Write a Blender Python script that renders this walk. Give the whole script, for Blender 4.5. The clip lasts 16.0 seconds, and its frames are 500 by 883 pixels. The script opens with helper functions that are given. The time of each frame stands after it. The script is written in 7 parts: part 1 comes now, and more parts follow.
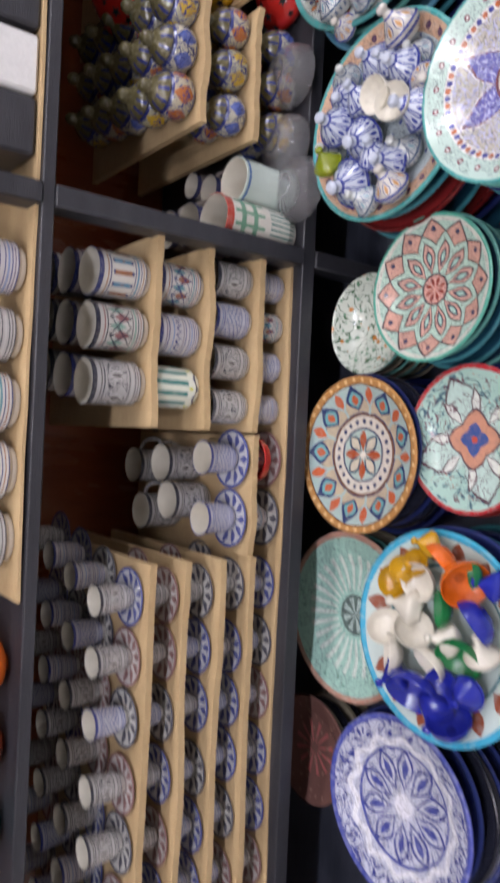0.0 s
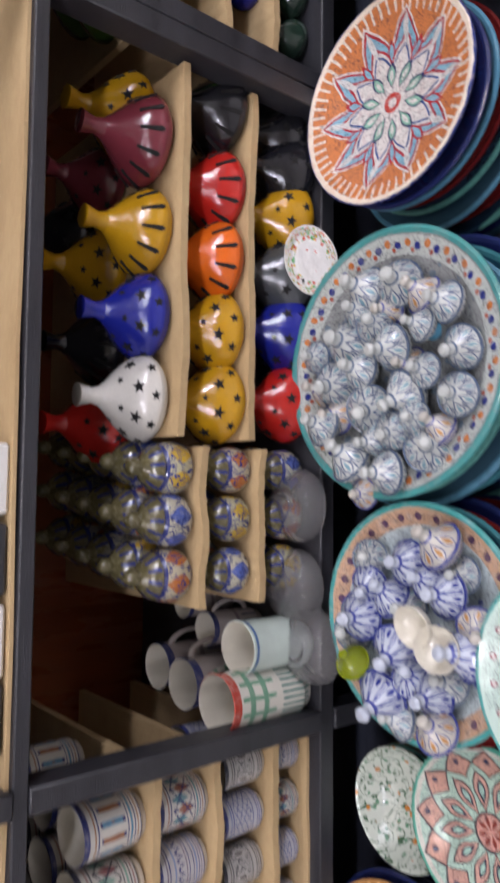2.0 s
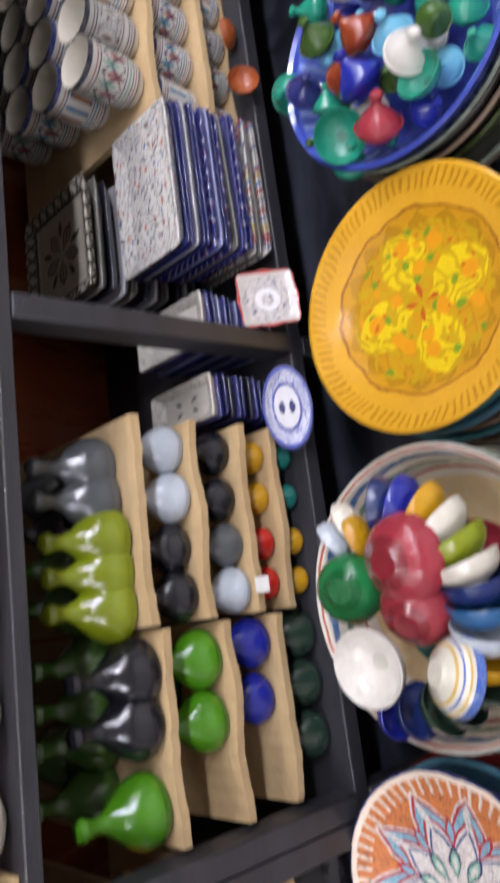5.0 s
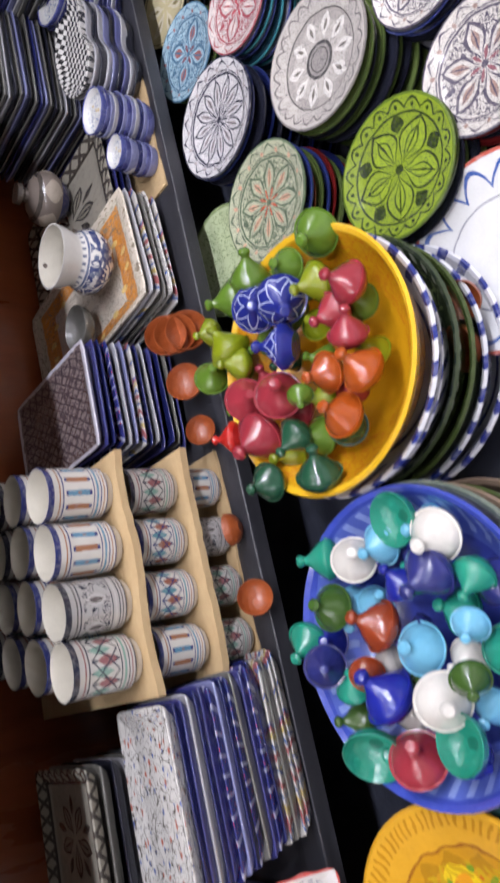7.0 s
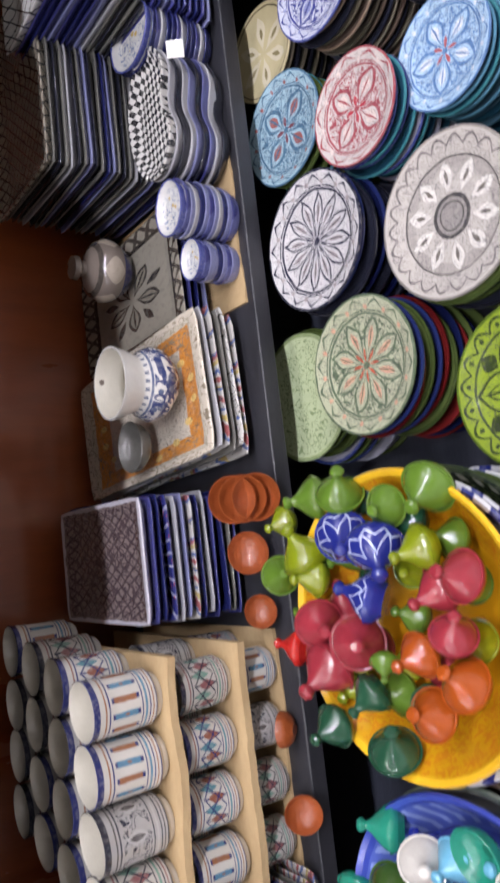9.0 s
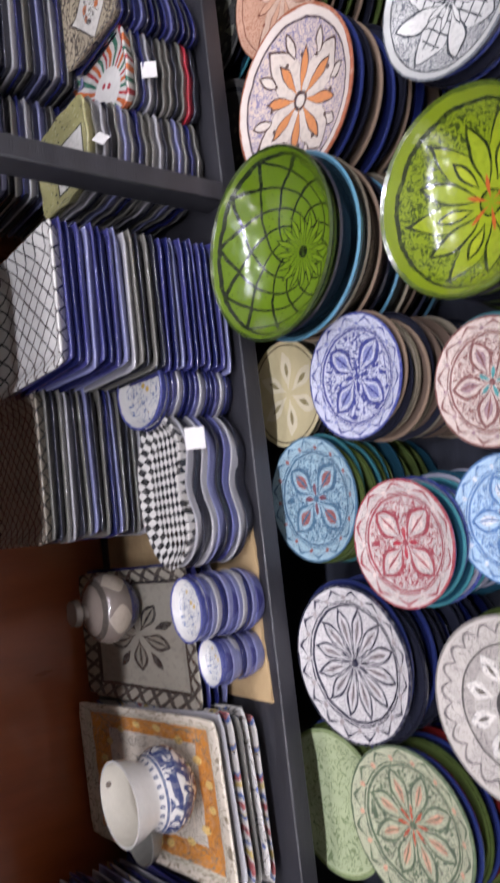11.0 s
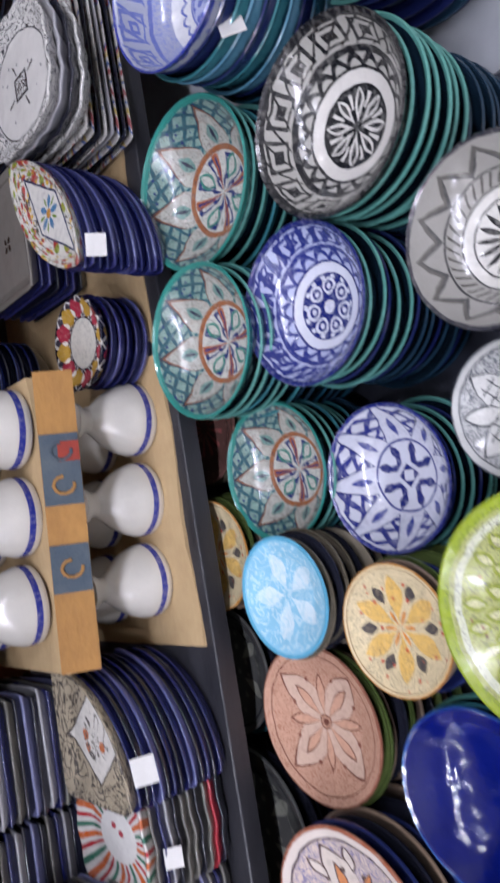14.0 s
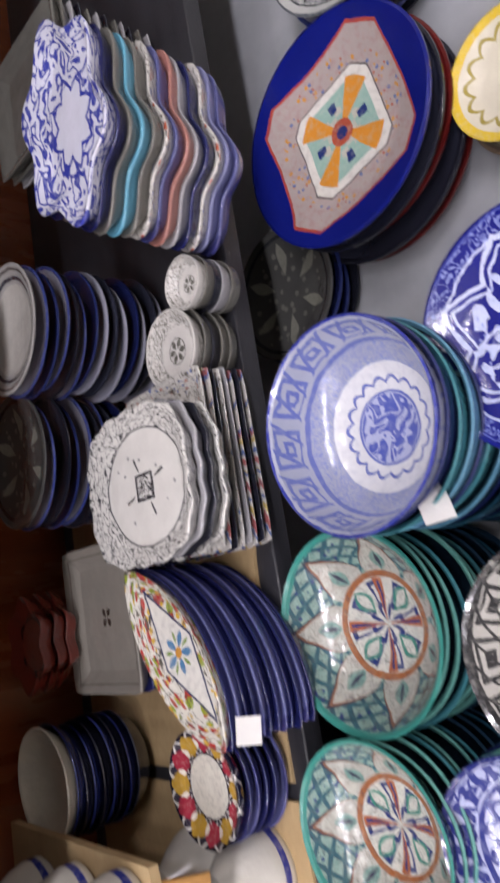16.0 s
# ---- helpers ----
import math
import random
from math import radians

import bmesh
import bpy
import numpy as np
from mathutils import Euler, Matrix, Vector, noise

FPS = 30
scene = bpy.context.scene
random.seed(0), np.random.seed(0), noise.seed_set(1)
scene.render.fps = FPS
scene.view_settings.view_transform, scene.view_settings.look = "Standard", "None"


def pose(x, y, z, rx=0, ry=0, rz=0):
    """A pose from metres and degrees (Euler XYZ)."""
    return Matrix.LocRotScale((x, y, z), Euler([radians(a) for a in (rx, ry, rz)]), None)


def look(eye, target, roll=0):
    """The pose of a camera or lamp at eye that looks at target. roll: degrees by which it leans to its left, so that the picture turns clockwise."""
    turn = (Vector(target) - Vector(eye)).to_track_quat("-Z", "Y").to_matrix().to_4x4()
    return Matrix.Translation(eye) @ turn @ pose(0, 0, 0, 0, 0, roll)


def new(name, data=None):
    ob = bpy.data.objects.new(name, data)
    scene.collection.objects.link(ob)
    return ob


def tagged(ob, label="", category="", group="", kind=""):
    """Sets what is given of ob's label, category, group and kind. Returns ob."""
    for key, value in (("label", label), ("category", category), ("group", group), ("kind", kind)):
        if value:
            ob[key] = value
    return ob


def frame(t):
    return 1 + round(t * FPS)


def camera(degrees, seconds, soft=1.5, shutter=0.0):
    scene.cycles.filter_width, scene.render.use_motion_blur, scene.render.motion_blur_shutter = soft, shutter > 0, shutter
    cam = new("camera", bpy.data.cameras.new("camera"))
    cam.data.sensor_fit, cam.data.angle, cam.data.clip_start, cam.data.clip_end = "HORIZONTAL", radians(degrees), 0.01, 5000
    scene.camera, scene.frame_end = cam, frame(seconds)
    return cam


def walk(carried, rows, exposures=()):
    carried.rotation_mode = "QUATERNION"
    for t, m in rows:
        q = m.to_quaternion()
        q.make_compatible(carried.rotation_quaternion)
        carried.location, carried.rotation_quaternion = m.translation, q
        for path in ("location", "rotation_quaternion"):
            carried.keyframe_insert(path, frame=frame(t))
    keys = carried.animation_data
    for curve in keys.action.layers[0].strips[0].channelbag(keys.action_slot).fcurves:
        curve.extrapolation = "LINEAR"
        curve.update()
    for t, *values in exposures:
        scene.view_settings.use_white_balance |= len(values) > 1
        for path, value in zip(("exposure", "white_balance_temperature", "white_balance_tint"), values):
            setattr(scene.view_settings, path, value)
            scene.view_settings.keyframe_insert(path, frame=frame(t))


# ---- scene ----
cam = camera(37.6, 16.0, soft=2.8, shutter=0.4)
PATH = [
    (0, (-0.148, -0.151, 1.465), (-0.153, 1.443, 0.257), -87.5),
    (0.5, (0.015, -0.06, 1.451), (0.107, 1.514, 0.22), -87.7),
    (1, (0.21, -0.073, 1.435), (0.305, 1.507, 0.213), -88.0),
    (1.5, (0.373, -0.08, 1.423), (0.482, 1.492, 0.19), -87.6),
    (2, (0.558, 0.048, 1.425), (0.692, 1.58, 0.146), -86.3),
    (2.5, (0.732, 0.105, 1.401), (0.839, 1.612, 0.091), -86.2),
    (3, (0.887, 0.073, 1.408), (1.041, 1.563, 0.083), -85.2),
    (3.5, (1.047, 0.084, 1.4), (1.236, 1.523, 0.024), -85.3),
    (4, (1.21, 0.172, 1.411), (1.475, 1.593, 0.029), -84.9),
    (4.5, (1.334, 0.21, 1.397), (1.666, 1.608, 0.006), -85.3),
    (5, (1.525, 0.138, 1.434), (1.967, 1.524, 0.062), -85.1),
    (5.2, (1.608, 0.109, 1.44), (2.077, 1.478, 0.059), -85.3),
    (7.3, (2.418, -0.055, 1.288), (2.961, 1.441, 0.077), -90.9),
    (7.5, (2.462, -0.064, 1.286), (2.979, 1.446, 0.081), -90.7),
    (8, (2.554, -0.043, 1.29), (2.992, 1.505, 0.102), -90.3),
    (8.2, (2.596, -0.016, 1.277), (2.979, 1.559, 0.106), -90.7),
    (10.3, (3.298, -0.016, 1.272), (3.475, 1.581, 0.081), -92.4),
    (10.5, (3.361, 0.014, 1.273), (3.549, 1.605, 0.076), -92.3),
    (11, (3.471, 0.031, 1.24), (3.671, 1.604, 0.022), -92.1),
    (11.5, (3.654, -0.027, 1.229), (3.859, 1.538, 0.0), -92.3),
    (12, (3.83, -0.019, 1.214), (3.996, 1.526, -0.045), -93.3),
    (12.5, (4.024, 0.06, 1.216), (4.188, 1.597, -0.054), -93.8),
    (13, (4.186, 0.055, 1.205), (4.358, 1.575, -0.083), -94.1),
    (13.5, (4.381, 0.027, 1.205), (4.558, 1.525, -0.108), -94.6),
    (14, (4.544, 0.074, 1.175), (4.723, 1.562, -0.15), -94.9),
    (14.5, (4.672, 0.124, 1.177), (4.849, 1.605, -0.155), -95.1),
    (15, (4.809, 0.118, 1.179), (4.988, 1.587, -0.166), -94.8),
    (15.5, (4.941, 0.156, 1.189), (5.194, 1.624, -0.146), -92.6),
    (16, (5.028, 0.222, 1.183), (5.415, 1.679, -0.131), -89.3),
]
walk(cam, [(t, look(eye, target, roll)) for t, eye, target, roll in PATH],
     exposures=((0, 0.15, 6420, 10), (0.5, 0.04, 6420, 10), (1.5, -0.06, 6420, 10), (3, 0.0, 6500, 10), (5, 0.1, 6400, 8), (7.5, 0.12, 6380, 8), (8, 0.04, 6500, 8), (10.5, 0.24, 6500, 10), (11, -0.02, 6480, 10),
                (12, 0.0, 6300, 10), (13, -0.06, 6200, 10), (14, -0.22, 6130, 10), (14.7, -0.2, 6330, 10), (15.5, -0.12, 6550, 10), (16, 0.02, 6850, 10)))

# ---- light of the shop: a row of small ceiling spots over the display, pale ceiling bounce ----
world = bpy.data.worlds.new("shop_air")
world.use_nodes = True
world.node_tree.nodes["Background"].inputs[0].default_value = (0.9, 0.95, 1.0, 1)
world.node_tree.nodes["Background"].inputs[1].default_value = 0.05
scene.world = world
CEIL = 2.75
SPOT_Y = (0.4, 0.4, 0.55, 0.55, 0.38, 0.33, 0.33, 0.32, 0.32)
SPOTS = [-1.2 + 0.95 * i for i in range(9)]
for i, (sx, sy, watts) in enumerate(zip(SPOTS, SPOT_Y, (10.8, 12.0, 11.4, 11.2, 10.0, 8.8, 9.6, 9.8, 9.4))):
    lamp = bpy.data.lights.new("spot_bulb", "POINT")
    lamp.energy, lamp.shadow_soft_size, lamp.color = watts, 0.045, (0.97, 0.945, 1.06) if 4 < i < 8 else (1.0, 0.945, 0.985)
    new("spot_bulb", lamp).location = (sx, sy, CEIL - 0.13)

# unseen fill lamps added over the aisle; watts vary to brighten the shelf inside
FILL_LIGHTS = [-1.13 + 0.533 * i for i in range(15)]
FILL_Y = -0.55
for i, sx in enumerate(FILL_LIGHTS):
    lamp = bpy.data.lights.new("downlight_glow", "AREA")
    lamp.shape, lamp.size = "DISK", 0.15
    lamp.energy, lamp.color = (11.0, 10.5, 8.5, 2.5, 2.0, 2.0, 8.0, 15.0, 17.5, 16.0, 11.5, 7.5, 7.5, 10.0, 10.0)[i], (0.96, 0.94, 1.08)
    new("downlight_glow", lamp).location = (sx, FILL_Y, CEIL - 0.035)

SHELF_Z, BOARD_Z, FRONT_Y, BACK_Y, BASE_Z = 0.576, 1.056, 0.885, 1.42, 0.32


# ---- materials ----
class V:
    """A value in a node tree that can be reckoned with."""

    def __init__(self, tree, socket):
        self.tree, self.socket = tree, socket

    def op(self, kind, *others):
        node = self.tree.nodes.new("ShaderNodeMath")
        node.operation = kind
        for i, v in enumerate((self, *others)):
            if isinstance(v, V):
                self.tree.links.new(v.socket, node.inputs[i])
            else:
                node.inputs[i].default_value = v
        return V(self.tree, node.outputs[0])

    def __add__(self, o): return self.op("ADD", o)
    def __sub__(self, o): return self.op("SUBTRACT", o)
    def __mul__(self, o): return self.op("MULTIPLY", o)
    def __lt__(self, o): return self.op("LESS_THAN", o)
    def __gt__(self, o): return self.op("GREATER_THAN", o)
    def frac(self): return self.op("FRACT")
    def abs(self): return self.op("ABSOLUTE")
    def tri(self): return (self.frac() - 0.5).abs() * 2.0
    def within(self, lo, hi): return (self > lo) * (self < hi)


def rgb(h):
    """Linear colour from a hex string."""
    c = [int(h[i:i + 2], 16) / 255 for i in (0, 2, 4)]
    return tuple(x / 12.92 if x < 0.04045 else ((x + 0.055) / 1.055) ** 2.4 for x in c) + (1,)


def tex(tree, kind, coord, scale, **inputs):
    node = tree.nodes.new(kind)
    tree.links.new(coord, node.inputs["Vector"])
    node.inputs["Scale"].default_value = scale
    for key, value in inputs.items():
        node.inputs[key].default_value = value
    return node


def mix(tree, mask, a, b, blend="MIX"):
    node = tree.nodes.new("ShaderNodeMix")
    node.data_type, node.blend_type = "RGBA", blend
    for i, v in ((0, mask), (6, a), (7, b)):
        if isinstance(v, V):
            tree.links.new(v.socket, node.inputs[i])
        elif hasattr(v, "is_linked"):
            tree.links.new(v, node.inputs[i])
        else:
            node.inputs[i].default_value = v
    return node.outputs[2]


def start(name, rough=0.3, metal=0.0, coat=0.0):
    m = bpy.data.materials.new(name)
    m.use_nodes = True
    tree = m.node_tree
    shader = tree.nodes["Principled BSDF"]
    shader.inputs["Roughness"].default_value = rough
    shader.inputs["Metallic"].default_value = metal
    shader.inputs["Coat Weight"].default_value = coat
    shader.inputs["Coat Roughness"].default_value = 0.08
    coord = tree.nodes.new("ShaderNodeTexCoord").outputs["Object"]
    return m, tree, shader, coord


def bump(tree, shader, height, strength, distance=0.002):
    node = tree.nodes.new("ShaderNodeBump")
    node.inputs["Strength"].default_value, node.inputs["Distance"].default_value = strength, distance
    tree.links.new(height, node.inputs["Height"])
    tree.links.new(node.outputs[0], shader.inputs["Normal"])


def glazed(name, base, layers=(), axis="r", rough=0.16, wobble=0.03, tone=0.25, lace=True):
    """Hand-painted glazed pottery. Layers of (kind, colour, numbers...) in polar or height coordinates of the piece, the first below."""
    m, tree, shader, coord = start(name, rough, coat=0.35)
    soft = tex(tree, "ShaderNodeTexNoise", coord, 5.0, Detail=2.0)
    shift = tree.nodes.new("ShaderNodeVectorMath")
    shift.operation = "MULTIPLY_ADD"
    tree.links.new(soft.outputs["Color"], shift.inputs[0])
    shift.inputs[1].default_value = (wobble, wobble, wobble * 0.5)
    tree.links.new(coord, shift.inputs[2])
    sep = tree.nodes.new("ShaderNodeSeparateXYZ")
    tree.links.new(shift.outputs[0], sep.inputs[0])
    x, y, z = (V(tree, s) for s in sep.outputs)
    x, y = x - wobble * 0.5, y - wobble * 0.5
    r = (x * x + y * y).op("SQRT") if axis == "r" else z
    a = y.op("ARCTAN2", x) * (0.5 / math.pi)
    color = rgb(base)
    dab = tex(tree, "ShaderNodeTexNoise", coord, 16.0, Detail=3.0)
    brush = (V(tree, dab.outputs["Fac"]) * 1.1 + 0.42).op("MINIMUM", 1.0)
    for kind, ink, *v in layers:
        if kind == "ring":
            mask = r.within(v[0], v[1])
        elif kind == "petal":  # n, low, high, width, phase
            n, lo, hi, w, ph = v
            mask = ((a * n + ph).tri() < (((r - lo) * (math.pi / (hi - lo))).op("SINE") * w)) * r.within(lo, hi)
        elif kind == "spoke":  # n, low, high, width, phase
            n, lo, hi, w, ph = v
            mask = ((a * n + ph).tri() < w) * r.within(lo, hi)
        elif kind == "star":  # n, middle, swing, phase: all inside a zigzag
            n, c, amp, ph = v
            mask = r < ((a * n + ph).tri() * amp + (c - amp / 2))
        elif kind == "zig":  # n, middle, swing, thickness
            n, c, amp, th = v
            wave = (a * (n * math.pi)).op("SINE").abs() if n >= 13 else (a * n).tri()
            mask = (r - (wave * amp) - (c - amp / 2)).abs() < th
        elif kind == "dots":  # n, radius, size, phase
            n, c, s, ph = v
            d = ((a * n + ph).frac() - 0.5) * (2 * math.pi * (c if axis == "r" else 0.8) / n)
            mask = (d * d + (r - c) * (r - c)) < s * s
        elif kind == "net":  # cells, line, low, high
            flow = tex(tree, "ShaderNodeTexNoise", shift.outputs[0], v[0] * 0.8, Detail=1.0, Distortion=0.6)
            mask = ((V(tree, flow.outputs["Fac"]) * 5.0).tri() < v[1] * 3.4) * r.within(v[2], v[3])
        elif kind == "blots":  # cells, size, low, high
            vor = tex(tree, "ShaderNodeTexVoronoi", shift.outputs[0], v[0])
            mask = (V(tree, vor.outputs["Distance"]) < v[1]) * r.within(v[2], v[3])
        elif kind == "scales":  # n round, m along, line, low, high
            n, k, th, lo, hi = v
            u, w = a * n + r * k, a * n - r * k
            mask = (u.tri() < th).op("MAXIMUM", w.tri() < th) * r.within(lo, hi)
        elif kind == "curl":  # n round, m along, cut, low, high: vine-like scrollwork
            n, k, cut, lo, hi = v
            flow = tex(tree, "ShaderNodeTexNoise", shift.outputs[0], n * 0.75, Detail=1.0, Distortion=1.2)
            mask = ((V(tree, flow.outputs["Fac"]) * 4.0).tri() < cut * 1.2) * r.within(lo, hi)
        elif kind == "fret":  # n round, low, high: nested angular hooks
            n, lo, hi = v
            u, w = ((a * n).frac() - 0.5).abs() * 2.0, ((r - lo) * (2.0 / (hi - lo)) - 1.0).abs()
            mask = ((u.op("MAXIMUM", w) * 2.2).tri() < 0.42).op("MAXIMUM", (a * n * 2.0 + r * 9.0).tri() < 0.16) * r.within(lo, hi)
        elif kind == "rope":  # n round, slant, width, low, high: a twisted cord
            n, k, w, lo, hi = v
            mask = ((a * n + r * k).tri() < w) * r.within(lo, hi)
        elif kind == "ogee":  # n, low, high, phase: petals that swell and end in a point, side by side
            n, lo, hi, ph = v
            u = (a * n + ph).tri()
            tip = u.op("MULTIPLY", -1.0) + 1.0
            mask = (r < (tip.op("POWER", 1.6) * (0.45 * (hi - lo)) + (u * math.pi * 0.5).op("COSINE").op("POWER", 0.4) * (0.55 * (hi - lo)) + lo)) * (u < 0.9) * (r > lo)
        elif kind == "octa":  # size, squeeze, cut: a lozenge with its corners cut off
            mask = ((x.abs() + y.abs() * v[1]) < v[0]) * (x.abs().op("MAXIMUM", y.abs()) < v[2])
        elif kind == "cells":  # size, low, high: dark leading between mosaic pieces
            vor = tex(tree, "ShaderNodeTexVoronoi", shift.outputs[0], v[0])
            vor.feature = "DISTANCE_TO_EDGE"
            mask = (V(tree, vor.outputs["Distance"]) < v[1]) * r.within(v[2], v[3])
        elif kind == "box":  # grid lines on the flat: count, line, half width
            mask = ((x * v[0]).tri() < v[1]).op("MAXIMUM", (y * v[0]).tri() < v[1]) * (x.abs().op("MAXIMUM", y.abs()) < v[2])
        elif kind == "check":  # count, half width
            u, w = (x * v[0] + y * v[0]).frac() > 0.5, (x * v[0] - y * v[0]).frac() > 0.5
            mask = (u - w).abs() * (x.abs().op("MAXIMUM", y.abs()) < v[1])
        elif kind == "diag":  # count, line, half width: crossed slanting lines
            mask = ((x * v[0] + y * v[0]).tri() < v[1]).op("MAXIMUM", (x * v[0] - y * v[0]).tri() < v[1]) * (x.abs().op("MAXIMUM", y.abs()) < v[2])
        elif kind == "diamond":  # low, high, squeeze: a lozenge band
            mask = (x.abs() + y.abs() * v[2]).within(v[0], v[1])
        elif kind == "square":  # low, high: a square band
            mask = x.abs().op("MAXIMUM", y.abs()).within(v[0], v[1])
        color = mix(tree, mask * brush, color, rgb(ink))
    if lace and axis == "r" and len(layers) >= 4:
        vine = tex(tree, "ShaderNodeTexNoise", shift.outputs[0], 15.0, Detail=1.5, Distortion=1.0)
        where = tex(tree, "ShaderNodeTexNoise", coord, 4.0, Detail=1.0)
        line = ((V(tree, vine.outputs["Fac"]) * 6.0).tri() < 0.22) * (r < 0.94) * (V(tree, where.outputs["Fac"]) > 0.38) * 0.62
        color = mix(tree, line, color, rgb("3c3a44"))
        stipple = tex(tree, "ShaderNodeTexVoronoi", shift.outputs[0], 34.0)
        speck = (V(tree, stipple.outputs["Distance"]) < 0.26) * r.within(0.12, 0.9) * (V(tree, where.outputs["Fac"]) < 0.5) * 0.55
        color = mix(tree, speck, color, rgb("3f3b40"))
    cloud = tex(tree, "ShaderNodeTexNoise", coord, 3.1, Detail=4.0)
    fine = tex(tree, "ShaderNodeTexNoise", coord, 45.0, Detail=2.0)
    shade = (V(tree, cloud.outputs["Fac"]) * tone + V(tree, fine.outputs["Fac"]) * (tone * 0.5)) + (1.0 - tone * 0.75)
    info = tree.nodes.new("ShaderNodeObjectInfo")
    shade = shade * (V(tree, info.outputs["Random"]) * 0.12 + 0.94)
    comb = tree.nodes.new("ShaderNodeCombineColor")
    for i in range(3):
        tree.links.new(shade.socket, comb.inputs[i])
    color = mix(tree, 1.0, color, comb.outputs[0], "MULTIPLY")
    tree.links.new(color, shader.inputs["Base Color"])
    gloss = V(tree, fine.outputs["Fac"]) * 0.14 + (rough - 0.05)
    tree.links.new(gloss.socket, shader.inputs["Roughness"])
    bump(tree, shader, cloud.outputs["Fac"], 0.25, 0.01)
    return m


def grained(name, dark, light, scale=(1, 1, 1), rough=0.5, coat=0.0, relief=0.3, size=6.0):
    """Wood, board, plaster: two colours mixed by stretched noise and finer specks."""
    m, tree, shader, coord = start(name, rough, coat=coat)
    stretch = tree.nodes.new("ShaderNodeMapping")
    stretch.inputs["Scale"].default_value = scale
    tree.links.new(coord, stretch.inputs[0])
    big = tex(tree, "ShaderNodeTexNoise", stretch.outputs[0], size, Detail=6.0, Roughness=0.65)
    fine = tex(tree, "ShaderNodeTexNoise", stretch.outputs[0], size * 14, Detail=3.0)
    f = (V(tree, big.outputs["Fac"]) * 1.6 - 0.3) + (V(tree, fine.outputs["Fac"]) - 0.5) * 0.5
    f = f.op("MINIMUM", 1.0).op("MAXIMUM", 0.0)
    tree.links.new(mix(tree, f, rgb(dark), rgb(light)), shader.inputs["Base Color"])
    tree.links.new((f * 0.2 + (rough - 0.1)).socket, shader.inputs["Roughness"])
    bump(tree, shader, fine.outputs["Fac"], relief, 0.003)
    return m


BLACK_WOOD = grained("black_painted_wood", "222226", "3b3b40", (1, 6, 6), 0.42, 0.1)
DARK_WOOD = grained("dark_red_brown_wood", "58240f", "984d25", (1, 1, 0.2), 0.28, 0.4, 0.15, 3.0)
CARD = grained("corrugated_cardboard", "a98d64", "c7ad82", (1, 2, 2), 0.85, 0, 0.4, 5.0)
PLASTER = grained("plaster", "d2cfca", "e4e2de", (1, 1, 1), 0.85, 0, 0.4, 2.0)
GREY_BASE = grained("grey_painted_board", "8f9296", "b4b6ba", (1, 1, 1), 0.45, 0.1, 0.2, 2.5)
PLATFORM_PAINT = grained("blue_black_paint", "24262f", "424550", (1, 4, 4), 0.4, 0.1)
FLOOR_TILE = grained("floor_stone", "7a746c", "a09a90", (1, 1, 1), 0.4, 0, 0.3, 3.0)


# ---- shape helpers ----
def mesh_of(name, bm, material, smooth=True):
    me = bpy.data.meshes.new(name)
    bm.to_mesh(me)
    bm.free()
    for m in material if isinstance(material, (list, tuple)) else [material]:
        me.materials.append(m)
    if smooth:
        me.polygons.foreach_set("use_smooth", [True] * len(me.polygons))
        me.set_sharp_from_angle(angle=radians(40))
    return me


def part(name, bm, material, parent, label=""):
    ob = new(name, mesh_of(name, bm, material))
    ob.parent = parent
    return tagged(ob, label)


def box(bm, x0, x1, y0, y1, z0, z1, bevel=0.0):
    geo = bmesh.ops.create_cube(bm, size=1.0, matrix=Matrix.LocRotScale(((x0 + x1) / 2, (y0 + y1) / 2, (z0 + z1) / 2), None, (x1 - x0, y1 - y0, z1 - z0)))
    if bevel:
        edges = {e for v in geo["verts"] for e in v.link_edges}
        bmesh.ops.bevel(bm, geom=list(edges), offset=bevel, segments=1, affect="EDGES")
    return bm


def boxed(x0, x1, y0, y1, z0, z1, bevel=0.0):
    return box(bmesh.new(), x0, x1, y0, y1, z0, z1, bevel)


def lathe(profile, seg=48, warp=None, bm=None):
    """A turned shape from (radius, height) pairs; warp(angle, radius, height) bends it."""
    bm = bm or bmesh.new()
    rings = []
    for r, z in profile:
        if r < 1e-6:
            rings.append([bm.verts.new((0, 0, z))])
            continue
        ring = []
        for i in range(seg):
            a = 2 * math.pi * i / seg
            rr, zz = warp(a, r, z) if warp else (r, z)
            ring.append(bm.verts.new((rr * math.cos(a), rr * math.sin(a), zz)))
        rings.append(ring)
    for p, q in zip(rings, rings[1:]):
        for i in range(seg):
            j = (i + 1) % seg
            if len(p) == 1 and len(q) == 1:
                continue
            if len(p) == 1:
                bm.faces.new((p[0], q[j], q[i]))
            elif len(q) == 1:
                bm.faces.new((p[i], p[j], q[0]))
            else:
                bm.faces.new((p[i], p[j], q[j], q[i]))
    bmesh.ops.recalc_face_normals(bm, faces=bm.faces)
    return bm


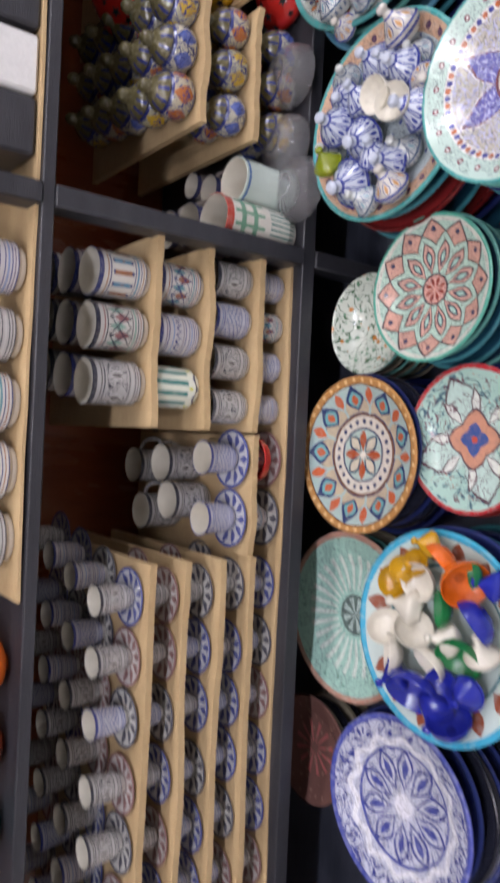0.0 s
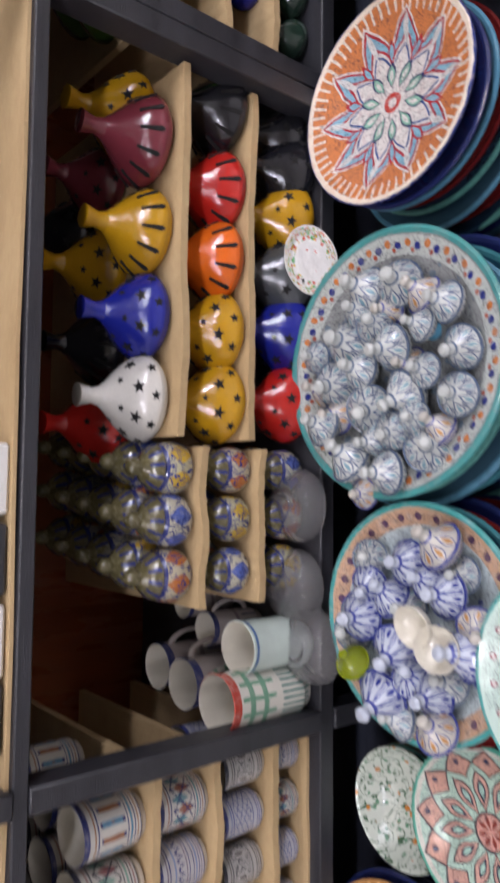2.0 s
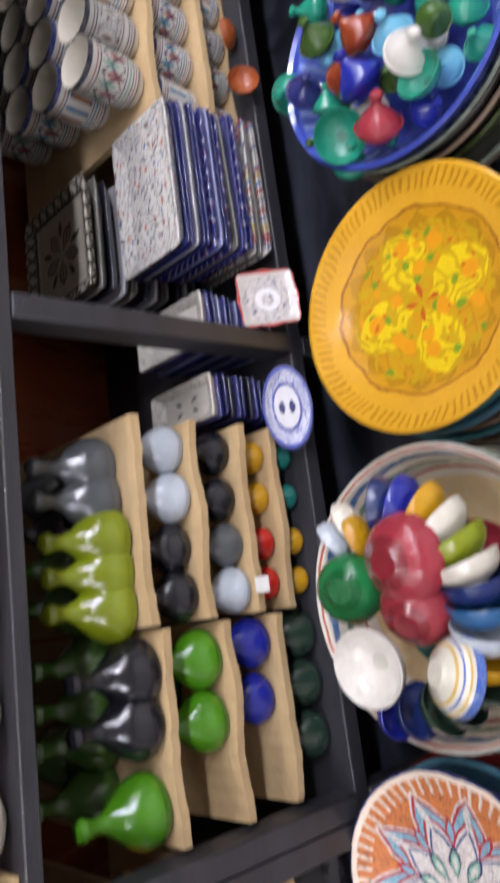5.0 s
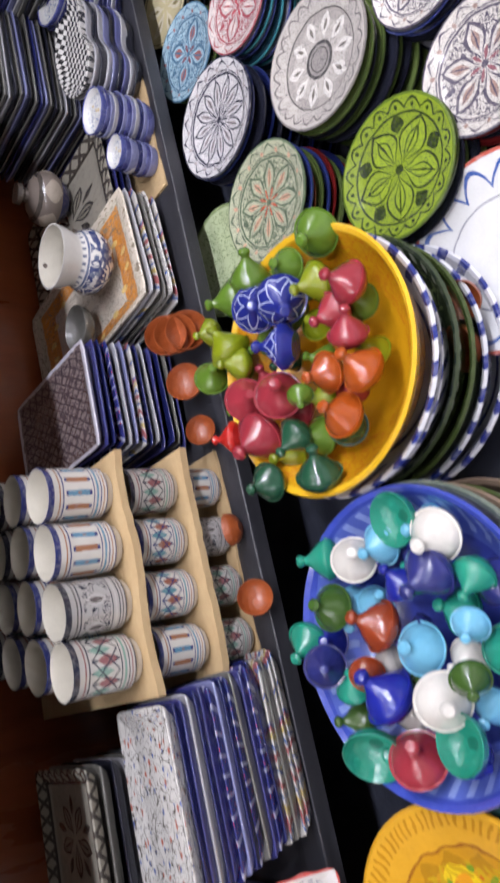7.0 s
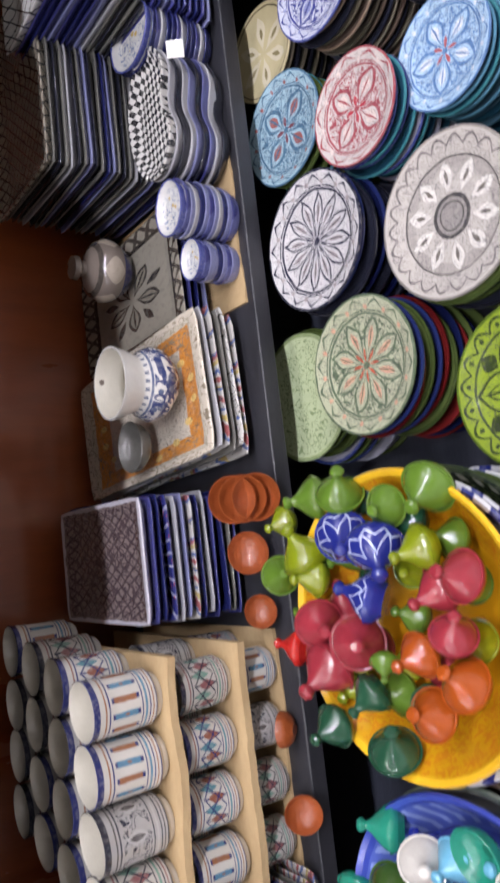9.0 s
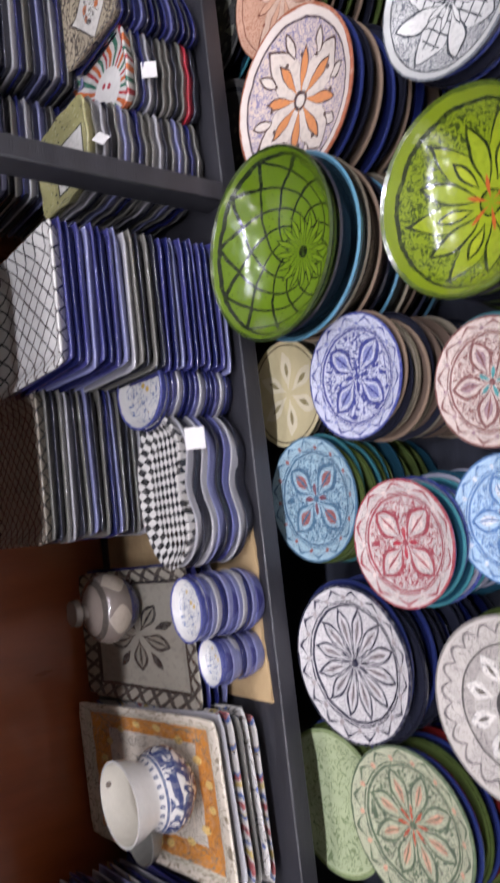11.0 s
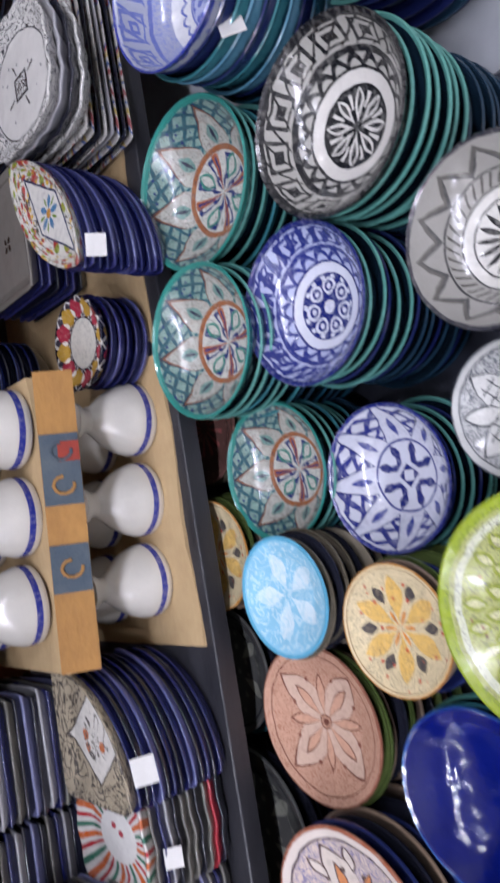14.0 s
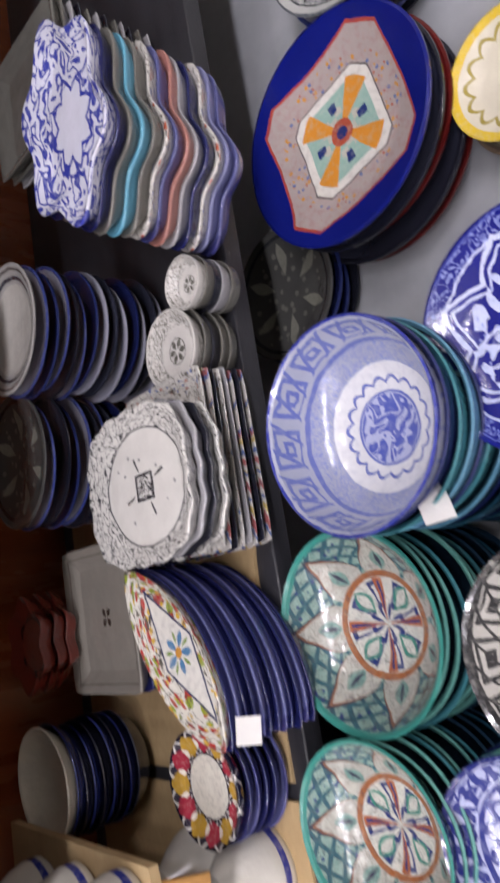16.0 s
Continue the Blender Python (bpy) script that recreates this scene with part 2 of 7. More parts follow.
def tube(points, radius, seg=8, bm=None):
    """A round rod along points."""
    bm = bm or bmesh.new()
    rings = []
    pts = [Vector(p) for p in points]
    for i, p in enumerate(pts):
        way = (pts[min(i + 1, len(pts) - 1)] - pts[max(i - 1, 0)]).normalized()
        side = way.cross(Vector((0.31, 0.2, 0.93))).normalized()
        up = side.cross(way)
        rings.append([bm.verts.new(p + (side * math.cos(2 * math.pi * k / seg) + up * math.sin(2 * math.pi * k / seg)) * radius) for k in range(seg)])
    for p, q in zip(rings, rings[1:]):
        for k in range(seg):
            bm.faces.new((p[k], p[(k + 1) % seg], q[(k + 1) % seg], q[k]))
    bm.faces.new(rings[0][::-1]), bm.faces.new(rings[-1])
    bmesh.ops.recalc_face_normals(bm, faces=bm.faces)
    return bm


rng = random.Random(7)

# ---- the room ----
X0, X1, Y0 = -2.4, 8.0, -2.2


def join_buried():
    """The dishes deep down in the piles, as one body."""
    bm, mats = bmesh.new(), []
    for shape, mat, m in buried:
        if mat not in mats:
            mats.append(mat)
        me = dish_mesh(shape, mat).copy()
        me.transform(m)
        me.polygons.foreach_set("material_index", [mats.index(mat)] * len(me.polygons))
        bm.from_mesh(me)
    tagged(new("lower_dishes", mesh_of("lower_dishes", bm, mats)), "glazed dishes deep in the piles", kind="stuff")


def structure(name, bm, material, label):
    return tagged(new(name, mesh_of(name, bm, material)), label, kind="structure")


structure("floor", boxed(X0, X1, Y0, 1.6, -0.1, 0.0), FLOOR_TILE, "worn grey stone floor of the shop aisle")
structure("ceiling", boxed(X0, X1, Y0, 1.6, CEIL, CEIL + 0.1), PLASTER, "plain pale plaster ceiling")
structure("wall_north", boxed(X0, X1, 1.6, 1.7, -0.1, CEIL + 0.1), PLASTER, "plain plaster wall behind the shelves")
structure("wall_south", boxed(X0, X1, Y0 - 0.1, Y0, -0.1, CEIL + 0.1), PLASTER, "plain plaster wall across the aisle")
structure("wall_west", boxed(X0 - 0.1, X0, Y0, 1.6, -0.1, CEIL + 0.1), PLASTER, "plain plaster end wall")
structure("wall_east", boxed(X1, X1 + 0.1, Y0, 1.6, -0.1, CEIL + 0.1), PLASTER, "plain plaster end wall")
structure("platform", boxed(X0, X1, 0.215, 1.45, 0.0, BASE_Z, 0.004), PLATFORM_PAINT, "low black painted display platform under the shelves")
tagged(new("platform_cover", mesh_of("platform_cover", boxed(5.02, X1 - 0.02, 0.22, 1.4, BASE_Z, BASE_Z + 0.004), GREY_BASE, False)), "pale grey sheet laid over the platform end", "cover")

for sx, sy in zip(SPOTS, SPOT_Y):
    fixture = tagged(new("ceiling_spot", mesh_of("ceiling_spot", lathe([(0, 0), (0.05, 0), (0.05, 0.05), (0.044, 0.05), (0.044, 0.012), (0, 0.012)], 20), BLACK_WOOD)),
                     "small round black ceiling spot over the display", "ceiling light", "ceiling spots")
    fixture.matrix_basis = pose(sx, sy, CEIL, 180)

# made-up housings for the added fill lamps, out of view
for sx in FILL_LIGHTS:
    fixture = tagged(new("ceiling_downlight", mesh_of("ceiling_downlight", lathe([(0, 0), (0.1, 0), (0.1, 0.03), (0.082, 0.03), (0.08, 0.01), (0, 0.01)], 24), PLASTER)),
                     "unseen round white ceiling fixture added for the fill light", "ceiling light", "ceiling downlights")
    fixture.matrix_basis = pose(sx, FILL_Y, CEIL, 180)

# the shelf unit: boards, posts, back
shelf = tagged(new("display_shelf"), "tall black painted wooden shelf unit full of pottery", "shelf")
shelf.location = (0, FRONT_Y, BASE_Z)
POSTS = (-1.35, 0.195, 1.204, 1.237, 3.965, 6.9)


def shelf_part(name, x0, x1, y0, y1, z0, z1, material=BLACK_WOOD, bevel=0.002):
    o = shelf.location
    return part(name, boxed(x0 - o.x, x1 - o.x, y0 - o.y, y1 - o.y, z0 - o.z, z1 - o.z, bevel), material, shelf)


for z, thick in ((SHELF_Z, 0.03), (BOARD_Z + 0.02, 0.02), (1.56, 0.03)):
    shelf_part("board", X0 + 0.3, X1 - 0.3, FRONT_Y, BACK_Y, z - thick, z)
shelf_part("back_panel", X0 + 0.3, X1 - 0.3, BACK_Y, BACK_Y + 0.02, BASE_Z, 2.0, DARK_WOOD)
for px in POSTS:
    shelf_part("post", px - 0.016, px + 0.016, FRONT_Y - 0.004, FRONT_Y + 0.045, BASE_Z, SHELF_Z - 0.03)
    shelf_part("post", px - 0.016, px + 0.016, FRONT_Y - 0.004, FRONT_Y + 0.045, SHELF_Z, BOARD_Z)
    shelf_part("post", px - 0.016, px + 0.016, FRONT_Y - 0.004, FRONT_Y + 0.045, BOARD_Z + 0.02, 1.53)
for z0, z1, low, high in ((BASE_Z, SHELF_Z - 0.03, 1.952, 1.936), (SHELF_Z, BOARD_Z, 1.936, 1.906), (BOARD_Z + 0.02, 1.53, 1.906, 1.88)):
    bm = boxed(-0.016, 0.016, -0.004, 0.045, z0 - BASE_Z, z1 - BASE_Z, 0.002)
    for v in bm.verts:
        v.co.x += low + (high - low) * (v.co.z + BASE_Z - z0) / (z1 - z0)
    part("post", bm, BLACK_WOOD, shelf)

# ---- pottery: shapes with a radius of one ----
PLATE = [(0, 0.0), (0.52, 0.0), (0.56, 0.025), (0.6, 0.03), (0.96, 0.165), (1.0, 0.185), (1.0, 0.205), (0.975, 0.212), (0.66, 0.1), (0.58, 0.065), (0, 0.055)]
FLAT = [(0, 0.0), (0.6, 0.0), (0.66, 0.02), (0.97, 0.1), (1.0, 0.115), (1.0, 0.14), (0.97, 0.145), (0.74, 0.075), (0.66, 0.045), (0, 0.04)]
BOWL = [(0, 0.0), (0.36, 0.0), (0.4, 0.05), (0.62, 0.13), (0.84, 0.32), (0.97, 0.56), (1.0, 0.6), (0.985, 0.625), (0.95, 0.6), (0.8, 0.36), (0.58, 0.18), (0.3, 0.09), (0, 0.08)]
DEEP = [(0, 0.0), (0.42, 0.0), (0.46, 0.05), (0.74, 0.2), (0.9, 0.42), (0.97, 0.72), (1.0, 0.78), (0.985, 0.8), (0.945, 0.76), (0.87, 0.46), (0.7, 0.25), (0.4, 0.12), (0, 0.1)]
SHAPES = {"plate": (PLATE, 0.17), "flat": (FLAT, 0.14), "bowl": (BOWL, 0.17), "deep": (DEEP, 0.17)}
meshes = {}


LIP = {"plate": (4, 7), "flat": (3, 6), "bowl": (5, 8), "deep": (5, 8)}


def dish_mesh(shape, material, piece=""):
    """The whole dish, or its body without the lip, or the lip alone."""
    key = (shape, material.name, piece)
    if key not in meshes:
        profile, (lo, hi) = SHAPES[shape][0], LIP[shape]
        if piece == "body":
            bm = lathe(profile[hi:], 56, bm=lathe(profile[:lo + 1], 56))
        else:
            bm = lathe(profile[lo:hi + 1] if piece == "rim" else profile, 56)
        meshes[key] = mesh_of(piece or shape, bm, material)
    return meshes[key]


RIMS = [glazed("glaze_" + h, h, [("ring", d, 0.945, 1.2)]) for h, d in
        (("181f4a", "252e5c"), ("22485a", "3f7c84"), ("22384a", "5f9a90"), ("8a8170", "5f584a"), ("7a2424", "5a1616"), ("2b2d3a", "1b1c26"), ("5f6f3c", "3f4c26"), ("66574c", "83705f"), ("3a5868", "5a8ca4"), ("9a9aa8", "34407c"))]


RIMS.append(glazed("glaze_white_blue_rope", "d3d3d6", [("rope", "2b357c", 26, 3.0, 0.42, 0.38, 0.66), ("ring", "2b357c", 0.26, 0.3)], axis="z", wobble=0.02))
RIMS.append(glazed("glaze_green_checks", "39442e", [("rope", "c9c9b8", 44, 0.0, 0.45, 0.52, 0.6), ("curl", "7a8658", 6, 6, 0.2, 0.2, 0.48)], axis="z"))
RIMS.append(glazed("glaze_white", "b8b6ac", [("ring", "6f7a6c", 0.95, 1.2)]))

buried = []


def stack(shape, x, y, ztop, R, material, label, unders=(0, 1, 2, 3, 5), base=BASE_Z, tilt=(0, 0), kind="plate", turn=-90):
    """Dishes piled on one another: the painted one on top, plainer ones with other rims below it."""
    profile, gap = SHAPES[shape]
    high = max(z for _, z in profile) * R
    room = ztop - high - base
    n = max(1, round(room / (gap * R)))
    if room < 0.3 * gap * R:
        n, room = 0, 0.0
    for i in range(n + 1):
        mat = material if i == n else RIMS[unders[(n - 1 - i) % len(unders)]]
        k = i / max(n, 1)
        jog = 0.0 if i == n else {"deep": 0.003, "bowl": 0.007}.get(shape, 0.012) * R / 0.15
        size = R if i == n else R * rng.uniform(0.95, 1.01)
        m = pose(x + rng.uniform(-jog, jog), y + rng.uniform(-jog, jog), base + room * k, tilt[0] * k, tilt[1] * k, rng.uniform(-180, 180) if i < n else turn)
        m = m @ Matrix.Diagonal((size, size, size, 1))
        if n - i > 6:
            buried.append((shape, mat, m))
            continue
        ob = new(kind, dish_mesh(shape, mat, "body"))
        ob.matrix_basis = m
        edge = new("rim", dish_mesh(shape, mat, "rim"))
        edge.parent = ob
        tagged(ob, label if i == n else "plain glazed " + kind + " with coloured rim in a pile", kind, "piled dishes")
    return ob


# ---- painted dishes standing in piles on the platform ----
def floral(name, base, ink, n, tint, heart, m=14, width=0.86, fill=14, ring=0.72):
    """A plate with a scalloped border, a double line, outlined petals with a vein, and dotted ground."""
    border = [("ring", ink, 0.965, 1.1), ("ogee", ink, m, ring + 0.05, 0.955, 0), ("ogee", base, m, ring + 0.07, 0.91, 0), ("dots", tint, m, ring + 0.11, 0.035, 0.5), ("ring", ink, ring, ring + 0.035)]
    ground = [("net", ink, fill * 0.8, 0.1, 0.1, ring - 0.02), ("blots", ink, fill, 0.22, 0.1, ring - 0.02)] if fill else []
    petals = [("petal", ink, n, 0.03, ring, width, 0), ("petal", base, n, 0.065, ring - 0.05, width - 0.22, 0), ("petal", tint, n, 0.22, ring - 0.14, 0.3, 0), ("petal", ink, n, 0.05, ring - 0.1, 0.07, 0), ("petal", heart, n, 0.0, 0.26, 0.36, 0.5)]
    return glazed(name, base, border + ground + petals + [("ring", ink, 0, 0.06)], wobble=0.05, tone=0.35)


P_BLUELACE = glazed("blue_lace", "c2c4d4", [("ring", "4a529c", 0.93, 1.1), ("curl", "3a4288", 11, 9, 0.3, 0.74, 0.93), ("zig", "e6e6ea", 12, 0.7, 0.1, 0.035), ("ring", "4a529c", 0.6, 0.63), ("petal", "3a4288", 10, 0.16, 0.62, 0.9, 0), ("petal", "c6c8d6", 10, 0.2, 0.58, 0.7, 0), ("petal", "4a529c", 10, 0.28, 0.52, 0.34, 0), ("curl", "3a4288", 12, 9, 0.14, 0.2, 0.6), ("ring", "e6e6ec", 0, 0.13)])
P_TURQ = glazed("turquoise_rim", "b9c7c0", [("ring", "3f9fbe", 0.93, 1.1), ("petal", "8a4a34", 16, 0.68, 0.92, 0.5, 0), ("ring", "3f6f7a", 0.64, 0.67)])
P_MINT = glazed("mint_rays", "a7cdbd", [("ring", "b98a78", 0.93, 1.1), ("spoke", "d9e2d6", 28, 0.3, 0.72, 0.4, 0), ("blots", "6f9a88", 9, 0.2, 0.75, 0.92), ("ring", "5d6c66", 0, 0.24), ("spoke", "b7c9c0", 8, 0.0, 0.2, 0.5, 0)])
P_SUN = glazed("sun_rim", "a08a70", [("ring", "b07f4a", 0.9, 1.1), ("dots", "dcb47c", 40, 0.95, 0.026, 0), ("ring", "55331f", 0.89, 0.905), ("ring", "9fb4b0", 0.53, 0.89), ("ogee", "2b3a64", 9, 0.53, 0.9, 0), ("ogee", "b9a98e", 9, 0.55, 0.86, 0), ("petal", "2b3a64", 9, 0.58, 0.86, 0.6, 0), ("petal", "6fa4a4", 9, 0.61, 0.82, 0.44, 0), ("petal", "b85c38", 9, 0.64, 0.78, 0.22, 0), ("petal", "b85c38", 9, 0.66, 0.88, 0.24, 0.5), ("ring", "6a4a3c", 0.5, 0.535), ("ring", "ccc6b8", 0.34, 0.5), ("dots", "1f2c58", 22, 0.43, 0.03, 0), ("ring", "1f2c58", 0.33, 0.355), ("ring", "a8bdb4", 0, 0.33), ("petal", "1f3c58", 4, 0.02, 0.33, 0.62, 0), ("petal", "c9bfa8", 4, 0.06, 0.3, 0.4, 0), ("petal", "a5502f", 4, 0.02, 0.32, 0.4, 0.5), ("ring", "dcd6c8", 0.0, 0.05)], lace=False, wobble=0.04)
P_REDRIM = glazed("red_rim_arabesque", "9fbdb0", [("ring", "a82f36", 0.94, 1.1), ("blots", "b0543c", 11, 0.14, 0.2, 0.92), ("curl", "45606c", 5, 7, 0.16, 0.3, 0.92), ("ogee", "553c44", 4, 0.24, 0.9, 0.25), ("ogee", "b3cabf", 4, 0.26, 0.85, 0.25), ("petal", "553c44", 8, 0.26, 0.7, 0.4, 0.5), ("petal", "d0d2c8", 8, 0.29, 0.66, 0.3, 0.5), ("curl", "6a4a54", 7, 7, 0.1, 0.35, 0.85), ("star", "553c44", 4, 0.36, 0.14, 0), ("star", "c08a70", 4, 0.33, 0.13, 0), ("star", "3f5488", 4, 0.19, 0.08, 0), ("ring", "b8503c", 0.0, 0.05)], lace=False, wobble=0.05)
P_FLOWER = glazed("pink_flower", "a9c4b4", [("ring", "4f9a86", 0.955, 1.1), ("ring", "c9c6ba", 0.9, 0.95), ("star", "4a3a40", 12, 0.86, 0.16, 0), ("star", "c99a88", 12, 0.83, 0.16, 0), ("star", "4a3a40", 12, 0.7, 0.16, 0.5), ("star", "b0ccba", 12, 0.68, 0.16, 0.5), ("petal", "4a3a40", 12, 0.2, 0.68, 0.86, 0), ("petal", "cfa292", 12, 0.23, 0.65, 0.7, 0), ("petal", "2f3448", 12, 0.3, 0.57, 0.44, 0), ("petal", "a8ccbc", 12, 0.36, 0.53, 0.26, 0), ("dots", "3a3f58", 12, 0.8, 0.035, 0.5), ("ring", "4a3a40", 0.19, 0.22), ("ring", "d0988a", 0, 0.19), ("petal", "8a4034", 8, 0.02, 0.18, 0.6, 0)])
P_POT = glazed("green_floral", "c8cfc2", [("net", "3f5f44", 5, 0.05, 0, 1.2), ("blots", "c0762f", 4, 0.2, 0, 1.2), ("blots", "5d8a6c", 6, 0.22, 0, 1.2)])
P_WHITE = glazed("orange_band_plate", "b8c4c6", [("ring", "c7a183", 0.8, 0.95), ("dots", "5a3f5a", 30, 0.87, 0.035, 0), ("ring", "4c9c98", 0.95, 1.1), ("blots", "5b67a8", 8, 0.2, 0, 0.8)])
P_STAR = glazed("purple_star", "b4cabf", [("ring", "4f9a96", 0.965, 1.1), ("dots", "7a3a48", 24, 0.86, 0.03, 0), ("dots", "e2e0d8", 24, 0.86, 0.014, 0), ("ring", "d9d6d0", 0.7, 0.78), ("dots", "b5643c", 32, 0.74, 0.028, 0), ("dots", "3a3f8c", 32, 0.74, 0.028, 0.5), ("ring", "b4aea0", 0.0, 0.7), ("net", "7f8a78", 15, 0.1, 0.2, 0.7), ("petal", "d98a52", 6, 0.42, 0.56, 0.2, 0), ("star", "e0dcd4", 6, 0.5, 0.44, 0.5), ("star", "7a4a48", 6, 0.47, 0.42, 0.5), ("star", "6a6aa8", 6, 0.44, 0.4, 0.5), ("net", "b4b6d6", 15, 0.1, 0.2, 0.7), ("ring", "7a4a48", 0.2, 0.25), ("ring", "dcd6c4", 0, 0.22)])
P_TEALTAG = glazed("teal_plate", "8f9290", [("ring", "4a9290", 0.945, 1.1), ("ring", "bcc2bc", 0.79, 0.935), ("dots", "c9783c", 30, 0.88, 0.028, 0), ("dots", "26307c", 30, 0.86, 0.028, 0.5), ("dots", "a8503c", 30, 0.83, 0.018, 0.25), ("blots", "6f7f8c", 9, 0.25, 0, 0.78)])
P_REDBLUE = glazed("red_blue_plate", "c9cfd4", [("ring", "4aa0c0", 0.94, 1.1), ("spoke", "6a3038", 40, 0.82, 0.92, 0.4, 0), ("ring", "2b3a9a", 0.0, 0.72)])
P_ORANGE = glazed("orange_star", "cf7f4c", [("ring", "e8dccb", 0.93, 1.1), ("spoke", "e8dccb", 60, 0.8, 0.95, 0.3, 0), ("ring", "2a3474", 0.985, 1.1), ("star", "e0dcd6", 10, 0.7, 0.3, 0), ("star", "b03038", 10, 0.67, 0.3, 0), ("star", "86b8cc", 10, 0.63, 0.3, 0), ("star", "b03038", 10, 0.54, 0.24, 0), ("star", "dcd8d2", 10, 0.5, 0.24, 0), ("zig", "2f4f8a", 10, 0.44, 0.2, 0.016), ("petal", "d9d6d2", 10, 0.5, 0.8, 0.16, 0.5), ("petal", "b03038", 10, 0.36, 0.62, 0.3, 0), ("petal", "86b8cc", 10, 0.4, 0.58, 0.18, 0), ("petal", "26305c", 10, 0.14, 0.4, 0.66, 0), ("petal", "8fc0a8", 10, 0.16, 0.37, 0.5, 0), ("petal", "dcd8d2", 10, 0.2, 0.33, 0.26, 0), ("ring", "c0453c", 0.05, 0.1)], wobble=0.045)
P_BIGBOWL = glazed("striped_bowl", "d6d0c4", [("ring", "d2b98c", 0.0, 0.8), ("ring", "a8524a", 0.845, 0.865), ("ring", "5f7f6a", 0.885, 0.9), ("ring", "4a6a9a", 0.92, 0.935), ("ring", "b0604c", 0.955, 0.968), ("ring", "8a8a84", 0.985, 1.0)], lace=False)
P_YELLOW = glazed("yellow_relief", "bf8c1c", [("ring", "cf9c2a", 0.72, 1.1), ("rope", "b07e1a", 90, 6.0, 0.4, 0.84, 0.95), ("ring", "96601f", 0.7, 0.72), ("ogee", "a87a18", 16, 0.58, 0.69, 0), ("scales", "ab7c18", 14, 6, 0.1, 0.3, 0.58), ("petal", "d8bc1c", 4, 0.0, 0.62, 0.8, 0.35), ("net", "b8961a", 6, 0.12, 0.0, 0.62), ("blots", "6f8c26", 6, 0.22, 0.06, 0.6), ("blots", "d3901c", 4.5, 0.3, 0.0, 0.56), ("blots", "b8641c", 8, 0.16, 0.0, 0.56), ("petal", "b0541e", 4, 0.02, 0.16, 0.35, 0.5)], lace=False, wobble=0.1)
P_BLUEBOWL = glazed("periwinkle_bowl", "5a6cc0", [("ring", "3f4fae", 0.93, 1.1), ("spoke", "8fa2dc", 40, 0.75, 0.92, 0.4, 0), ("ring", "3d4aa4", 0, 0.7)])
P_YELLOWBOWL = glazed("yellow_wave_bowl", "e0a51a", [("curl", "d98a1e", 16, 10, 0.35, 0.6, 0.95), ("ring", "e9b82a", 0.94, 1.1)])
P_GREEN = glazed("lime_flower", "859a2c", [("ring", "5c7028", 0.96, 1.1), ("zig", "33421c", 18, 0.87, 0.11, 0.018), ("dots", "33421c", 18, 0.84, 0.03, 0), ("ring", "33421c", 0.74, 0.77), ("petal", "2f3c1a", 5, 0.03, 0.74, 0.95, 0), ("petal", "90a632", 5, 0.06, 0.7, 0.84, 0), ("petal", "3f4f22", 5, 0.1, 0.62, 0.42, 0), ("petal", "90a632", 5, 0.14, 0.58, 0.32, 0), ("petal", "2f3c1a", 5, 0.5, 0.76, 0.3, 0.5), ("petal", "2f3c1a", 5, 0.04, 0.7, 0.06, 0), ("ring", "2f3c1a", 0.0, 0.07)])
P_VEG = floral("peach_petals", "abae92", "5c6a54", 8, "cc9a80", "b8543c", 14, 0.9, 12)
P_NAVY = floral("navy_petals", "cbc8c6", "24263a", 12, "a49a98", "24263a", 16, 0.94, 0)
P_RING = glazed("grey_ring", "b4aea6", [("ring", "7f7a76", 0.97, 1.1), ("zig", "6f6a68", 22, 0.86, 0.1, 0.015), ("ring", "55524f", 0.68, 0.7), ("ring", "a39d96", 0.55, 0.68), ("petal", "d6d2ca", 10, 0.3, 0.66, 0.6, 0), ("petal", "6a645c", 10, 0.38, 0.56, 0.18, 0), ("ring", "4a4846", 0.22, 0.27), ("ring", "8f8a85", 0, 0.22), ("ring", "55524f", 0.16, 0.18)])
P_RED = floral("rose_plate", "c6bcb6", "9c4850", 4, "d6c4bc", "b23c48", 10, 0.72)
P_CYAN = floral("pale_cyan", "9fbcc8", "4f7088", 4, "9a605c", "7a4a54", 14, 0.7)
P_WFLOWER = floral("white_flower", "c9c3ba", "544e5c", 6, "9a7f74", "8a5a60", 14, 0.8)
P_WTERRA = glazed("white_blue_arcs", "d6d6d4", [("ring", "b0584a", 0.96, 1.1), ("zig", "3f5a9c", 14, 0.78, 0.2, 0.025), ("ring", "8a8a94", 0.55, 0.57)])
P_CREAMSH = glazed("cream_flower", "cbbf96", [("petal", "d9d0b4", 6, 0.05, 0.8, 0.6, 0), ("ring", "6a5f4a", 0.9, 0.93), ("petal", "8a7f5a", 6, 0.3, 0.6, 0.2, 0)])
P_LIMESH = glazed("pale_lime", "b9c59c", [("net", "7f9068", 9, 0.06, 0.1, 0.9), ("ring", "8a9a6c", 0.94, 1.1)])
P_BLUEW = floral("blue_white_scroll", "bfc2d2", "3f4684", 4, "7f86b4", "3f4684", 14, 0.66, 9)
P_PINK = floral("blush_plate", "c6b6ac", "7c5450", 5, "9a7f84", "4f9494", 12, 0.78)
P_LBLUE = floral("ice_blue", "a3bed4", "5678a4", 5, "d0d4d8", "a85a5c", 14, 0.76)
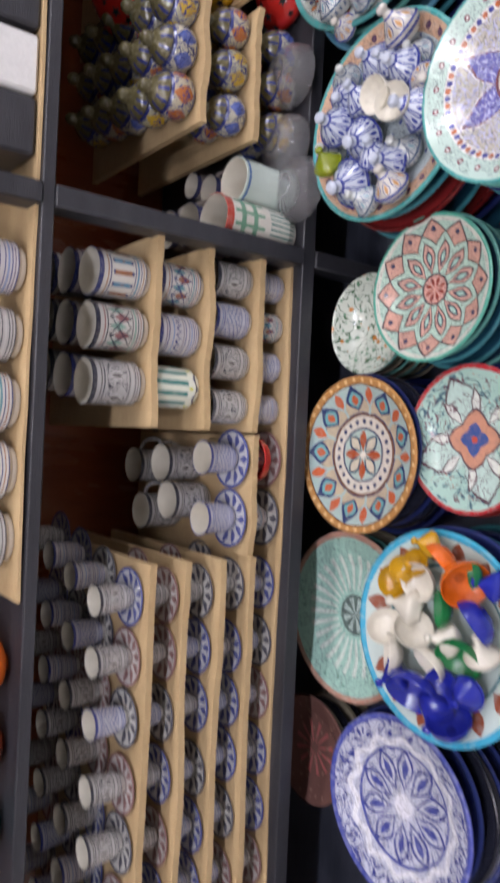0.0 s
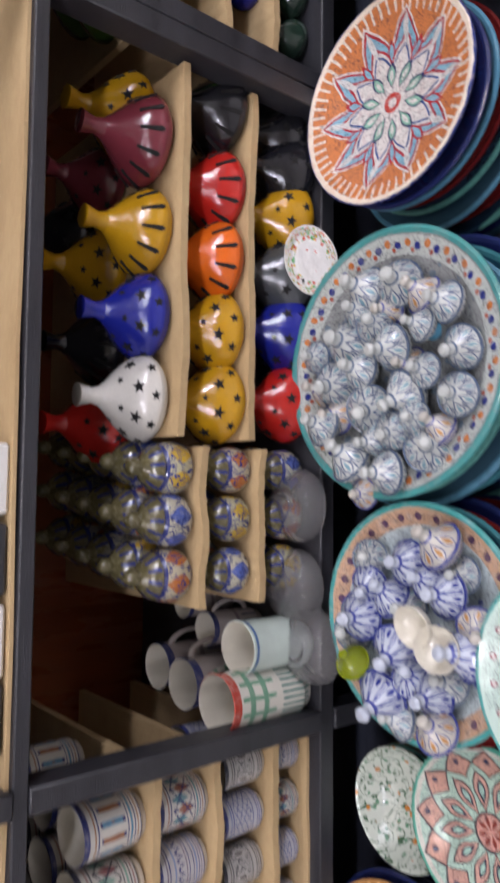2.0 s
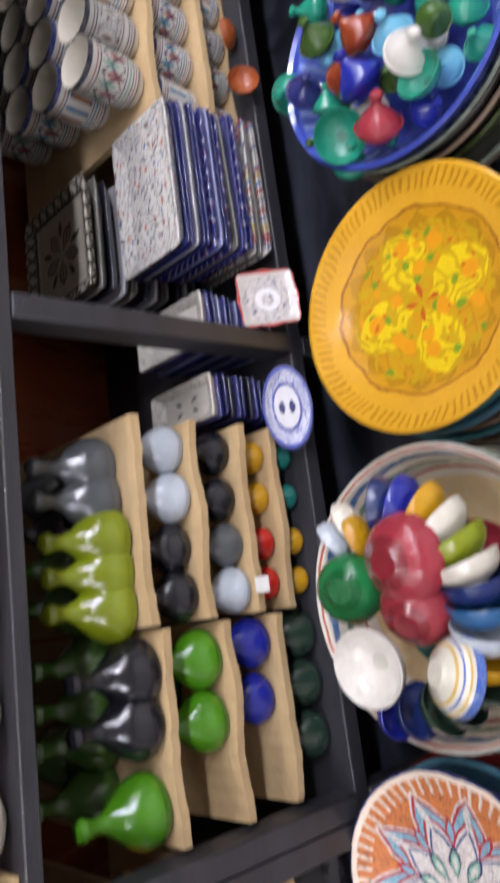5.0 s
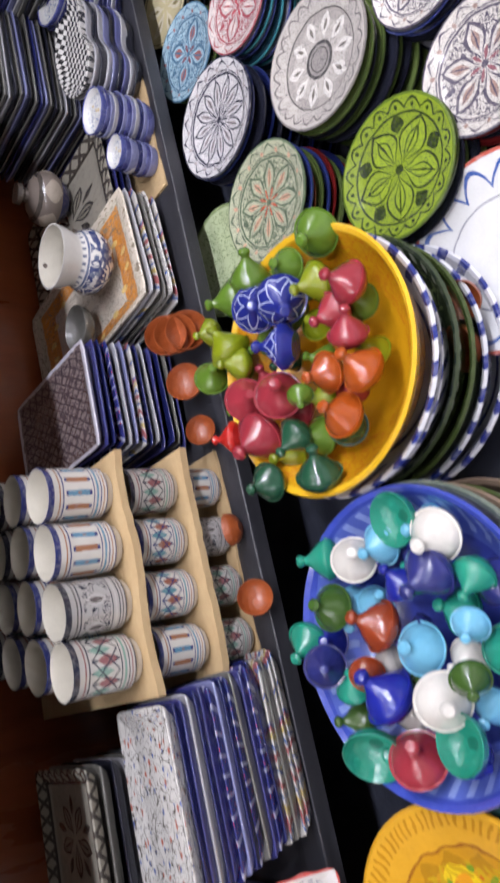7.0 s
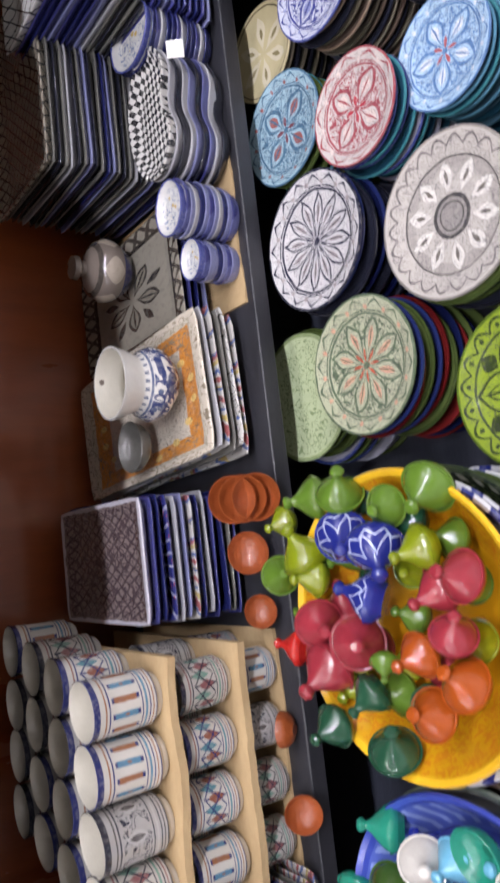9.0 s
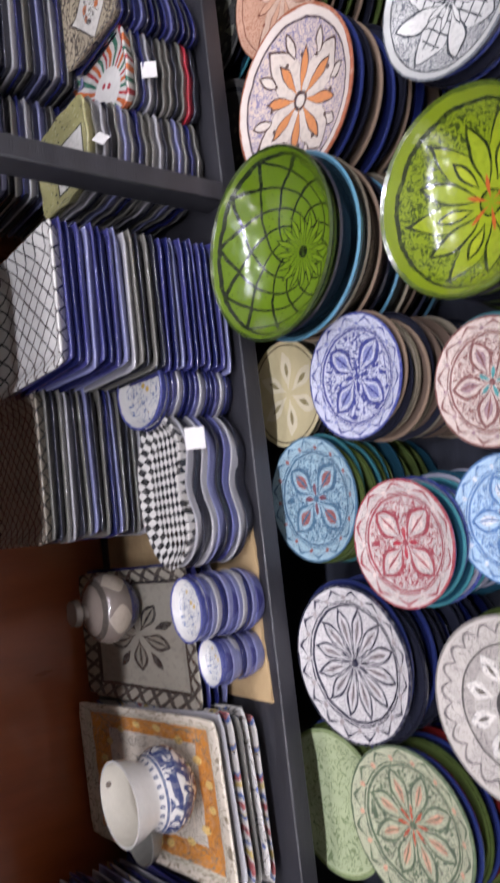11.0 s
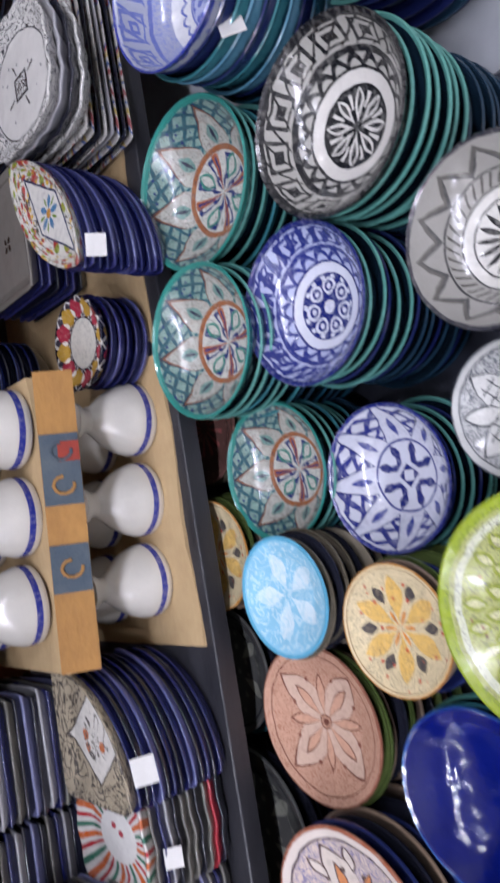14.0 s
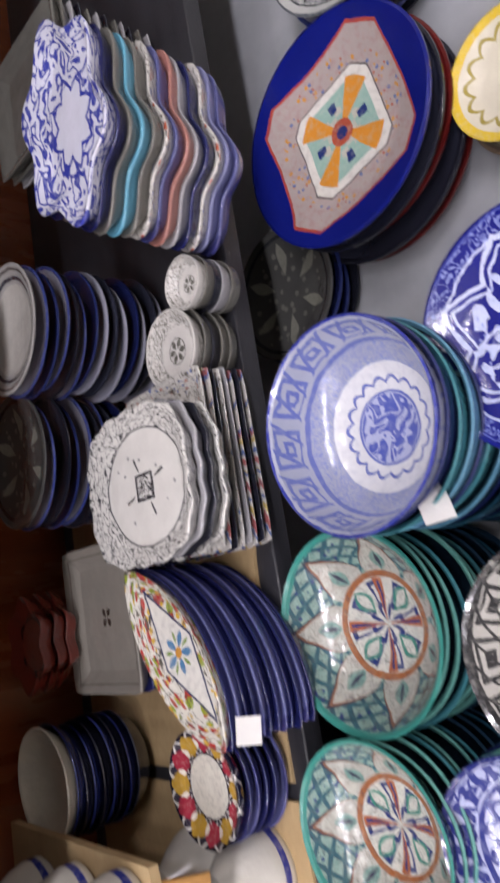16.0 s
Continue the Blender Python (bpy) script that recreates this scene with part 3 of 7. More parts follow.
P_GBOWL = glazed("green_scale_bowl", "5c7618", [("scales", "1c2414", 10, 4.4, 0.12, 0.22, 0.9), ("petal", "1c2414", 16, 0.08, 0.42, 0.72, 0), ("petal", "66801c", 16, 0.1, 0.4, 0.5, 0), ("blots", "2a3416", 15, 0.12, 0.3, 0.88), ("ring", "1c2414", 0.0, 0.07), ("ring", "1c2414", 0.9, 0.925), ("ring", "2f3c1a", 0.96, 1.1)], wobble=0.03, lace=False)
P_GBOWL2 = glazed("green_leaf_bowl", "76881c", [("ring", "43521a", 0.95, 1.1), ("ring", "263014", 0.86, 0.885), ("net", "3a4818", 14, 0.1, 0.1, 0.86), ("ogee", "263014", 6, 0.12, 0.84, 0.5), ("ogee", "8a9a22", 6, 0.14, 0.79, 0.5), ("petal", "263014", 6, 0.2, 0.6, 0.34, 0.5), ("petal", "9aa62a", 6, 0.24, 0.56, 0.2, 0.5), ("petal", "263014", 6, 0.06, 0.76, 0.5, 0), ("petal", "8a9a26", 6, 0.1, 0.72, 0.36, 0), ("petal", "b0582a", 6, 0.02, 0.3, 0.25, 0)], lace=False)
P_ORANGE3 = glazed("peach_floral", "cdbcae", [("ring", "9a5c44", 0.965, 1.1), ("ring", "d6ccc2", 0.88, 0.96), ("ring", "4a4048", 0.85, 0.875), ("net", "86809c", 20, 0.12, 0.0, 0.85), ("ogee", "54423f", 4, 0.1, 0.83, 0.25), ("ogee", "d3c8bc", 4, 0.12, 0.79, 0.25), ("dots", "54423f", 12, 0.52, 0.03, 0), ("petal", "54423f", 8, 0.05, 0.62, 0.5, 0.0), ("petal", "d08a58", 8, 0.07, 0.58, 0.4, 0.0), ("petal", "54423f", 8, 0.5, 0.8, 0.3, 0.5), ("petal", "d6ccc0", 8, 0.53, 0.77, 0.2, 0.5), ("ring", "54423f", 0.0, 0.1), ("ring", "d8d0c4", 0.0, 0.075)], lace=False, wobble=0.05)
P_GREYW = glazed("grey_lattice", "b5b6b3", [("ring", "5f646a", 0.97, 1.1), ("ring", "33383e", 0.87, 0.89), ("net", "5a5f66", 20, 0.12, 0.0, 0.87), ("ogee", "33383e", 4, 0.1, 0.86, 0.0), ("ogee", "cbcbc7", 4, 0.12, 0.82, 0.0), ("diag", "33383e", 4.5, 0.14, 0.5), ("petal", "33383e", 4, 0.1, 0.84, 0.4, 0.5), ("petal", "cfcfca", 4, 0.13, 0.8, 0.32, 0.5), ("petal", "33383e", 8, 0.0, 0.4, 0.5, 0.25), ("petal", "d3d3ce", 8, 0.02, 0.37, 0.36, 0.25)], lace=False, wobble=0.05)
P_PEACH = glazed("terracotta_petals", "c29a82", [("ring", "8a5a48", 0.97, 1.1), ("net", "a87c66", 18, 0.1, 0.0, 0.95), ("ring", "6a4034", 0.86, 0.875), ("ogee", "6a4034", 4, 0.08, 0.85, 0.0), ("ogee", "ccb09c", 4, 0.1, 0.81, 0.0), ("dots", "7a4a3c", 16, 0.56, 0.03, 0.5), ("petal", "6a4034", 8, 0.03, 0.62, 0.5, 0.5), ("petal", "cba086", 8, 0.05, 0.58, 0.42, 0.5), ("ring", "6a4034", 0.0, 0.05)], lace=False, wobble=0.05)
P_COBALT = glazed("cobalt_glaze", "0a1664", [("ring", "2a4f94", 0.97, 1.1)], rough=0.07, tone=0.5)
# glaze darkened to carry the shade on plates under and deep in the shelf
P_DARK = glazed("shade_dark_plate", "4a4a48", [("blots", "6a6a62", 6, 0.25, 0, 0.8), ("ring", "2a2c30", 0.85, 0.9), ("petal", "7f7f74", 6, 0.3, 0.8, 0.3, 0)])
P_CREAM = glazed("cream_orange_motifs", "d9c9a0", [("ring", "b07a3c", 0.97, 1.1), ("ring", "8a6a4a", 0.92, 0.935), ("petal", "e0b866", 6, 0.05, 0.8, 0.6, 0), ("petal", "4f4a48", 6, 0.42, 0.72, 0.3, 0.5), ("blots", "c2543c", 5, 0.16, 0.3, 0.9), ("petal", "d98a3c", 6, 0.0, 0.3, 0.3, 0.5)])
P_LIGHTB = glazed("sky_swirl", "8ec4dc", [("ring", "5fa8c8", 0.93, 1.1), ("petal", "d3e4ea", 5, 0.05, 0.75, 0.6, 0), ("net", "b8d8e4", 6, 0.1, 0, 0.9)])
P_BROWN = glazed("brown_rose", "6f4f48", [("spoke", "a8605c", 12, 0.1, 0.5, 0.3, 0), ("blots", "8a6a5c", 6, 0.2, 0, 1.0)])
TEAL_SET = [("ring", "86a096", 0.0, 0.93), ("scales", "2f5a66", 18, 9, 0.3, 0.55, 0.93), ("blots", "26346c", 10, 0.22, 0.66, 0.93), ("ogee", "3a3a46", 7, 0.5, 0.935, 0), ("ogee", "8a5f48", 7, 0.5, 0.91, 0), ("ogee", "b2b2a8", 7, 0.5, 0.885, 0), ("petal", "6f938a", 7, 0.54, 0.76, 0.3, 0), ("petal", "33364a", 7, 0.56, 0.74, 0.08, 0), ("ring", "9c623c", 0.475, 0.54), ("ring", "c9c8be", 0, 0.475), ("spoke", "26346c", 8, 0.16, 0.45, 0.36, 0.25), ("spoke", "c9c8be", 8, 0.22, 0.4, 0.14, 0.25), ("petal", "3d8273", 4, 0.16, 0.47, 0.4, 0), ("petal", "c9c8be", 4, 0.2, 0.44, 0.22, 0), ("spoke", "a8603c", 4, 0, 0.47, 0.16, 0.5), ("spoke", "26346c", 4, 0.08, 0.44, 0.05, 0.5), ("petal", "26346c", 8, 0.02, 0.22, 0.4, 0), ("ring", "38877c", 0.935, 1.1)]
P_TEAL = glazed("teal_star_bowl", "3d9488", TEAL_SET)
P_BLUEF = glazed("blue_petal_bowl", "c8cad4", [("scales", "262e78", 12, 7, 0.34, 0.46, 0.92), ("star", "1e2668", 8, 0.79, 0.5, 0), ("star", "c9cbd6", 8, 0.755, 0.48, 0), ("petal", "333c84", 8, 0.54, 0.8, 0.2, 0.5), ("ring", "c9cbd6", 0.0, 0.53), ("ring", "262e78", 0.47, 0.5), ("box", "1e2668", 4.2, 0.36, 0.3), ("diag", "c9cbd6", 2.4, 0.2, 0.34), ("petal", "1e2668", 8, 0.24, 0.47, 0.45, 0), ("ring", "262e78", 0.94, 1.1)], lace=False, wobble=0.04)
P_LIME = glazed("lime_feather", "a9ae6c", [("ring", "8fa22e", 0.9, 1.1), ("ring", "cdd0b8", 0.8, 0.86), ("petal", "8a9634", 22, 0.6, 0.8, 0.7, 0), ("petal", "c9c79a", 22, 0.62, 0.77, 0.35, 0), ("petal", "8a9634", 18, 0.44, 0.64, 0.7, 0.5), ("petal", "c9c79a", 18, 0.46, 0.61, 0.35, 0.5), ("petal", "8a9634", 14, 0.28, 0.48, 0.7, 0), ("petal", "c9c79a", 14, 0.3, 0.45, 0.35, 0), ("petal", "8a9634", 10, 0.12, 0.32, 0.7, 0.5), ("blots", "8a4a4c", 10, 0.14, 0.1, 0.76), ("ring", "8a9634", 0, 0.1)], wobble=0.05)
P_BLACK = glazed("black_geometric", "b9b7b0", [("ring", "a8a69f", 0.54, 1.0), ("fret", "1d1e22", 11, 0.75, 0.93), ("dots", "1d1e22", 11, 0.84, 0.03, 0), ("ring", "1d1e22", 0.92, 1.1), ("ring", "1d1e22", 0.68, 0.74), ("zig", "1d1e22", 18, 0.62, 0.08, 0.03), ("ring", "1d1e22", 0.545, 0.575), ("ring", "d0cdc6", 0.42, 0.545), ("ring", "1d1e22", 0.0, 0.42), ("petal", "d3d0c9", 8, 0.04, 0.4, 0.62, 0), ("petal", "1d1e22", 8, 0.14, 0.37, 0.26, 0), ("spoke", "d3d0c9", 8, 0.2, 0.36, 0.16, 0.5), ("ring", "1d1e22", 0.395, 0.42)], lace=False, wobble=0.04)
P_BLUEG = glazed("blue_geometric", "bcc0d4", [("ring", "aab0cf", 0.54, 1.0), ("rope", "2a3378", 26, 5.0, 0.42, 0.76, 0.92), ("fret", "2a3378", 9, 0.75, 0.93), ("ring", "1e2668", 0.93, 1.1), ("ring", "2a3378", 0.69, 0.74), ("zig", "2a3378", 16, 0.62, 0.1, 0.035), ("ring", "1e2668", 0.535, 0.565), ("ring", "d0d2dc", 0.42, 0.535), ("ring", "1e2668", 0.0, 0.42), ("dots", "d0d2dc", 7, 0.26, 0.105, 0), ("dots", "1e2668", 7, 0.26, 0.07, 0), ("dots", "d0d2dc", 7, 0.26, 0.035, 0), ("ring", "d0d2dc", 0.0, 0.09), ("spoke", "d0d2dc", 14, 0.355, 0.4, 0.4, 0)], lace=False, wobble=0.04)
P_GREYG = glazed("grey_geometric", "96948e", [("ring", "33333a", 0.95, 1.1), ("zig", "4a4a4a", 12, 0.82, 0.16, 0.022), ("zig", "5f5d58", 12, 0.84, 0.12, 0.016), ("ring", "3f3f40", 0.7, 0.72), ("rope", "4a4844", 36, 8.0, 0.3, 0.58, 0.69), ("ring", "3f3f40", 0.54, 0.56), ("ring", "cfcdc6", 0.44, 0.54), ("ring", "26272b", 0.42, 0.44), ("ring", "cfcdc6", 0.0, 0.42), ("petal", "1d1e22", 16, 0.02, 0.41, 0.66, 0), ("ring", "26272b", 0.0, 0.1)], lace=False)
P_BIGBLUE = glazed("pale_blue_band_bowl", "9da1b2", [("ring", "2b3590", 0.965, 1.1), ("fret", "5f6aa8", 11, 0.85, 0.95), ("ring", "5f6aa8", 0.8, 0.83), ("net", "7f88b8", 22, 0.12, 0.62, 0.8), ("ring", "d0d1d3", 0.36, 0.62), ("zig", "5f6aa8", 18, 0.46, 0.05, 0.016), ("ring", "a9aecb", 0, 0.35), ("net", "4f5ba4", 6, 0.18, 0.0, 0.33), ("ring", "5f6aa8", 0.34, 0.365)], lace=False)
P_DEEPBLUE = glazed("cobalt_lobes", "171c74", [("net", "7f8ac4", 14, 0.1, 0.82, 0.95), ("zig", "bcc4e2", 7, 0.72, 0.2, 0.022), ("zig", "bcc4e2", 7, 0.64, 0.2, 0.014), ("curl", "bcc4e2", 3.2, 6, 0.3, 0.14, 0.6), ("blots", "8f9ad0", 12, 0.2, 0.2, 0.58), ("petal", "bcc4e2", 5, 0.1, 0.52, 0.42, 0), ("petal", "171c74", 5, 0.14, 0.48, 0.3, 0), ("dots", "bcc4e2", 5, 0.34, 0.05, 0), ("ring", "bcc4e2", 0.8, 0.82), ("ring", "5f6ab0", 0.95, 0.96)], rough=0.12, lace=False, wobble=0.1)
P_DIAMOND = glazed("cobalt_mosaic", "101a70", [("octa", "a8483c", 0.98, 0.95, 0.86), ("octa", "a89c98", 0.95, 0.95, 0.83), ("blots", "c58a3c", 13, 0.24, 0.0, 0.66), ("blots", "5f6f9c", 11, 0.2, 0.0, 0.66), ("blots", "a85a48", 12, 0.16, 0.0, 0.66), ("octa", "6a6464", 0.63, 0.95, 0.56), ("octa", "d8d5ce", 0.61, 0.95, 0.54), ("octa", "8fb0a4", 0.5, 0.95, 0.46), ("check", "b8b4a8", 4.5, 0.2), ("spoke", "d08a34", 4, 0.12, 0.46, 0.34, 0.5), ("spoke", "26346c", 4, 0.2, 0.3, 0.2, 0.0), ("ring", "a8503c", 0.0, 0.12), ("ring", "26346c", 0.0, 0.06)], rough=0.12, lace=False)
P_ROSERED = glazed("rose_red_glaze", "a02a38", [("ring", "c0505c", 0, 0.3)])
P_YRIM = glazed("yellow_rim", "d3ccb8", [("ring", "d9b93a", 0.86, 1.1), ("zig", "9a8a3c", 14, 0.7, 0.12, 0.03)])

stack("plate", -0.763, 0.673, 0.500, 0.157, P_BLUELACE, "round ceramic plate with blue lace pattern on a pile", (0,5,9,), kind="plate")
stack("plate", -0.442, 0.578, 0.530, 0.167, P_TURQ, "round ceramic plate with turquoise rim holding small tagines", (0,1,8,), kind="plate")
stack("plate", -0.480, 0.856, 0.450, 0.163, P_MINT, "mint green ceramic plate with white rays on a pile", (2,3,1,), kind="plate")
stack("plate", -0.166, 0.775, 0.530, 0.140, P_SUN, "ceramic plate with ochre sun pattern on a pile", (0,5,), kind="plate")
stack("plate", -0.132, 0.560, 0.500, 0.119, P_REDRIM, "ceramic plate with red rim and green arabesques", (4,1,0,), kind="plate")
stack("plate", 0.106, 0.615, 0.545, 0.118, P_FLOWER, "ceramic plate with pink flower rosette on a pile", (2,1,), kind="plate")
stack("bowl", 0.072, 0.790, 0.500, 0.092, P_POT, "ceramic bowl with green floral painting on a pile", (2,3,), kind="bowl")
stack("plate", 0.381, 0.680, 0.600, 0.165, P_WHITE, "ceramic plate with orange band carrying blue tagines", (1,4,0,), kind="plate")
stack("plate", 0.348, 0.418, 0.640, 0.145, P_STAR, "large ceramic plate with purple six pointed star", (1,2,0,), kind="plate")
stack("plate", 0.742, 0.720, 0.615, 0.195, P_TEALTAG, "teal rimmed ceramic plate full of small tagines", (2,8,1,0,2,), kind="plate")
stack("plate", 0.757, 0.413, 0.585, 0.156, P_REDBLUE, "ceramic plate with blue rim holding red tagines", (8,0,2,), kind="plate")
stack("plate", 1.142, 0.733, 0.605, 0.158, P_ORANGE, "orange ceramic plate with ten pointed star on a pile", (0,8,4,2,8,4,2,), kind="plate")
stack("deep", 1.516, 0.633, 0.685, 0.178, P_BIGBOWL, "large striped ceramic bowl full of small glazed bowls", (12,12,9,3,), kind="bowl")
stack("plate", 1.925, 0.658, 0.565, 0.194, P_YELLOW, "yellow ceramic platter with raised flowers on a pile", (1,8,7,), kind="plate")
stack("bowl", 2.309, 0.601, 0.600, 0.195, P_BLUEBOWL, "large periwinkle blue bowl full of small tagines", (12,7,6,), kind="bowl")
stack("bowl", 2.702, 0.632, 0.615, 0.189, P_YELLOWBOWL, "large yellow ceramic bowl full of small tagines", (10,10,11,6,), kind="bowl")
stack("flat", 2.975, 0.509, 0.455, 0.109, P_GREEN, "lime green ceramic plate with five petal flower", (6,5,), kind="plate")
stack("flat", 3.052, 0.725, 0.520, 0.102, P_VEG, "ceramic plate with peach and green petals on a pile", (0,4,6,), kind="plate")
stack("flat", 3.258, 0.774, 0.540, 0.106, P_NAVY, "white ceramic plate with navy petals on a pile", (0,5,5,), kind="plate")
stack("flat", 3.213, 0.558, 0.497, 0.112, P_RING, "grey ceramic plate with ring of white petals", (6,5,), kind="plate")
stack("flat", 3.415, 0.664, 0.530, 0.082, P_RED, "cream ceramic plate with rose red flower", (9,1,), kind="plate")
stack("flat", 3.485, 0.843, 0.510, 0.093, P_CYAN, "pale cyan ceramic plate with white petals", (6,1,), kind="plate")
stack("flat", 3.231, 0.375, 0.450, 0.086, P_WFLOWER, "white ceramic plate with brown flower", (9,5,), kind="plate")
stack("flat", 3.035, 0.345, 0.430, 0.101, P_WFLOWER, "white ceramic plate with brown flower lying low", (4,5,), kind="plate")
stack("flat", 2.783, 0.422, 0.420, 0.142, P_WTERRA, "white ceramic plate with blue arcs and terracotta cups", (9,8,), kind="plate")
stack("flat", 3.652, 0.885, 0.500, 0.083, P_CREAMSH, "cream ceramic plate with pale flower half in shade", (3,5,), kind="plate")
stack("flat", 3.040, 0.888, 0.500, 0.105, P_LIMESH, "pale lime ceramic plate half under the shelf", (6,9,), kind="plate")
stack("flat", 3.638, 0.700, 0.540, 0.084, P_BLUEW, "blue and white scroll ceramic plate on a pile", (7,5,3,), kind="plate")
stack("flat", 3.592, 0.519, 0.510, 0.076, P_PINK, "blush ceramic plate with grey petals", (1,5,), kind="plate")
stack("flat", 3.433, 0.532, 0.490, 0.078, P_LBLUE, "ice blue ceramic plate with white petals", (8,1,), kind="plate")
stack("bowl", 3.827, 0.753, 0.620, 0.129, P_GBOWL, "green ceramic bowl with dark fish scale pattern", (5,8,3,7,), kind="bowl")
stack("bowl", 3.806, 0.502, 0.540, 0.119, P_GBOWL2, "olive green ceramic bowl with leaf pattern", (5,6,), kind="bowl")
stack("plate", 4.04, 0.73, 0.560, 0.120, P_ORANGE3, "peach floral ceramic plate with brown rim on a pile", (0,5,7,), kind="plate")
stack("plate", 4.043, 0.489, 0.530, 0.094, P_GREYW, "grey and white lattice ceramic plate on a pile", (9,5,), kind="plate")
stack("plate", 4.257, 0.78, 0.512, 0.103, P_PEACH, "terracotta coloured ceramic plate with petals on a pile", (6,7,5,), kind="plate")
stack("bowl", 4.220, 0.529, 0.550, 0.095, P_COBALT, "shiny cobalt blue ceramic bowl on a pile", (1,2,), kind="bowl")
stack("plate", 4.314, 0.970, 0.500, 0.095, P_DARK, "ceramic plate coloured dark for the shade of the shelf", (5,1,), kind="plate")
stack("plate", 4.082, 0.975, 0.500, 0.125, P_DARK, "ceramic plate coloured dark for the shade of the shelf", (5,5,), kind="plate")
stack("plate", 4.392, 0.588, 0.560, 0.072, P_CREAM, "cream ceramic plate with orange motifs on a pile", (7,6,0,), kind="plate")
stack("plate", 4.431, 0.748, 0.565, 0.075, P_LIGHTB, "sky blue ceramic plate with white swirls on a pile", (3,5,), kind="plate")
stack("plate", 4.486, 0.921, 0.530, 0.080, P_CREAM, "cream ceramic plate half in the shelf's shade", (6,7,), kind="plate")
stack("plate", 4.676, 0.959, 0.490, 0.088, P_BROWN, "brown ceramic plate with rose rays in shade", (3,5,), kind="plate")
stack("bowl", 4.586, 0.782, 0.515, 0.094, P_TEAL, "teal ceramic bowl with painted star flower on a pile", (2,2,1,), kind="bowl")
stack("bowl", 4.552, 0.613, 0.500, 0.089, P_BLUEF, "blue and white ceramic bowl with petals on a pile", (0,2,2,), kind="bowl")
stack("plate", 4.413, 0.391, 0.595, 0.111, P_LIME, "large lime ceramic plate with feather pattern", (6,6,), kind="plate")
stack("bowl", 4.966, 0.770, 0.588, 0.111, P_TEAL, "teal ceramic bowl with painted star flower on a pile", (2,2,1,), kind="bowl")
stack("bowl", 4.762, 0.784, 0.605, 0.099, P_TEAL, "teal ceramic bowl with painted star flower on a pile", (2,2,1,), kind="bowl")
stack("bowl", 4.931, 0.532, 0.595, 0.104, P_BLACK, "black and white geometric ceramic bowl on a pile", (2,2,2,), kind="bowl")
stack("bowl", 4.758, 0.618, 0.585, 0.092, P_BLUEG, "blue and white geometric ceramic bowl on a pile", (2,2,0,), kind="bowl")
stack("bowl", 4.752, 0.391, 0.575, 0.088, P_GREYG, "grey geometric ceramic bowl on a pile", (5,3,), kind="bowl")
stack("deep", 5.164, 0.671, 0.660, 0.107, P_BIGBLUE, "large pale blue banded ceramic bowl on a pile", (0,1,8,), kind="bowl")
stack("plate", 5.213, 0.502, 0.585, 0.114, P_DEEPBLUE, "large cobalt ceramic plate with white lobes on a pile", (0,2,0,), kind="plate")
stack("plate", 5.614, 0.770, 0.455, 0.161, P_DIAMOND, "cobalt ceramic plate with mosaic diamond on a pile", (5,4,), kind="plate", turn=-124)
stack("plate", 5.9, 0.7, 0.45, 0.13, P_GREYW, "grey and white lattice ceramic plate at the pile end", (5, 9), kind="plate")
stack("plate", 5.566, 0.543, 0.400, 0.082, P_YRIM, "yellow rimmed ceramic plate on a pile", (7,3,), kind="plate")
stack("plate", -0.775, 0.956, 0.440, 0.109, P_BROWN, "brown patterned ceramic plate half under the shelf", (3,5,), kind="plate")
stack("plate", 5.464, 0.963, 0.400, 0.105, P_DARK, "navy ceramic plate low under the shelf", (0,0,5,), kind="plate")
stack("plate", 4.596, 0.425, 0.525, 0.069, P_GREYW, "grey and white lattice ceramic plate on a low pile", (5,9,), kind="plate")
stack("plate", 4.132, 0.362, 0.500, 0.055, P_ROSERED, "rose red glazed ceramic plate on a pile", (4,5,), kind="plate")

# ---- builders of the smaller pottery ----
def thing(name, me, m, label, category, group="", scale=1.0):
    ob = new(name, me)
    s = scale if isinstance(scale, tuple) else (scale, scale, scale)
    ob.matrix_basis = m @ Matrix.Diagonal((*s, 1))
    return tagged(ob, label, category, group)


def cached(key, make):
    if key not in meshes:
        meshes[key] = make()
    return meshes[key]


def child(name, me, parent, label=""):
    ob = new(name, me)
    ob.parent = parent
    return tagged(ob, label)


WHITE_IN = glazed("cream_glaze", "d3cdbd", wobble=0.0)
CUP = [(0, 0.0), (0.3, 0.0), (0.33, 0.03), (0.34, 0.08), (0.4, 0.14), (0.405, 0.3), (0.41, 0.6), (0.42, 0.97), (0.43, 1.0), (0.415, 1.005), (0.4, 0.98), (0.385, 0.6), (0.37, 0.2), (0.3, 0.1), (0, 0.08)]
TEACUP = [(0, 0.0), (0.24, 0.0), (0.25, 0.05), (0.33, 0.12), (0.38, 0.4), (0.41, 0.95), (0.43, 1.0), (0.41, 1.0), (0.39, 0.93), (0.35, 0.4), (0.28, 0.15), (0, 0.1)]
GOBLET = [(0, 0.0), (0.495, 0.0), (0.512, 0.02), (0.522, 0.09), (0.51, 0.21), (0.455, 0.37), (0.35, 0.54), (0.225, 0.69), (0.165, 0.78), (0.17, 0.86), (0.24, 0.94), (0.25, 1.0), (0, 1.0)]


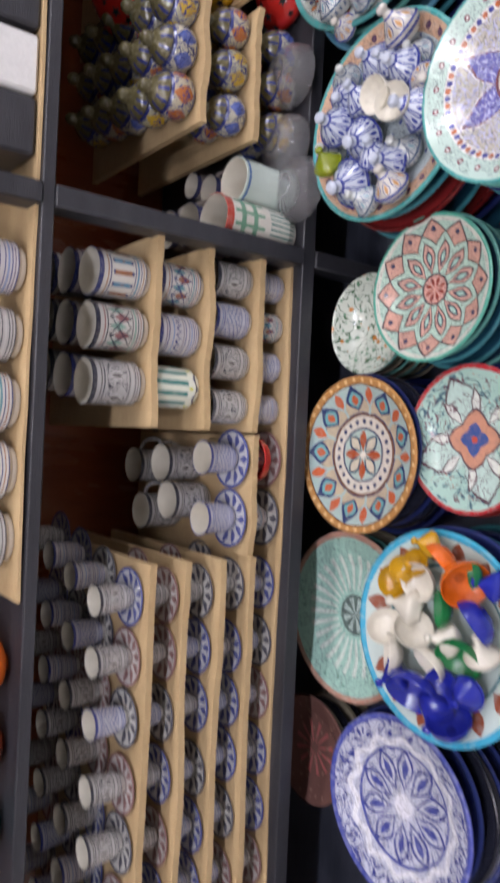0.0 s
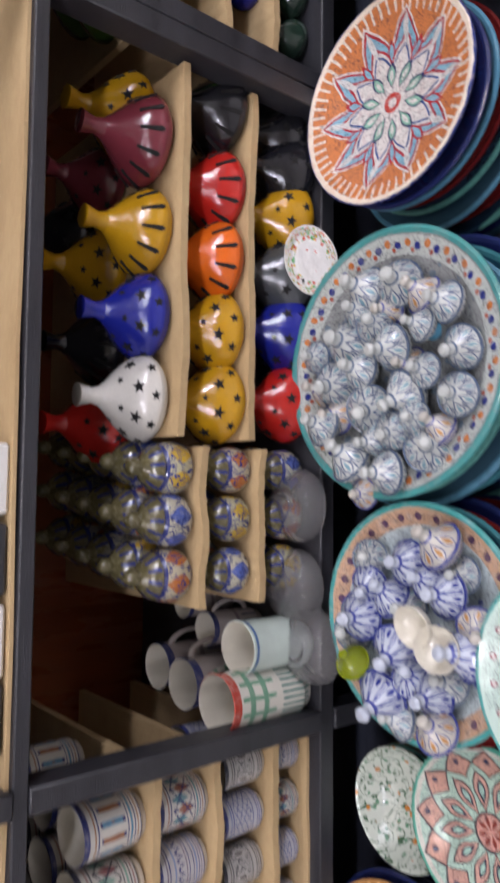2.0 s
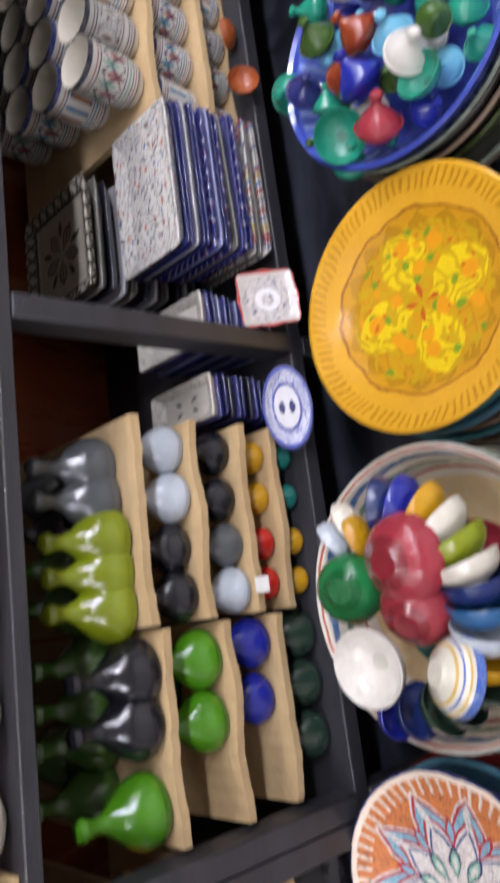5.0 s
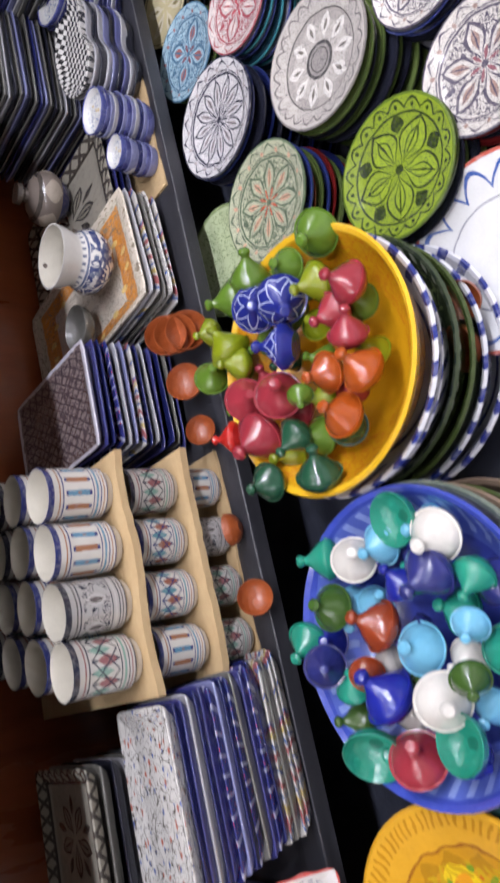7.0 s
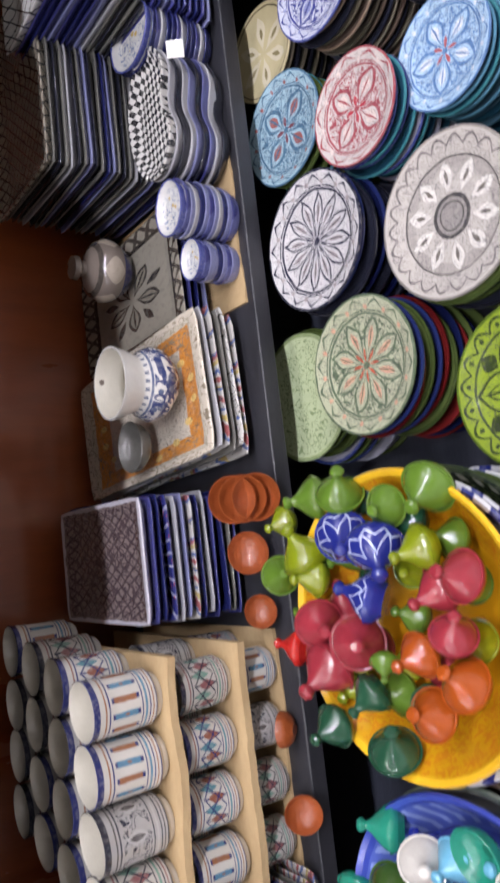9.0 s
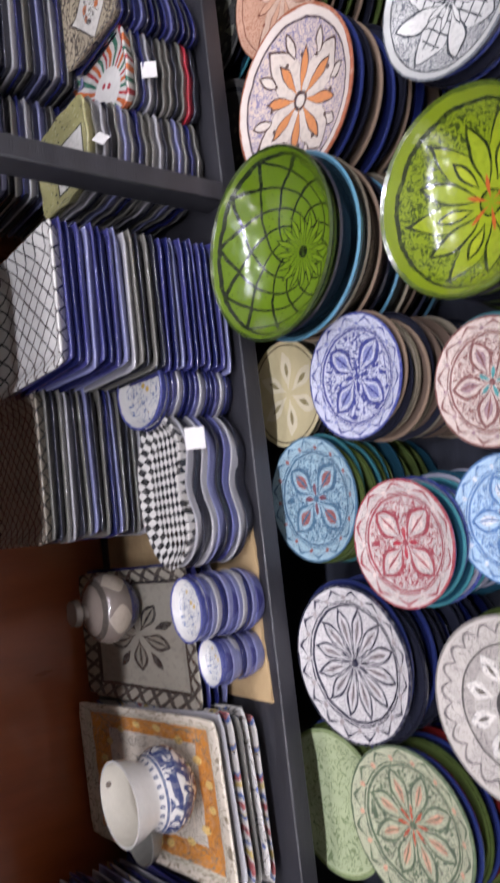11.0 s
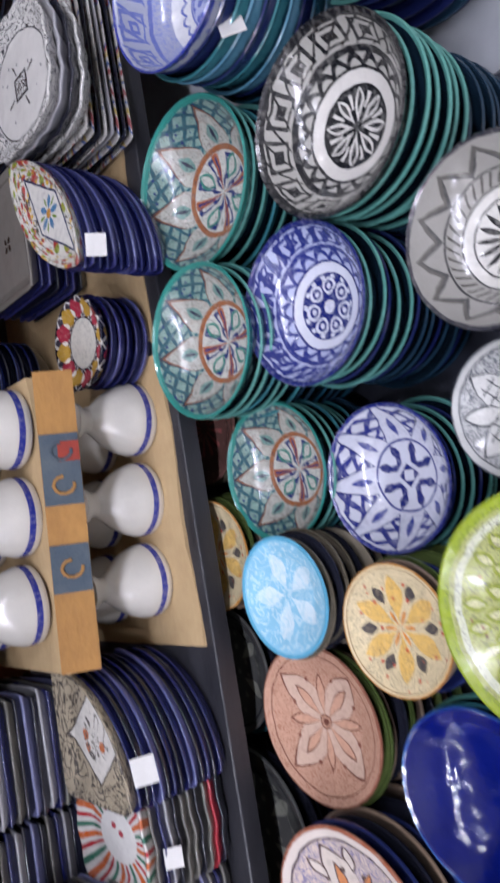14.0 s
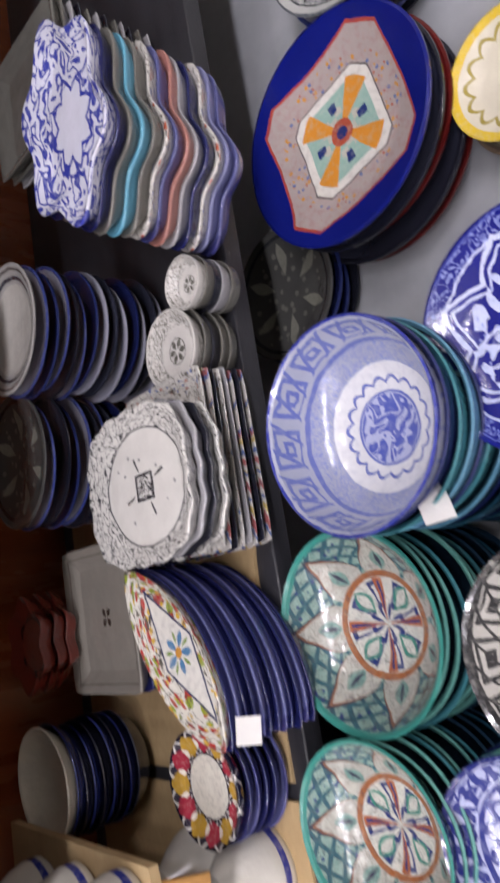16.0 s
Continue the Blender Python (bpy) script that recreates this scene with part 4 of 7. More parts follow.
def cup_mat(name, base, inks, style):
    """Cup paint: dark rim, thin lines above the foot, a middle zone with figures."""
    a, b, c = inks
    layers = [("ring", "c6c2ba", -0.1, 0.12), ("ring", a, 0.14, 0.16), ("ring", b, 0.19, 0.205), ("ring", a, 0.235, 0.25), ("ring", c, 0.28, 0.31), ("ring", a, 0.34, 0.355)]
    layers += {"stripe": [("spoke", a, 12, 0.38, 0.76, 0.34, 0), ("spoke", b, 6, 0.42, 0.73, 0.2, 0.25), ("spoke", c, 6, 0.42, 0.73, 0.2, 0.75), ("dots", b, 12, 0.57, 0.03, 0)],
               "peak": [("zig", a, 8, 0.57, 0.38, 0.035), ("petal", b, 8, 0.4, 0.68, 0.45, 0), ("petal", c, 8, 0.46, 0.77, 0.4, 0.5), ("dots", a, 8, 0.7, 0.035, 0), ("scales", a, 8, 4, 0.1, 0.38, 0.76)],
               "lattice": [("scales", a, 12, 9, 0.12, 0.38, 0.76), ("dots", c, 24, 0.57, 0.03, 0)],
               "vine": [("curl", a, 10, 8, 0.2, 0.38, 0.76), ("petal", c, 6, 0.42, 0.72, 0.45, 0), ("petal", b, 6, 0.46, 0.68, 0.2, 0)],
               "band": [("ring", a, 0.42, 0.435), ("ring", b, 0.47, 0.485), ("zig", a, 20, 0.58, 0.1, 0.02), ("ring", c, 0.68, 0.71)]}[style]
    layers += [("ring", a, 0.79, 0.81), ("ring", b, 0.84, 0.86), ("ring", a, 0.93, 1.1)]
    return glazed(name, base, layers, axis="z", wobble=0.03)


CUPS = [cup_mat("cup_navy", "b6b2b2", ("2b3270", "6a5a70", "7f8cae"), "band"), cup_mat("cup_grey", "aba8a4", ("3a3a44", "5f5a58", "b8b4b0"), "vine"),
        cup_mat("cup_peaks", "c4c0b8", ("33386a", "8f5a48", "5f8a94"), "peak"), cup_mat("cup_stripes", "c8c4bb", ("33386c", "9a6a4c", "5f88a0"), "stripe"),
        cup_mat("cup_plain_blue", "b4b4bc", ("3a4288", "6a74a8", "b8bac8"), "lattice"), cup_mat("cup_mixed", "b8b4ac", ("2f3040", "8a5a5a", "7a9a8c"), "peak")]
STRIPE_CUP = glazed("stripe_cup", "d9dccb", [("spoke", "3f7f78", 12, 0.3, 1.1, 0.4, 0), ("zig", "26305c", 6, 0.12, 0.1, 0.03), ("dots", "c9c834", 6, 0.24, 0.05, 0)], axis="z")
CHECK_CUP = glazed("check_cup", "d3d0c4", [("spoke", "6f9a80", 12, 0.5, 0.9, 0.3, 0), ("ring", "6f9a80", 0.6, 0.66), ("ring", "6f9a80", 0.76, 0.82), ("spoke", "4f7f78", 28, 0.05, 0.42, 0.4, 0), ("ring", "b5483c", 0.92, 1.1)], axis="z")
PALE_MUG = glazed("pale_green_mug", "c2cfc6", [("ring", "4f6fa0", 0.93, 0.97)], axis="z")
DARK_MUG = glazed("grey_mug", "aca29c", [("ring", "3f4470", 0.92, 1.1), ("ring", "8a7a80", 0.5, 0.56), ("rope", "6a6478", 14, 0.0, 0.3, 0.1, 0.44)], axis="z")
CREAM_CUP = glazed("white_footed_cup", "d6d2c8", [("ring", "2f3a94", 0.1, 0.18), ("ring", "8a8cae", 0.0, 0.015)], axis="z", wobble=0.012, tone=0.16)


def vessel(name, shape, mat):
    """A cup painted outside and plain glazed inside."""
    bm = lathe(shape, 32)
    top = max(z for _, z in shape)
    for face in bm.faces:
        c = face.calc_center_median()
        out = Vector((c.x, c.y, 0))
        if mat is not CREAM_CUP and c.z < top - 0.005 and (face.normal.dot(out) < 0 or (out.length < 0.36 and face.normal.z > 0.5)):
            face.material_index = 1
    return mesh_of(name, bm, [mat, WHITE_IN])


def cup(x, y, z, H, mat, label, name="cup", shape=CUP, wide=1.0, group="cups on the shelf", turn=None):
    ob = tagged(new(name), label, name.replace("_", " "), group)
    k = 8 if shape is GOBLET else 3
    low, high = (shape[k:], shape[:k + 1]) if shape is GOBLET else (shape[:k + 1], shape[k:])
    child("body", cached((name, mat.name, id(shape)), lambda: vessel("body", high, mat)), ob)
    child("foot", cached((name, mat.name, id(shape), "foot"), lambda: vessel("foot", low, mat)), ob, "plain foot ring")
    ob.matrix_basis = pose(x, y, z, rng.uniform(-1.5, 1.5), rng.uniform(-1.5, 1.5), rng.uniform(0, 360) if turn is None else turn) @ Matrix.Diagonal((H * wide, H * wide, H, 1))
    return ob


def handled(x, y, z, H, mat, label, turn, wide=1.0):
    """A mug with a bent handle."""
    ob = tagged(new("mug"), label, "mug", "mugs on the shelf")
    child("body", cached(("mug_body", mat.name), lambda: vessel("body", CUP, mat)), ob)
    me = cached(("handle", mat.name), lambda: mesh_of("handle", tube([(0.4 + 0.26 * math.sin(a), 0, 0.55 + 0.3 * math.cos(a)) for a in [math.pi * k / 10 for k in range(11)]], 0.045, 8), mat))
    child("handle", me, ob)
    ob.matrix_basis = pose(x, y, z, 0, 0, turn) @ Matrix.Diagonal((H * wide, H * wide, H, 1))
    return ob


COLORS = {k: glazed("glaze_" + k, h, [("ring", d, -0.1, 0.14)], axis="z", wobble=0.02, rough=0.14, tone=0.4) for k, h, d in (
    ("yellow", "b88a18", "a87c14"), ("mauve", "73303a", "6a2a34"), ("cobalt", "20288c", "181e6c"), ("white", "cfcbc2", "b8b4aa"), ("red", "b5241e", "8a1a16"),
    ("orange", "d9661a", "b04f12"), ("black", "1a1a1f", "18181c"), ("lime", "7c8818", "707c12"), ("green", "4a8418", "386612"), ("grey", "4f5254", "55585a"),
    ("pale", "b4bcc4", "9aa2aa"), ("darkgreen", "26382e", "1c2a22"), ("teal", "1d6f68", "155550"), ("leaf", "587628", "435c1e"), ("moss", "3c5824", "35501f"), ("rose", "92303a", "76242c"),
    ("rust", "a04a18", "823c10"), ("brown", "8a3a1e", "6c2c16"), ("sea", "27866e", "1d6a56"), ("sky", "6fb0cc", "589ab4"), ("ink", "2b2f6c", "20245a"), ("emerald", "1f6f3c", "175a2e"), ("azure", "2a5a88", "1f4468"), ("navy", "1c2a5c", "141f48"), ("bottle", "224a34", "183a28"))}
TERRA = glazed("terracotta", "944a24", [], rough=0.35, tone=0.4)
# near-black colour for the shade inside the lantern holes
HOLE_SHADE = grained("painted_hole_shade", "0c0b0b", "181516", rough=0.9)
SKIRT = [(0, 0.0), (0.34, 0.0), (0.43, 0.035), (0.47, 0.11), (0.455, 0.2), (0.39, 0.33), (0.28, 0.48), (0.17, 0.61), (0.105, 0.71), (0.08, 0.82), (0.105, 0.93), (0.12, 1.0), (0.1, 1.01), (0, 1.0)]


def flank(h):
    return next(r0 + (r1 - r0) * (h - z0) / (z1 - z0) for (r0, z0), (r1, z1) in zip(SKIRT[2:], SKIRT[3:]) if z0 <= h <= z1)


def hole_mesh(cut):
    """A stand-in for a cut-out: a five-pointed star or an upright slit, a thin plug of size one, the hole's shade in
    its colour.
    """
    if cut == "star":
        shape = [((1 if j % 2 == 0 else 0.42) * math.cos(math.pi * j / 5), (1 if j % 2 == 0 else 0.42) * math.sin(math.pi * j / 5)) for j in range(10)]
    else:
        shape = [(0.0, -2.4), (0.4, -1.8), (0.2, 2.0), (-0.2, 2.0), (-0.4, -1.8)]
    bm = bmesh.new()
    low, high = [bm.verts.new((u, v, -0.3)) for u, v in shape], [bm.verts.new((u, v, 0.12)) for u, v in shape]
    bm.faces.new(high)
    for k in range(len(shape)):
        bm.faces.new((low[k], low[(k + 1) % len(shape)], high[(k + 1) % len(shape)], high[k]))
    bmesh.ops.recalc_face_normals(bm, faces=bm.faces)
    return mesh_of("cut_out", bm, HOLE_SHADE, False)


def lantern(x, y, z, H, color, cut="star", wide=1.22):
    """A small tagine-shaped candle lantern: flared lid, knobbed neck, cut-outs."""
    body = cached(("lantern", color), lambda: mesh_of("body", lathe(SKIRT[:9], 40), COLORS[color]))
    knob = cached(("lantern_knob", color), lambda: mesh_of("knob", lathe(SKIRT[8:], 24), COLORS[color]))
    ob = tagged(new("tagine_lantern"), color + " glazed tagine lantern with " + cut + " cut-outs on cardboard", "lantern", "tagine lanterns")
    ob.matrix_basis = pose(x, y, z, rng.uniform(-3, 3), rng.uniform(-3, 3), rng.uniform(0, 360)) @ Matrix.Diagonal((H * wide, H * wide, H, 1))
    shell = child("body", body, ob)
    child("knob", knob, ob)
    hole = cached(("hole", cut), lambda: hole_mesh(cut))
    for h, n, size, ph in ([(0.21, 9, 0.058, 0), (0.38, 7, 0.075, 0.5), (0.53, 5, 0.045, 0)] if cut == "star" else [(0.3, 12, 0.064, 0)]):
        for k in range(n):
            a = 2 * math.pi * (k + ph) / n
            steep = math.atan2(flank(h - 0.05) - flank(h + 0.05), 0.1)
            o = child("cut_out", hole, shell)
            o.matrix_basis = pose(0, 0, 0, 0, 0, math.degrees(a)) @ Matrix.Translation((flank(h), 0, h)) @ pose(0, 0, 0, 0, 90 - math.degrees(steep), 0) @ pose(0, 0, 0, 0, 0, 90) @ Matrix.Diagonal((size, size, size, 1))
    return ob


VASE = [(0, 0.0), (0.4, 0.0), (0.465, 0.04), (0.49, 0.12), (0.465, 0.24), (0.37, 0.39), (0.24, 0.52), (0.15, 0.62), (0.1, 0.72), (0.11, 0.82), (0.15, 0.9), (0.13, 0.97), (0.08, 1.0), (0, 1.0)]


def vase(x, y, z, H, color, wide=0.84):
    me = cached(("vase", color), lambda: mesh_of("small_vase", lathe(VASE[:7], 32), COLORS[color]))
    neck = cached(("vase_neck", color), lambda: mesh_of("neck", lathe(VASE[6:], 24), COLORS[color]))
    ob = thing("small_vase", me, pose(x, y, z, 0, 0, rng.uniform(0, 360)), color + " glazed small gourd vase on cardboard", "vase", "small vases", (H * wide, H * wide, H))
    child("neck", neck, ob)
    return ob


JAR = [(0, 0.0), (0.26, 0.0), (0.36, 0.1), (0.4, 0.25), (0.37, 0.42), (0.3, 0.5), (0.34, 0.54), (0.3, 0.62), (0.2, 0.72), (0.12, 0.78), (0.13, 0.86), (0.09, 0.95), (0, 1.0)]
JARS = [glazed("jar_" + n, b, [("ring", "2b3474", 0.05, 0.1), ("petal", c, 6, 0.1, 0.48, 0.7, 0), ("curl", d, 8, 9, 0.2, 0.1, 0.5), ("ring", "2b3474", 0.47, 0.52), ("ring", "5a5336", 0.52, 1.1), ("spoke", d, 10, 0.56, 0.72, 0.3, 0)], axis="z", wobble=0.05) for n, b, c, d in
        (("blue", "aaa592", "4a5a9c", "2b3464"), ("rust", "aca28a", "a8602c", "2b3470"), ("ochre", "a8a284", "b8962c", "2b3470"))]


def jar(x, y, z, H, mat):
    ob = new("lidded_jar")
    child("body", cached(("jar", mat.name), lambda: mesh_of("body", lathe(JAR[:6], 28), mat)), ob)
    child("lid", cached(("jar_lid", mat.name), lambda: mesh_of("lid", lathe(JAR[5:], 28), mat)), ob)
    ob.matrix_basis = pose(x, y, z, 0, 0, rng.uniform(0, 360)) @ Matrix.Diagonal((H, H, H, 1))
    return tagged(ob, "small painted ceramic jar with pointed lid", "jar", "lidded jars")


def sheet(x0, x1, z, y0=0.905, y1=1.33, thick=0.012):
    """A cut cardboard sheet between layers, with a wavy torn front edge."""
    bm = bmesh.new()
    n = 24
    low, high = [], []
    for k in range(n + 1):
        x = x0 + (x1 - x0) * k / n
        y = y0 + 0.003 * math.sin(k * 0.37 + z * 40) + rng.uniform(-0.0012, 0.0012)
        d = 0.002 * math.sin(k * 0.5 + z * 70) + rng.uniform(-0.0006, 0.0006)
        low.append([bm.verts.new((x, y, z - thick + d)), bm.verts.new((x, y1, z - thick))])
        high.append([bm.verts.new((x, y, z + d)), bm.verts.new((x, y1, z))])
    for k in range(n):
        bm.faces.new((high[k][0], high[k + 1][0], high[k + 1][1], high[k][1]))
        bm.faces.new((low[k][0], low[k][1], low[k + 1][1], low[k + 1][0]))
        bm.faces.new((low[k][0], low[k + 1][0], high[k + 1][0], high[k][0]))
        bm.faces.new((low[k][1], high[k][1], high[k + 1][1], low[k + 1][1]))
    for e in (0, n):
        bm.faces.new((low[e][0], high[e][0], high[e][1], low[e][1]))
    bmesh.ops.recalc_face_normals(bm, faces=bm.faces)
    return tagged(new("cardboard_sheet", mesh_of("cardboard_sheet", bm, CARD, False)), "brown cardboard sheet between layers of pottery", "cardboard", "cardboard sheets")


# dishes of free outline, half size one
def outline(kind, n=48):
    pts = []
    for i in range(n):
        a = 2 * math.pi * i / n
        c, s = math.cos(a), math.sin(a)
        if kind == "square":
            k = (abs(c) ** 26 + abs(s) ** 26) ** (-1 / 26)
        elif kind == "scallop":
            k = 0.95 + 0.05 * math.cos(12 * a)
        elif kind == "octagon":
            k = (0.96 + 0.022 * math.cos(16 * a)) * (abs(c) ** 3.2 + abs(s) ** 3.2) ** (-1 / 3.2)
        elif kind == "wavy":
            k = 0.84 + 0.1 * math.cos(6 * a) + 0.06 * math.cos(2 * a)
        elif kind == "leaf":
            k = 1.0
            pts.append((0.38 * s * abs(s) ** 0.5, c))
            continue
        elif kind == "bean":
            pts.append((s * (0.75 - (0.32 * math.exp(-(2.4 * c) ** 2) if s < 0 else 0.0)), c))
            continue
        elif kind == "fan":
            # a quarter disc, its corner at the back
            far = [0.8 / -c if c < -1e-6 else 9.0, 0.8 / s if s > 1e-6 else 9.0]
            b = 0.8 * (c - s)
            far.append(-b + math.sqrt(b * b + 1.72 ** 2 - 1.28))
            k = (sum(d ** -14 for d in far)) ** (-1 / 14)
        elif kind == "tray":
            k = (abs(c) ** 5 + abs(s) ** 5) ** (-1 / 5) * (0.97 + 0.03 * math.cos(8 * a))
        elif kind == "daisy":
            k = 0.92 + 0.08 * abs(math.cos(6 * a))
        else:
            k = 1.0
        pts.append((k * c, k * s))
    return pts


def shaped(kind, material, deep):
    def make():
        bm = bmesh.new()
        pts = outline(kind, 64)
        rings = []
        for k, z in ((0.86, 0.0), (0.9, deep * 0.2), (0.985, deep * 0.8), (1.0, deep * 0.95), (0.985, deep), (0.94, deep * 0.97), (0.78, deep * 0.45), (0.7, deep * 0.35)):
            rings.append([bm.verts.new((k * x, k * y, z)) for x, y in pts])
        n = len(pts)
        for p, q in zip(rings, rings[1:]):
            for i in range(n):
                bm.faces.new((p[i], p[(i + 1) % n], q[(i + 1) % n], q[i]))
        bm.faces.new(rings[0][::-1]), bm.faces.new(rings[-1])
        bmesh.ops.recalc_face_normals(bm, faces=bm.faces)
        return mesh_of(kind + "_dish", bm, material)
    return cached((kind, material.name, deep), make)


def pile(kind, x, y, ztop, half, material, label, unders, step=0.013, base=SHELF_Z + 0.004, turn=0.0, deep=0.02, name="dish", lean=0.0, jog=0.002, group="piled dishes on the shelf"):
    """Flat dishes piled on the shelf; half: half width and half depth."""
    room = max(0.0, ztop - deep - base)
    n = max(0, round(room / step))
    for i in range(n + 1):
        mat = material if i == n else unders[(n - 1 - i) % len(unders)]
        me = shaped(kind, mat, 1.0)
        k = i / max(n, 1)
        m = pose(x + rng.uniform(-jog, jog) + lean * (1 - k), y + rng.uniform(-jog, jog), base + room * k, 0, 0, turn + (rng.uniform(-2, 2) if i < n else 0))
        thing(name, me, m, label if i == n else "glazed dish with coloured edge in a pile", "dish", group, (half[0], half[1], deep * (1.0 if i == n else 0.9)))


E_BLUE = glazed("edge_blue", "393a70", [("square", "5a5d8c", 0.0, 0.9)], tone=0.4)
E_DARK = glazed("edge_dark", "20212c", [], tone=0.4)
E_WHITE = glazed("edge_white", "a09fa2", [], tone=0.3)
E_LILAC = glazed("edge_lilac", "76799e", [], tone=0.4)
E_GREY = glazed("edge_grey", "6a6862", [], tone=0.4)
E_NAVY = glazed("edge_navy", "1d2152", [], tone=0.4)
E_SKY = glazed("edge_sky", "5fa0b8", [], tone=0.3)
E_ROSE = glazed("edge_rose", "a8746a", [], tone=0.3)
RED_EDGE = glazed("edge_red", "a8303c", [], tone=0.3)
E_FLORA = glazed("edge_flowered", "b4b0aa", [("spoke", "8f4a4c", 21, 0, 3, 0.2, 0), ("spoke", "a8955a", 17, 0, 3, 0.16, 0.34), ("spoke", "4f608c", 25, 0, 3, 0.16, 0.67), ("blots", "3f4450", 12, 0.2, 0, 3)], lace=False, wobble=0.25)
E_DASH = glazed("edge_dashed", "2b2f6c", [("spoke", "8f90a8", 31, 0, 3, 0.22, 0), ("blots", "a8303c", 9, 0.2, 0, 3)], lace=False)
E_GREEN = glazed("edge_green", "c2c83a", [], tone=0.3)
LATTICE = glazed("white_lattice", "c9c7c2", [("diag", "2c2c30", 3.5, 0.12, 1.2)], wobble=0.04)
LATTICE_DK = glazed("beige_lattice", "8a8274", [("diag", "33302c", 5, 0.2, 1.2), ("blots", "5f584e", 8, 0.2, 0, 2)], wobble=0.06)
BROWN_LACE = glazed("brown_lace", "8a7c78", [("diag", "4a3f44", 5, 0.22, 0.9), ("net", "55484c", 7, 0.1, 0, 2), ("square", "c8c4cc", 0.93, 1.2)], wobble=0.08)
CHECKER = glazed("checkered", "c6c3bd", [("check", "1f1f22", 4.0, 2.0)], wobble=0.015)
ORANGE_SQ = glazed("orange_square", "d0c6b4", [("square", "d08a3c", 0.62, 0.84), ("dots", "e8c87a", 16, 0.75, 0.05, 0), ("square", "c9c2ae", 0.84, 0.9), ("net", "8a7f6c", 8, 0.06, 0.86, 2)])
FLORAL_BOX = glazed("grey_floral", "9a9486", [("square", "3a3530", 0.78, 0.81), ("diag", "453f3a", 4, 0.3, 1.1), ("square", "9a9486", 0.0, 0.77), ("square", "3a3530", 0.76, 0.79), ("petal", "3f3a36", 5, 0.05, 0.55, 0.6, 0), ("petal", "8a8476", 5, 0.1, 0.5, 0.4, 0), ("petal", "3f3a36", 5, 0.05, 0.5, 0.1, 0), ("petal", "3f3a36", 5, 0.3, 0.62, 0.2, 0.5)], lace=False)
FLOWER_OVAL = glazed("white_flower_oval", "c9c8c4", [("net", "5f6f94", 5, 0.06, 0.1, 0.8), ("blots", "b89a4c", 3, 0.22, 0, 0.7), ("ring", "3a4288", 0.93, 1.2)])
PAISLEY = glazed("paisley", "a89c84", [("blots", "5a5248", 7, 0.3, 0.5, 2), ("net", "4f4a44", 5, 0.08, 0.5, 2), ("diamond", "4a4440", 0.0, 0.62, 0.9), ("diamond", "d6d2c8", 0.0, 0.58, 0.9), ("blots", "b5683c", 4, 0.3, 0, 0.32), ("net", "55504c", 5, 0.07, 0, 0.32)], lace=False)
STRIPE_TRAY = glazed("striped_tray", "cdc9c2", [("spoke", "c0602c", 9, 0.5, 2, 0.2, 0), ("spoke", "2f6a54", 9, 0.5, 2, 0.16, 0.35), ("spoke", "a82c34", 9, 0.5, 2, 0.14, 0.68), ("ring", "dcdad4", 0, 0.5), ("blots", "a8424c", 3, 0.2, 0, 0.4)], lace=False)
SPOT_TRAY = glazed("spotted_tray", "a09c6c", [("blots", "3a3a34", 7, 0.2, 0.5, 2), ("blots", "c2bf9c", 9, 0.2, 0.5, 2), ("square", "4a4a40", 0.0, 0.54), ("square", "d9d7d0", 0.0, 0.5), ("blots", "a8a458", 4, 0.26, 0, 0.4)], lace=False)
DAISY = glazed("flower_plate", "1f1d2e", [("petal", "d8d4cc", 12, 0.5, 1.02, 1.0, 0), ("petal", "2b2636", 12, 0.54, 0.98, 0.72, 0), ("petal", "b8923a", 6, 0.56, 0.95, 0.62, 0), ("petal", "9c3040", 6, 0.56, 0.95, 0.62, 0.5), ("petal", "e0dcd0", 12, 0.62, 0.84, 0.26, 0), ("ring", "26233a", 0.53, 0.56), ("ring", "d9d5c8", 0, 0.53)], lace=False, wobble=0.04)
LEAFP = glazed("leaf_flowers", "d3d0c6", [("blots", "a83a34", 6, 0.4, 0, 2), ("blots", "8a9a34", 5, 0.3, 0, 2), ("blots", "d0a83c", 7, 0.26, 0, 2), ("net", "55504a", 6, 0.05, 0, 2), ("diamond", "3a3f5c", 0.0, 0.26, 0.34), ("diamond", "dcdad2", 0.0, 0.235, 0.34), ("petal", "4f7aa0", 5, 0.0, 0.2, 0.5, 0), ("petal", "6f8a3c", 5, 0.06, 0.2, 0.2, 0.5), ("ring", "c0883c", 0.0, 0.05)], lace=False)
OCTA = glazed("octagon_lace", "d6d4ce", [("net", "3f3f44", 9, 0.075, 0.74, 2), ("ring", "45454a", 0.72, 0.74), ("square", "33333a", 0.0, 0.17), ("square", "d0cec8", 0.0, 0.13), ("net", "33333a", 14, 0.1, 0, 0.17), ("spoke", "33333a", 4, 0.22, 0.4, 0.06, 0.25), ("blots", "8a8a8c", 5, 0.12, 0.3, 0.6)], lace=False)
SAUCER = glazed("saucer_grey", "cfccc6", [("net", "5a5850", 8, 0.1, 0.62, 0.95), ("petal", "5a5850", 6, 0.05, 0.3, 0.8, 0), ("ring", "5a5850", 0.3, 0.33)])
WAVYP = glazed("wavy_blue", "c8c9d6", [("net", "343c94", 5, 0.12, 0.36, 2), ("zig", "343c94", 8, 0.36, 0.14, 0.025), ("ring", "343c94", 0.95, 2)])
WHITE_PLATE = glazed("white_script", "c6c2b8", [("petal", "3a3a34", 4, 0.2, 0.5, 0.2, 0), ("net", "55504a", 10, 0.06, 0.82, 2)])
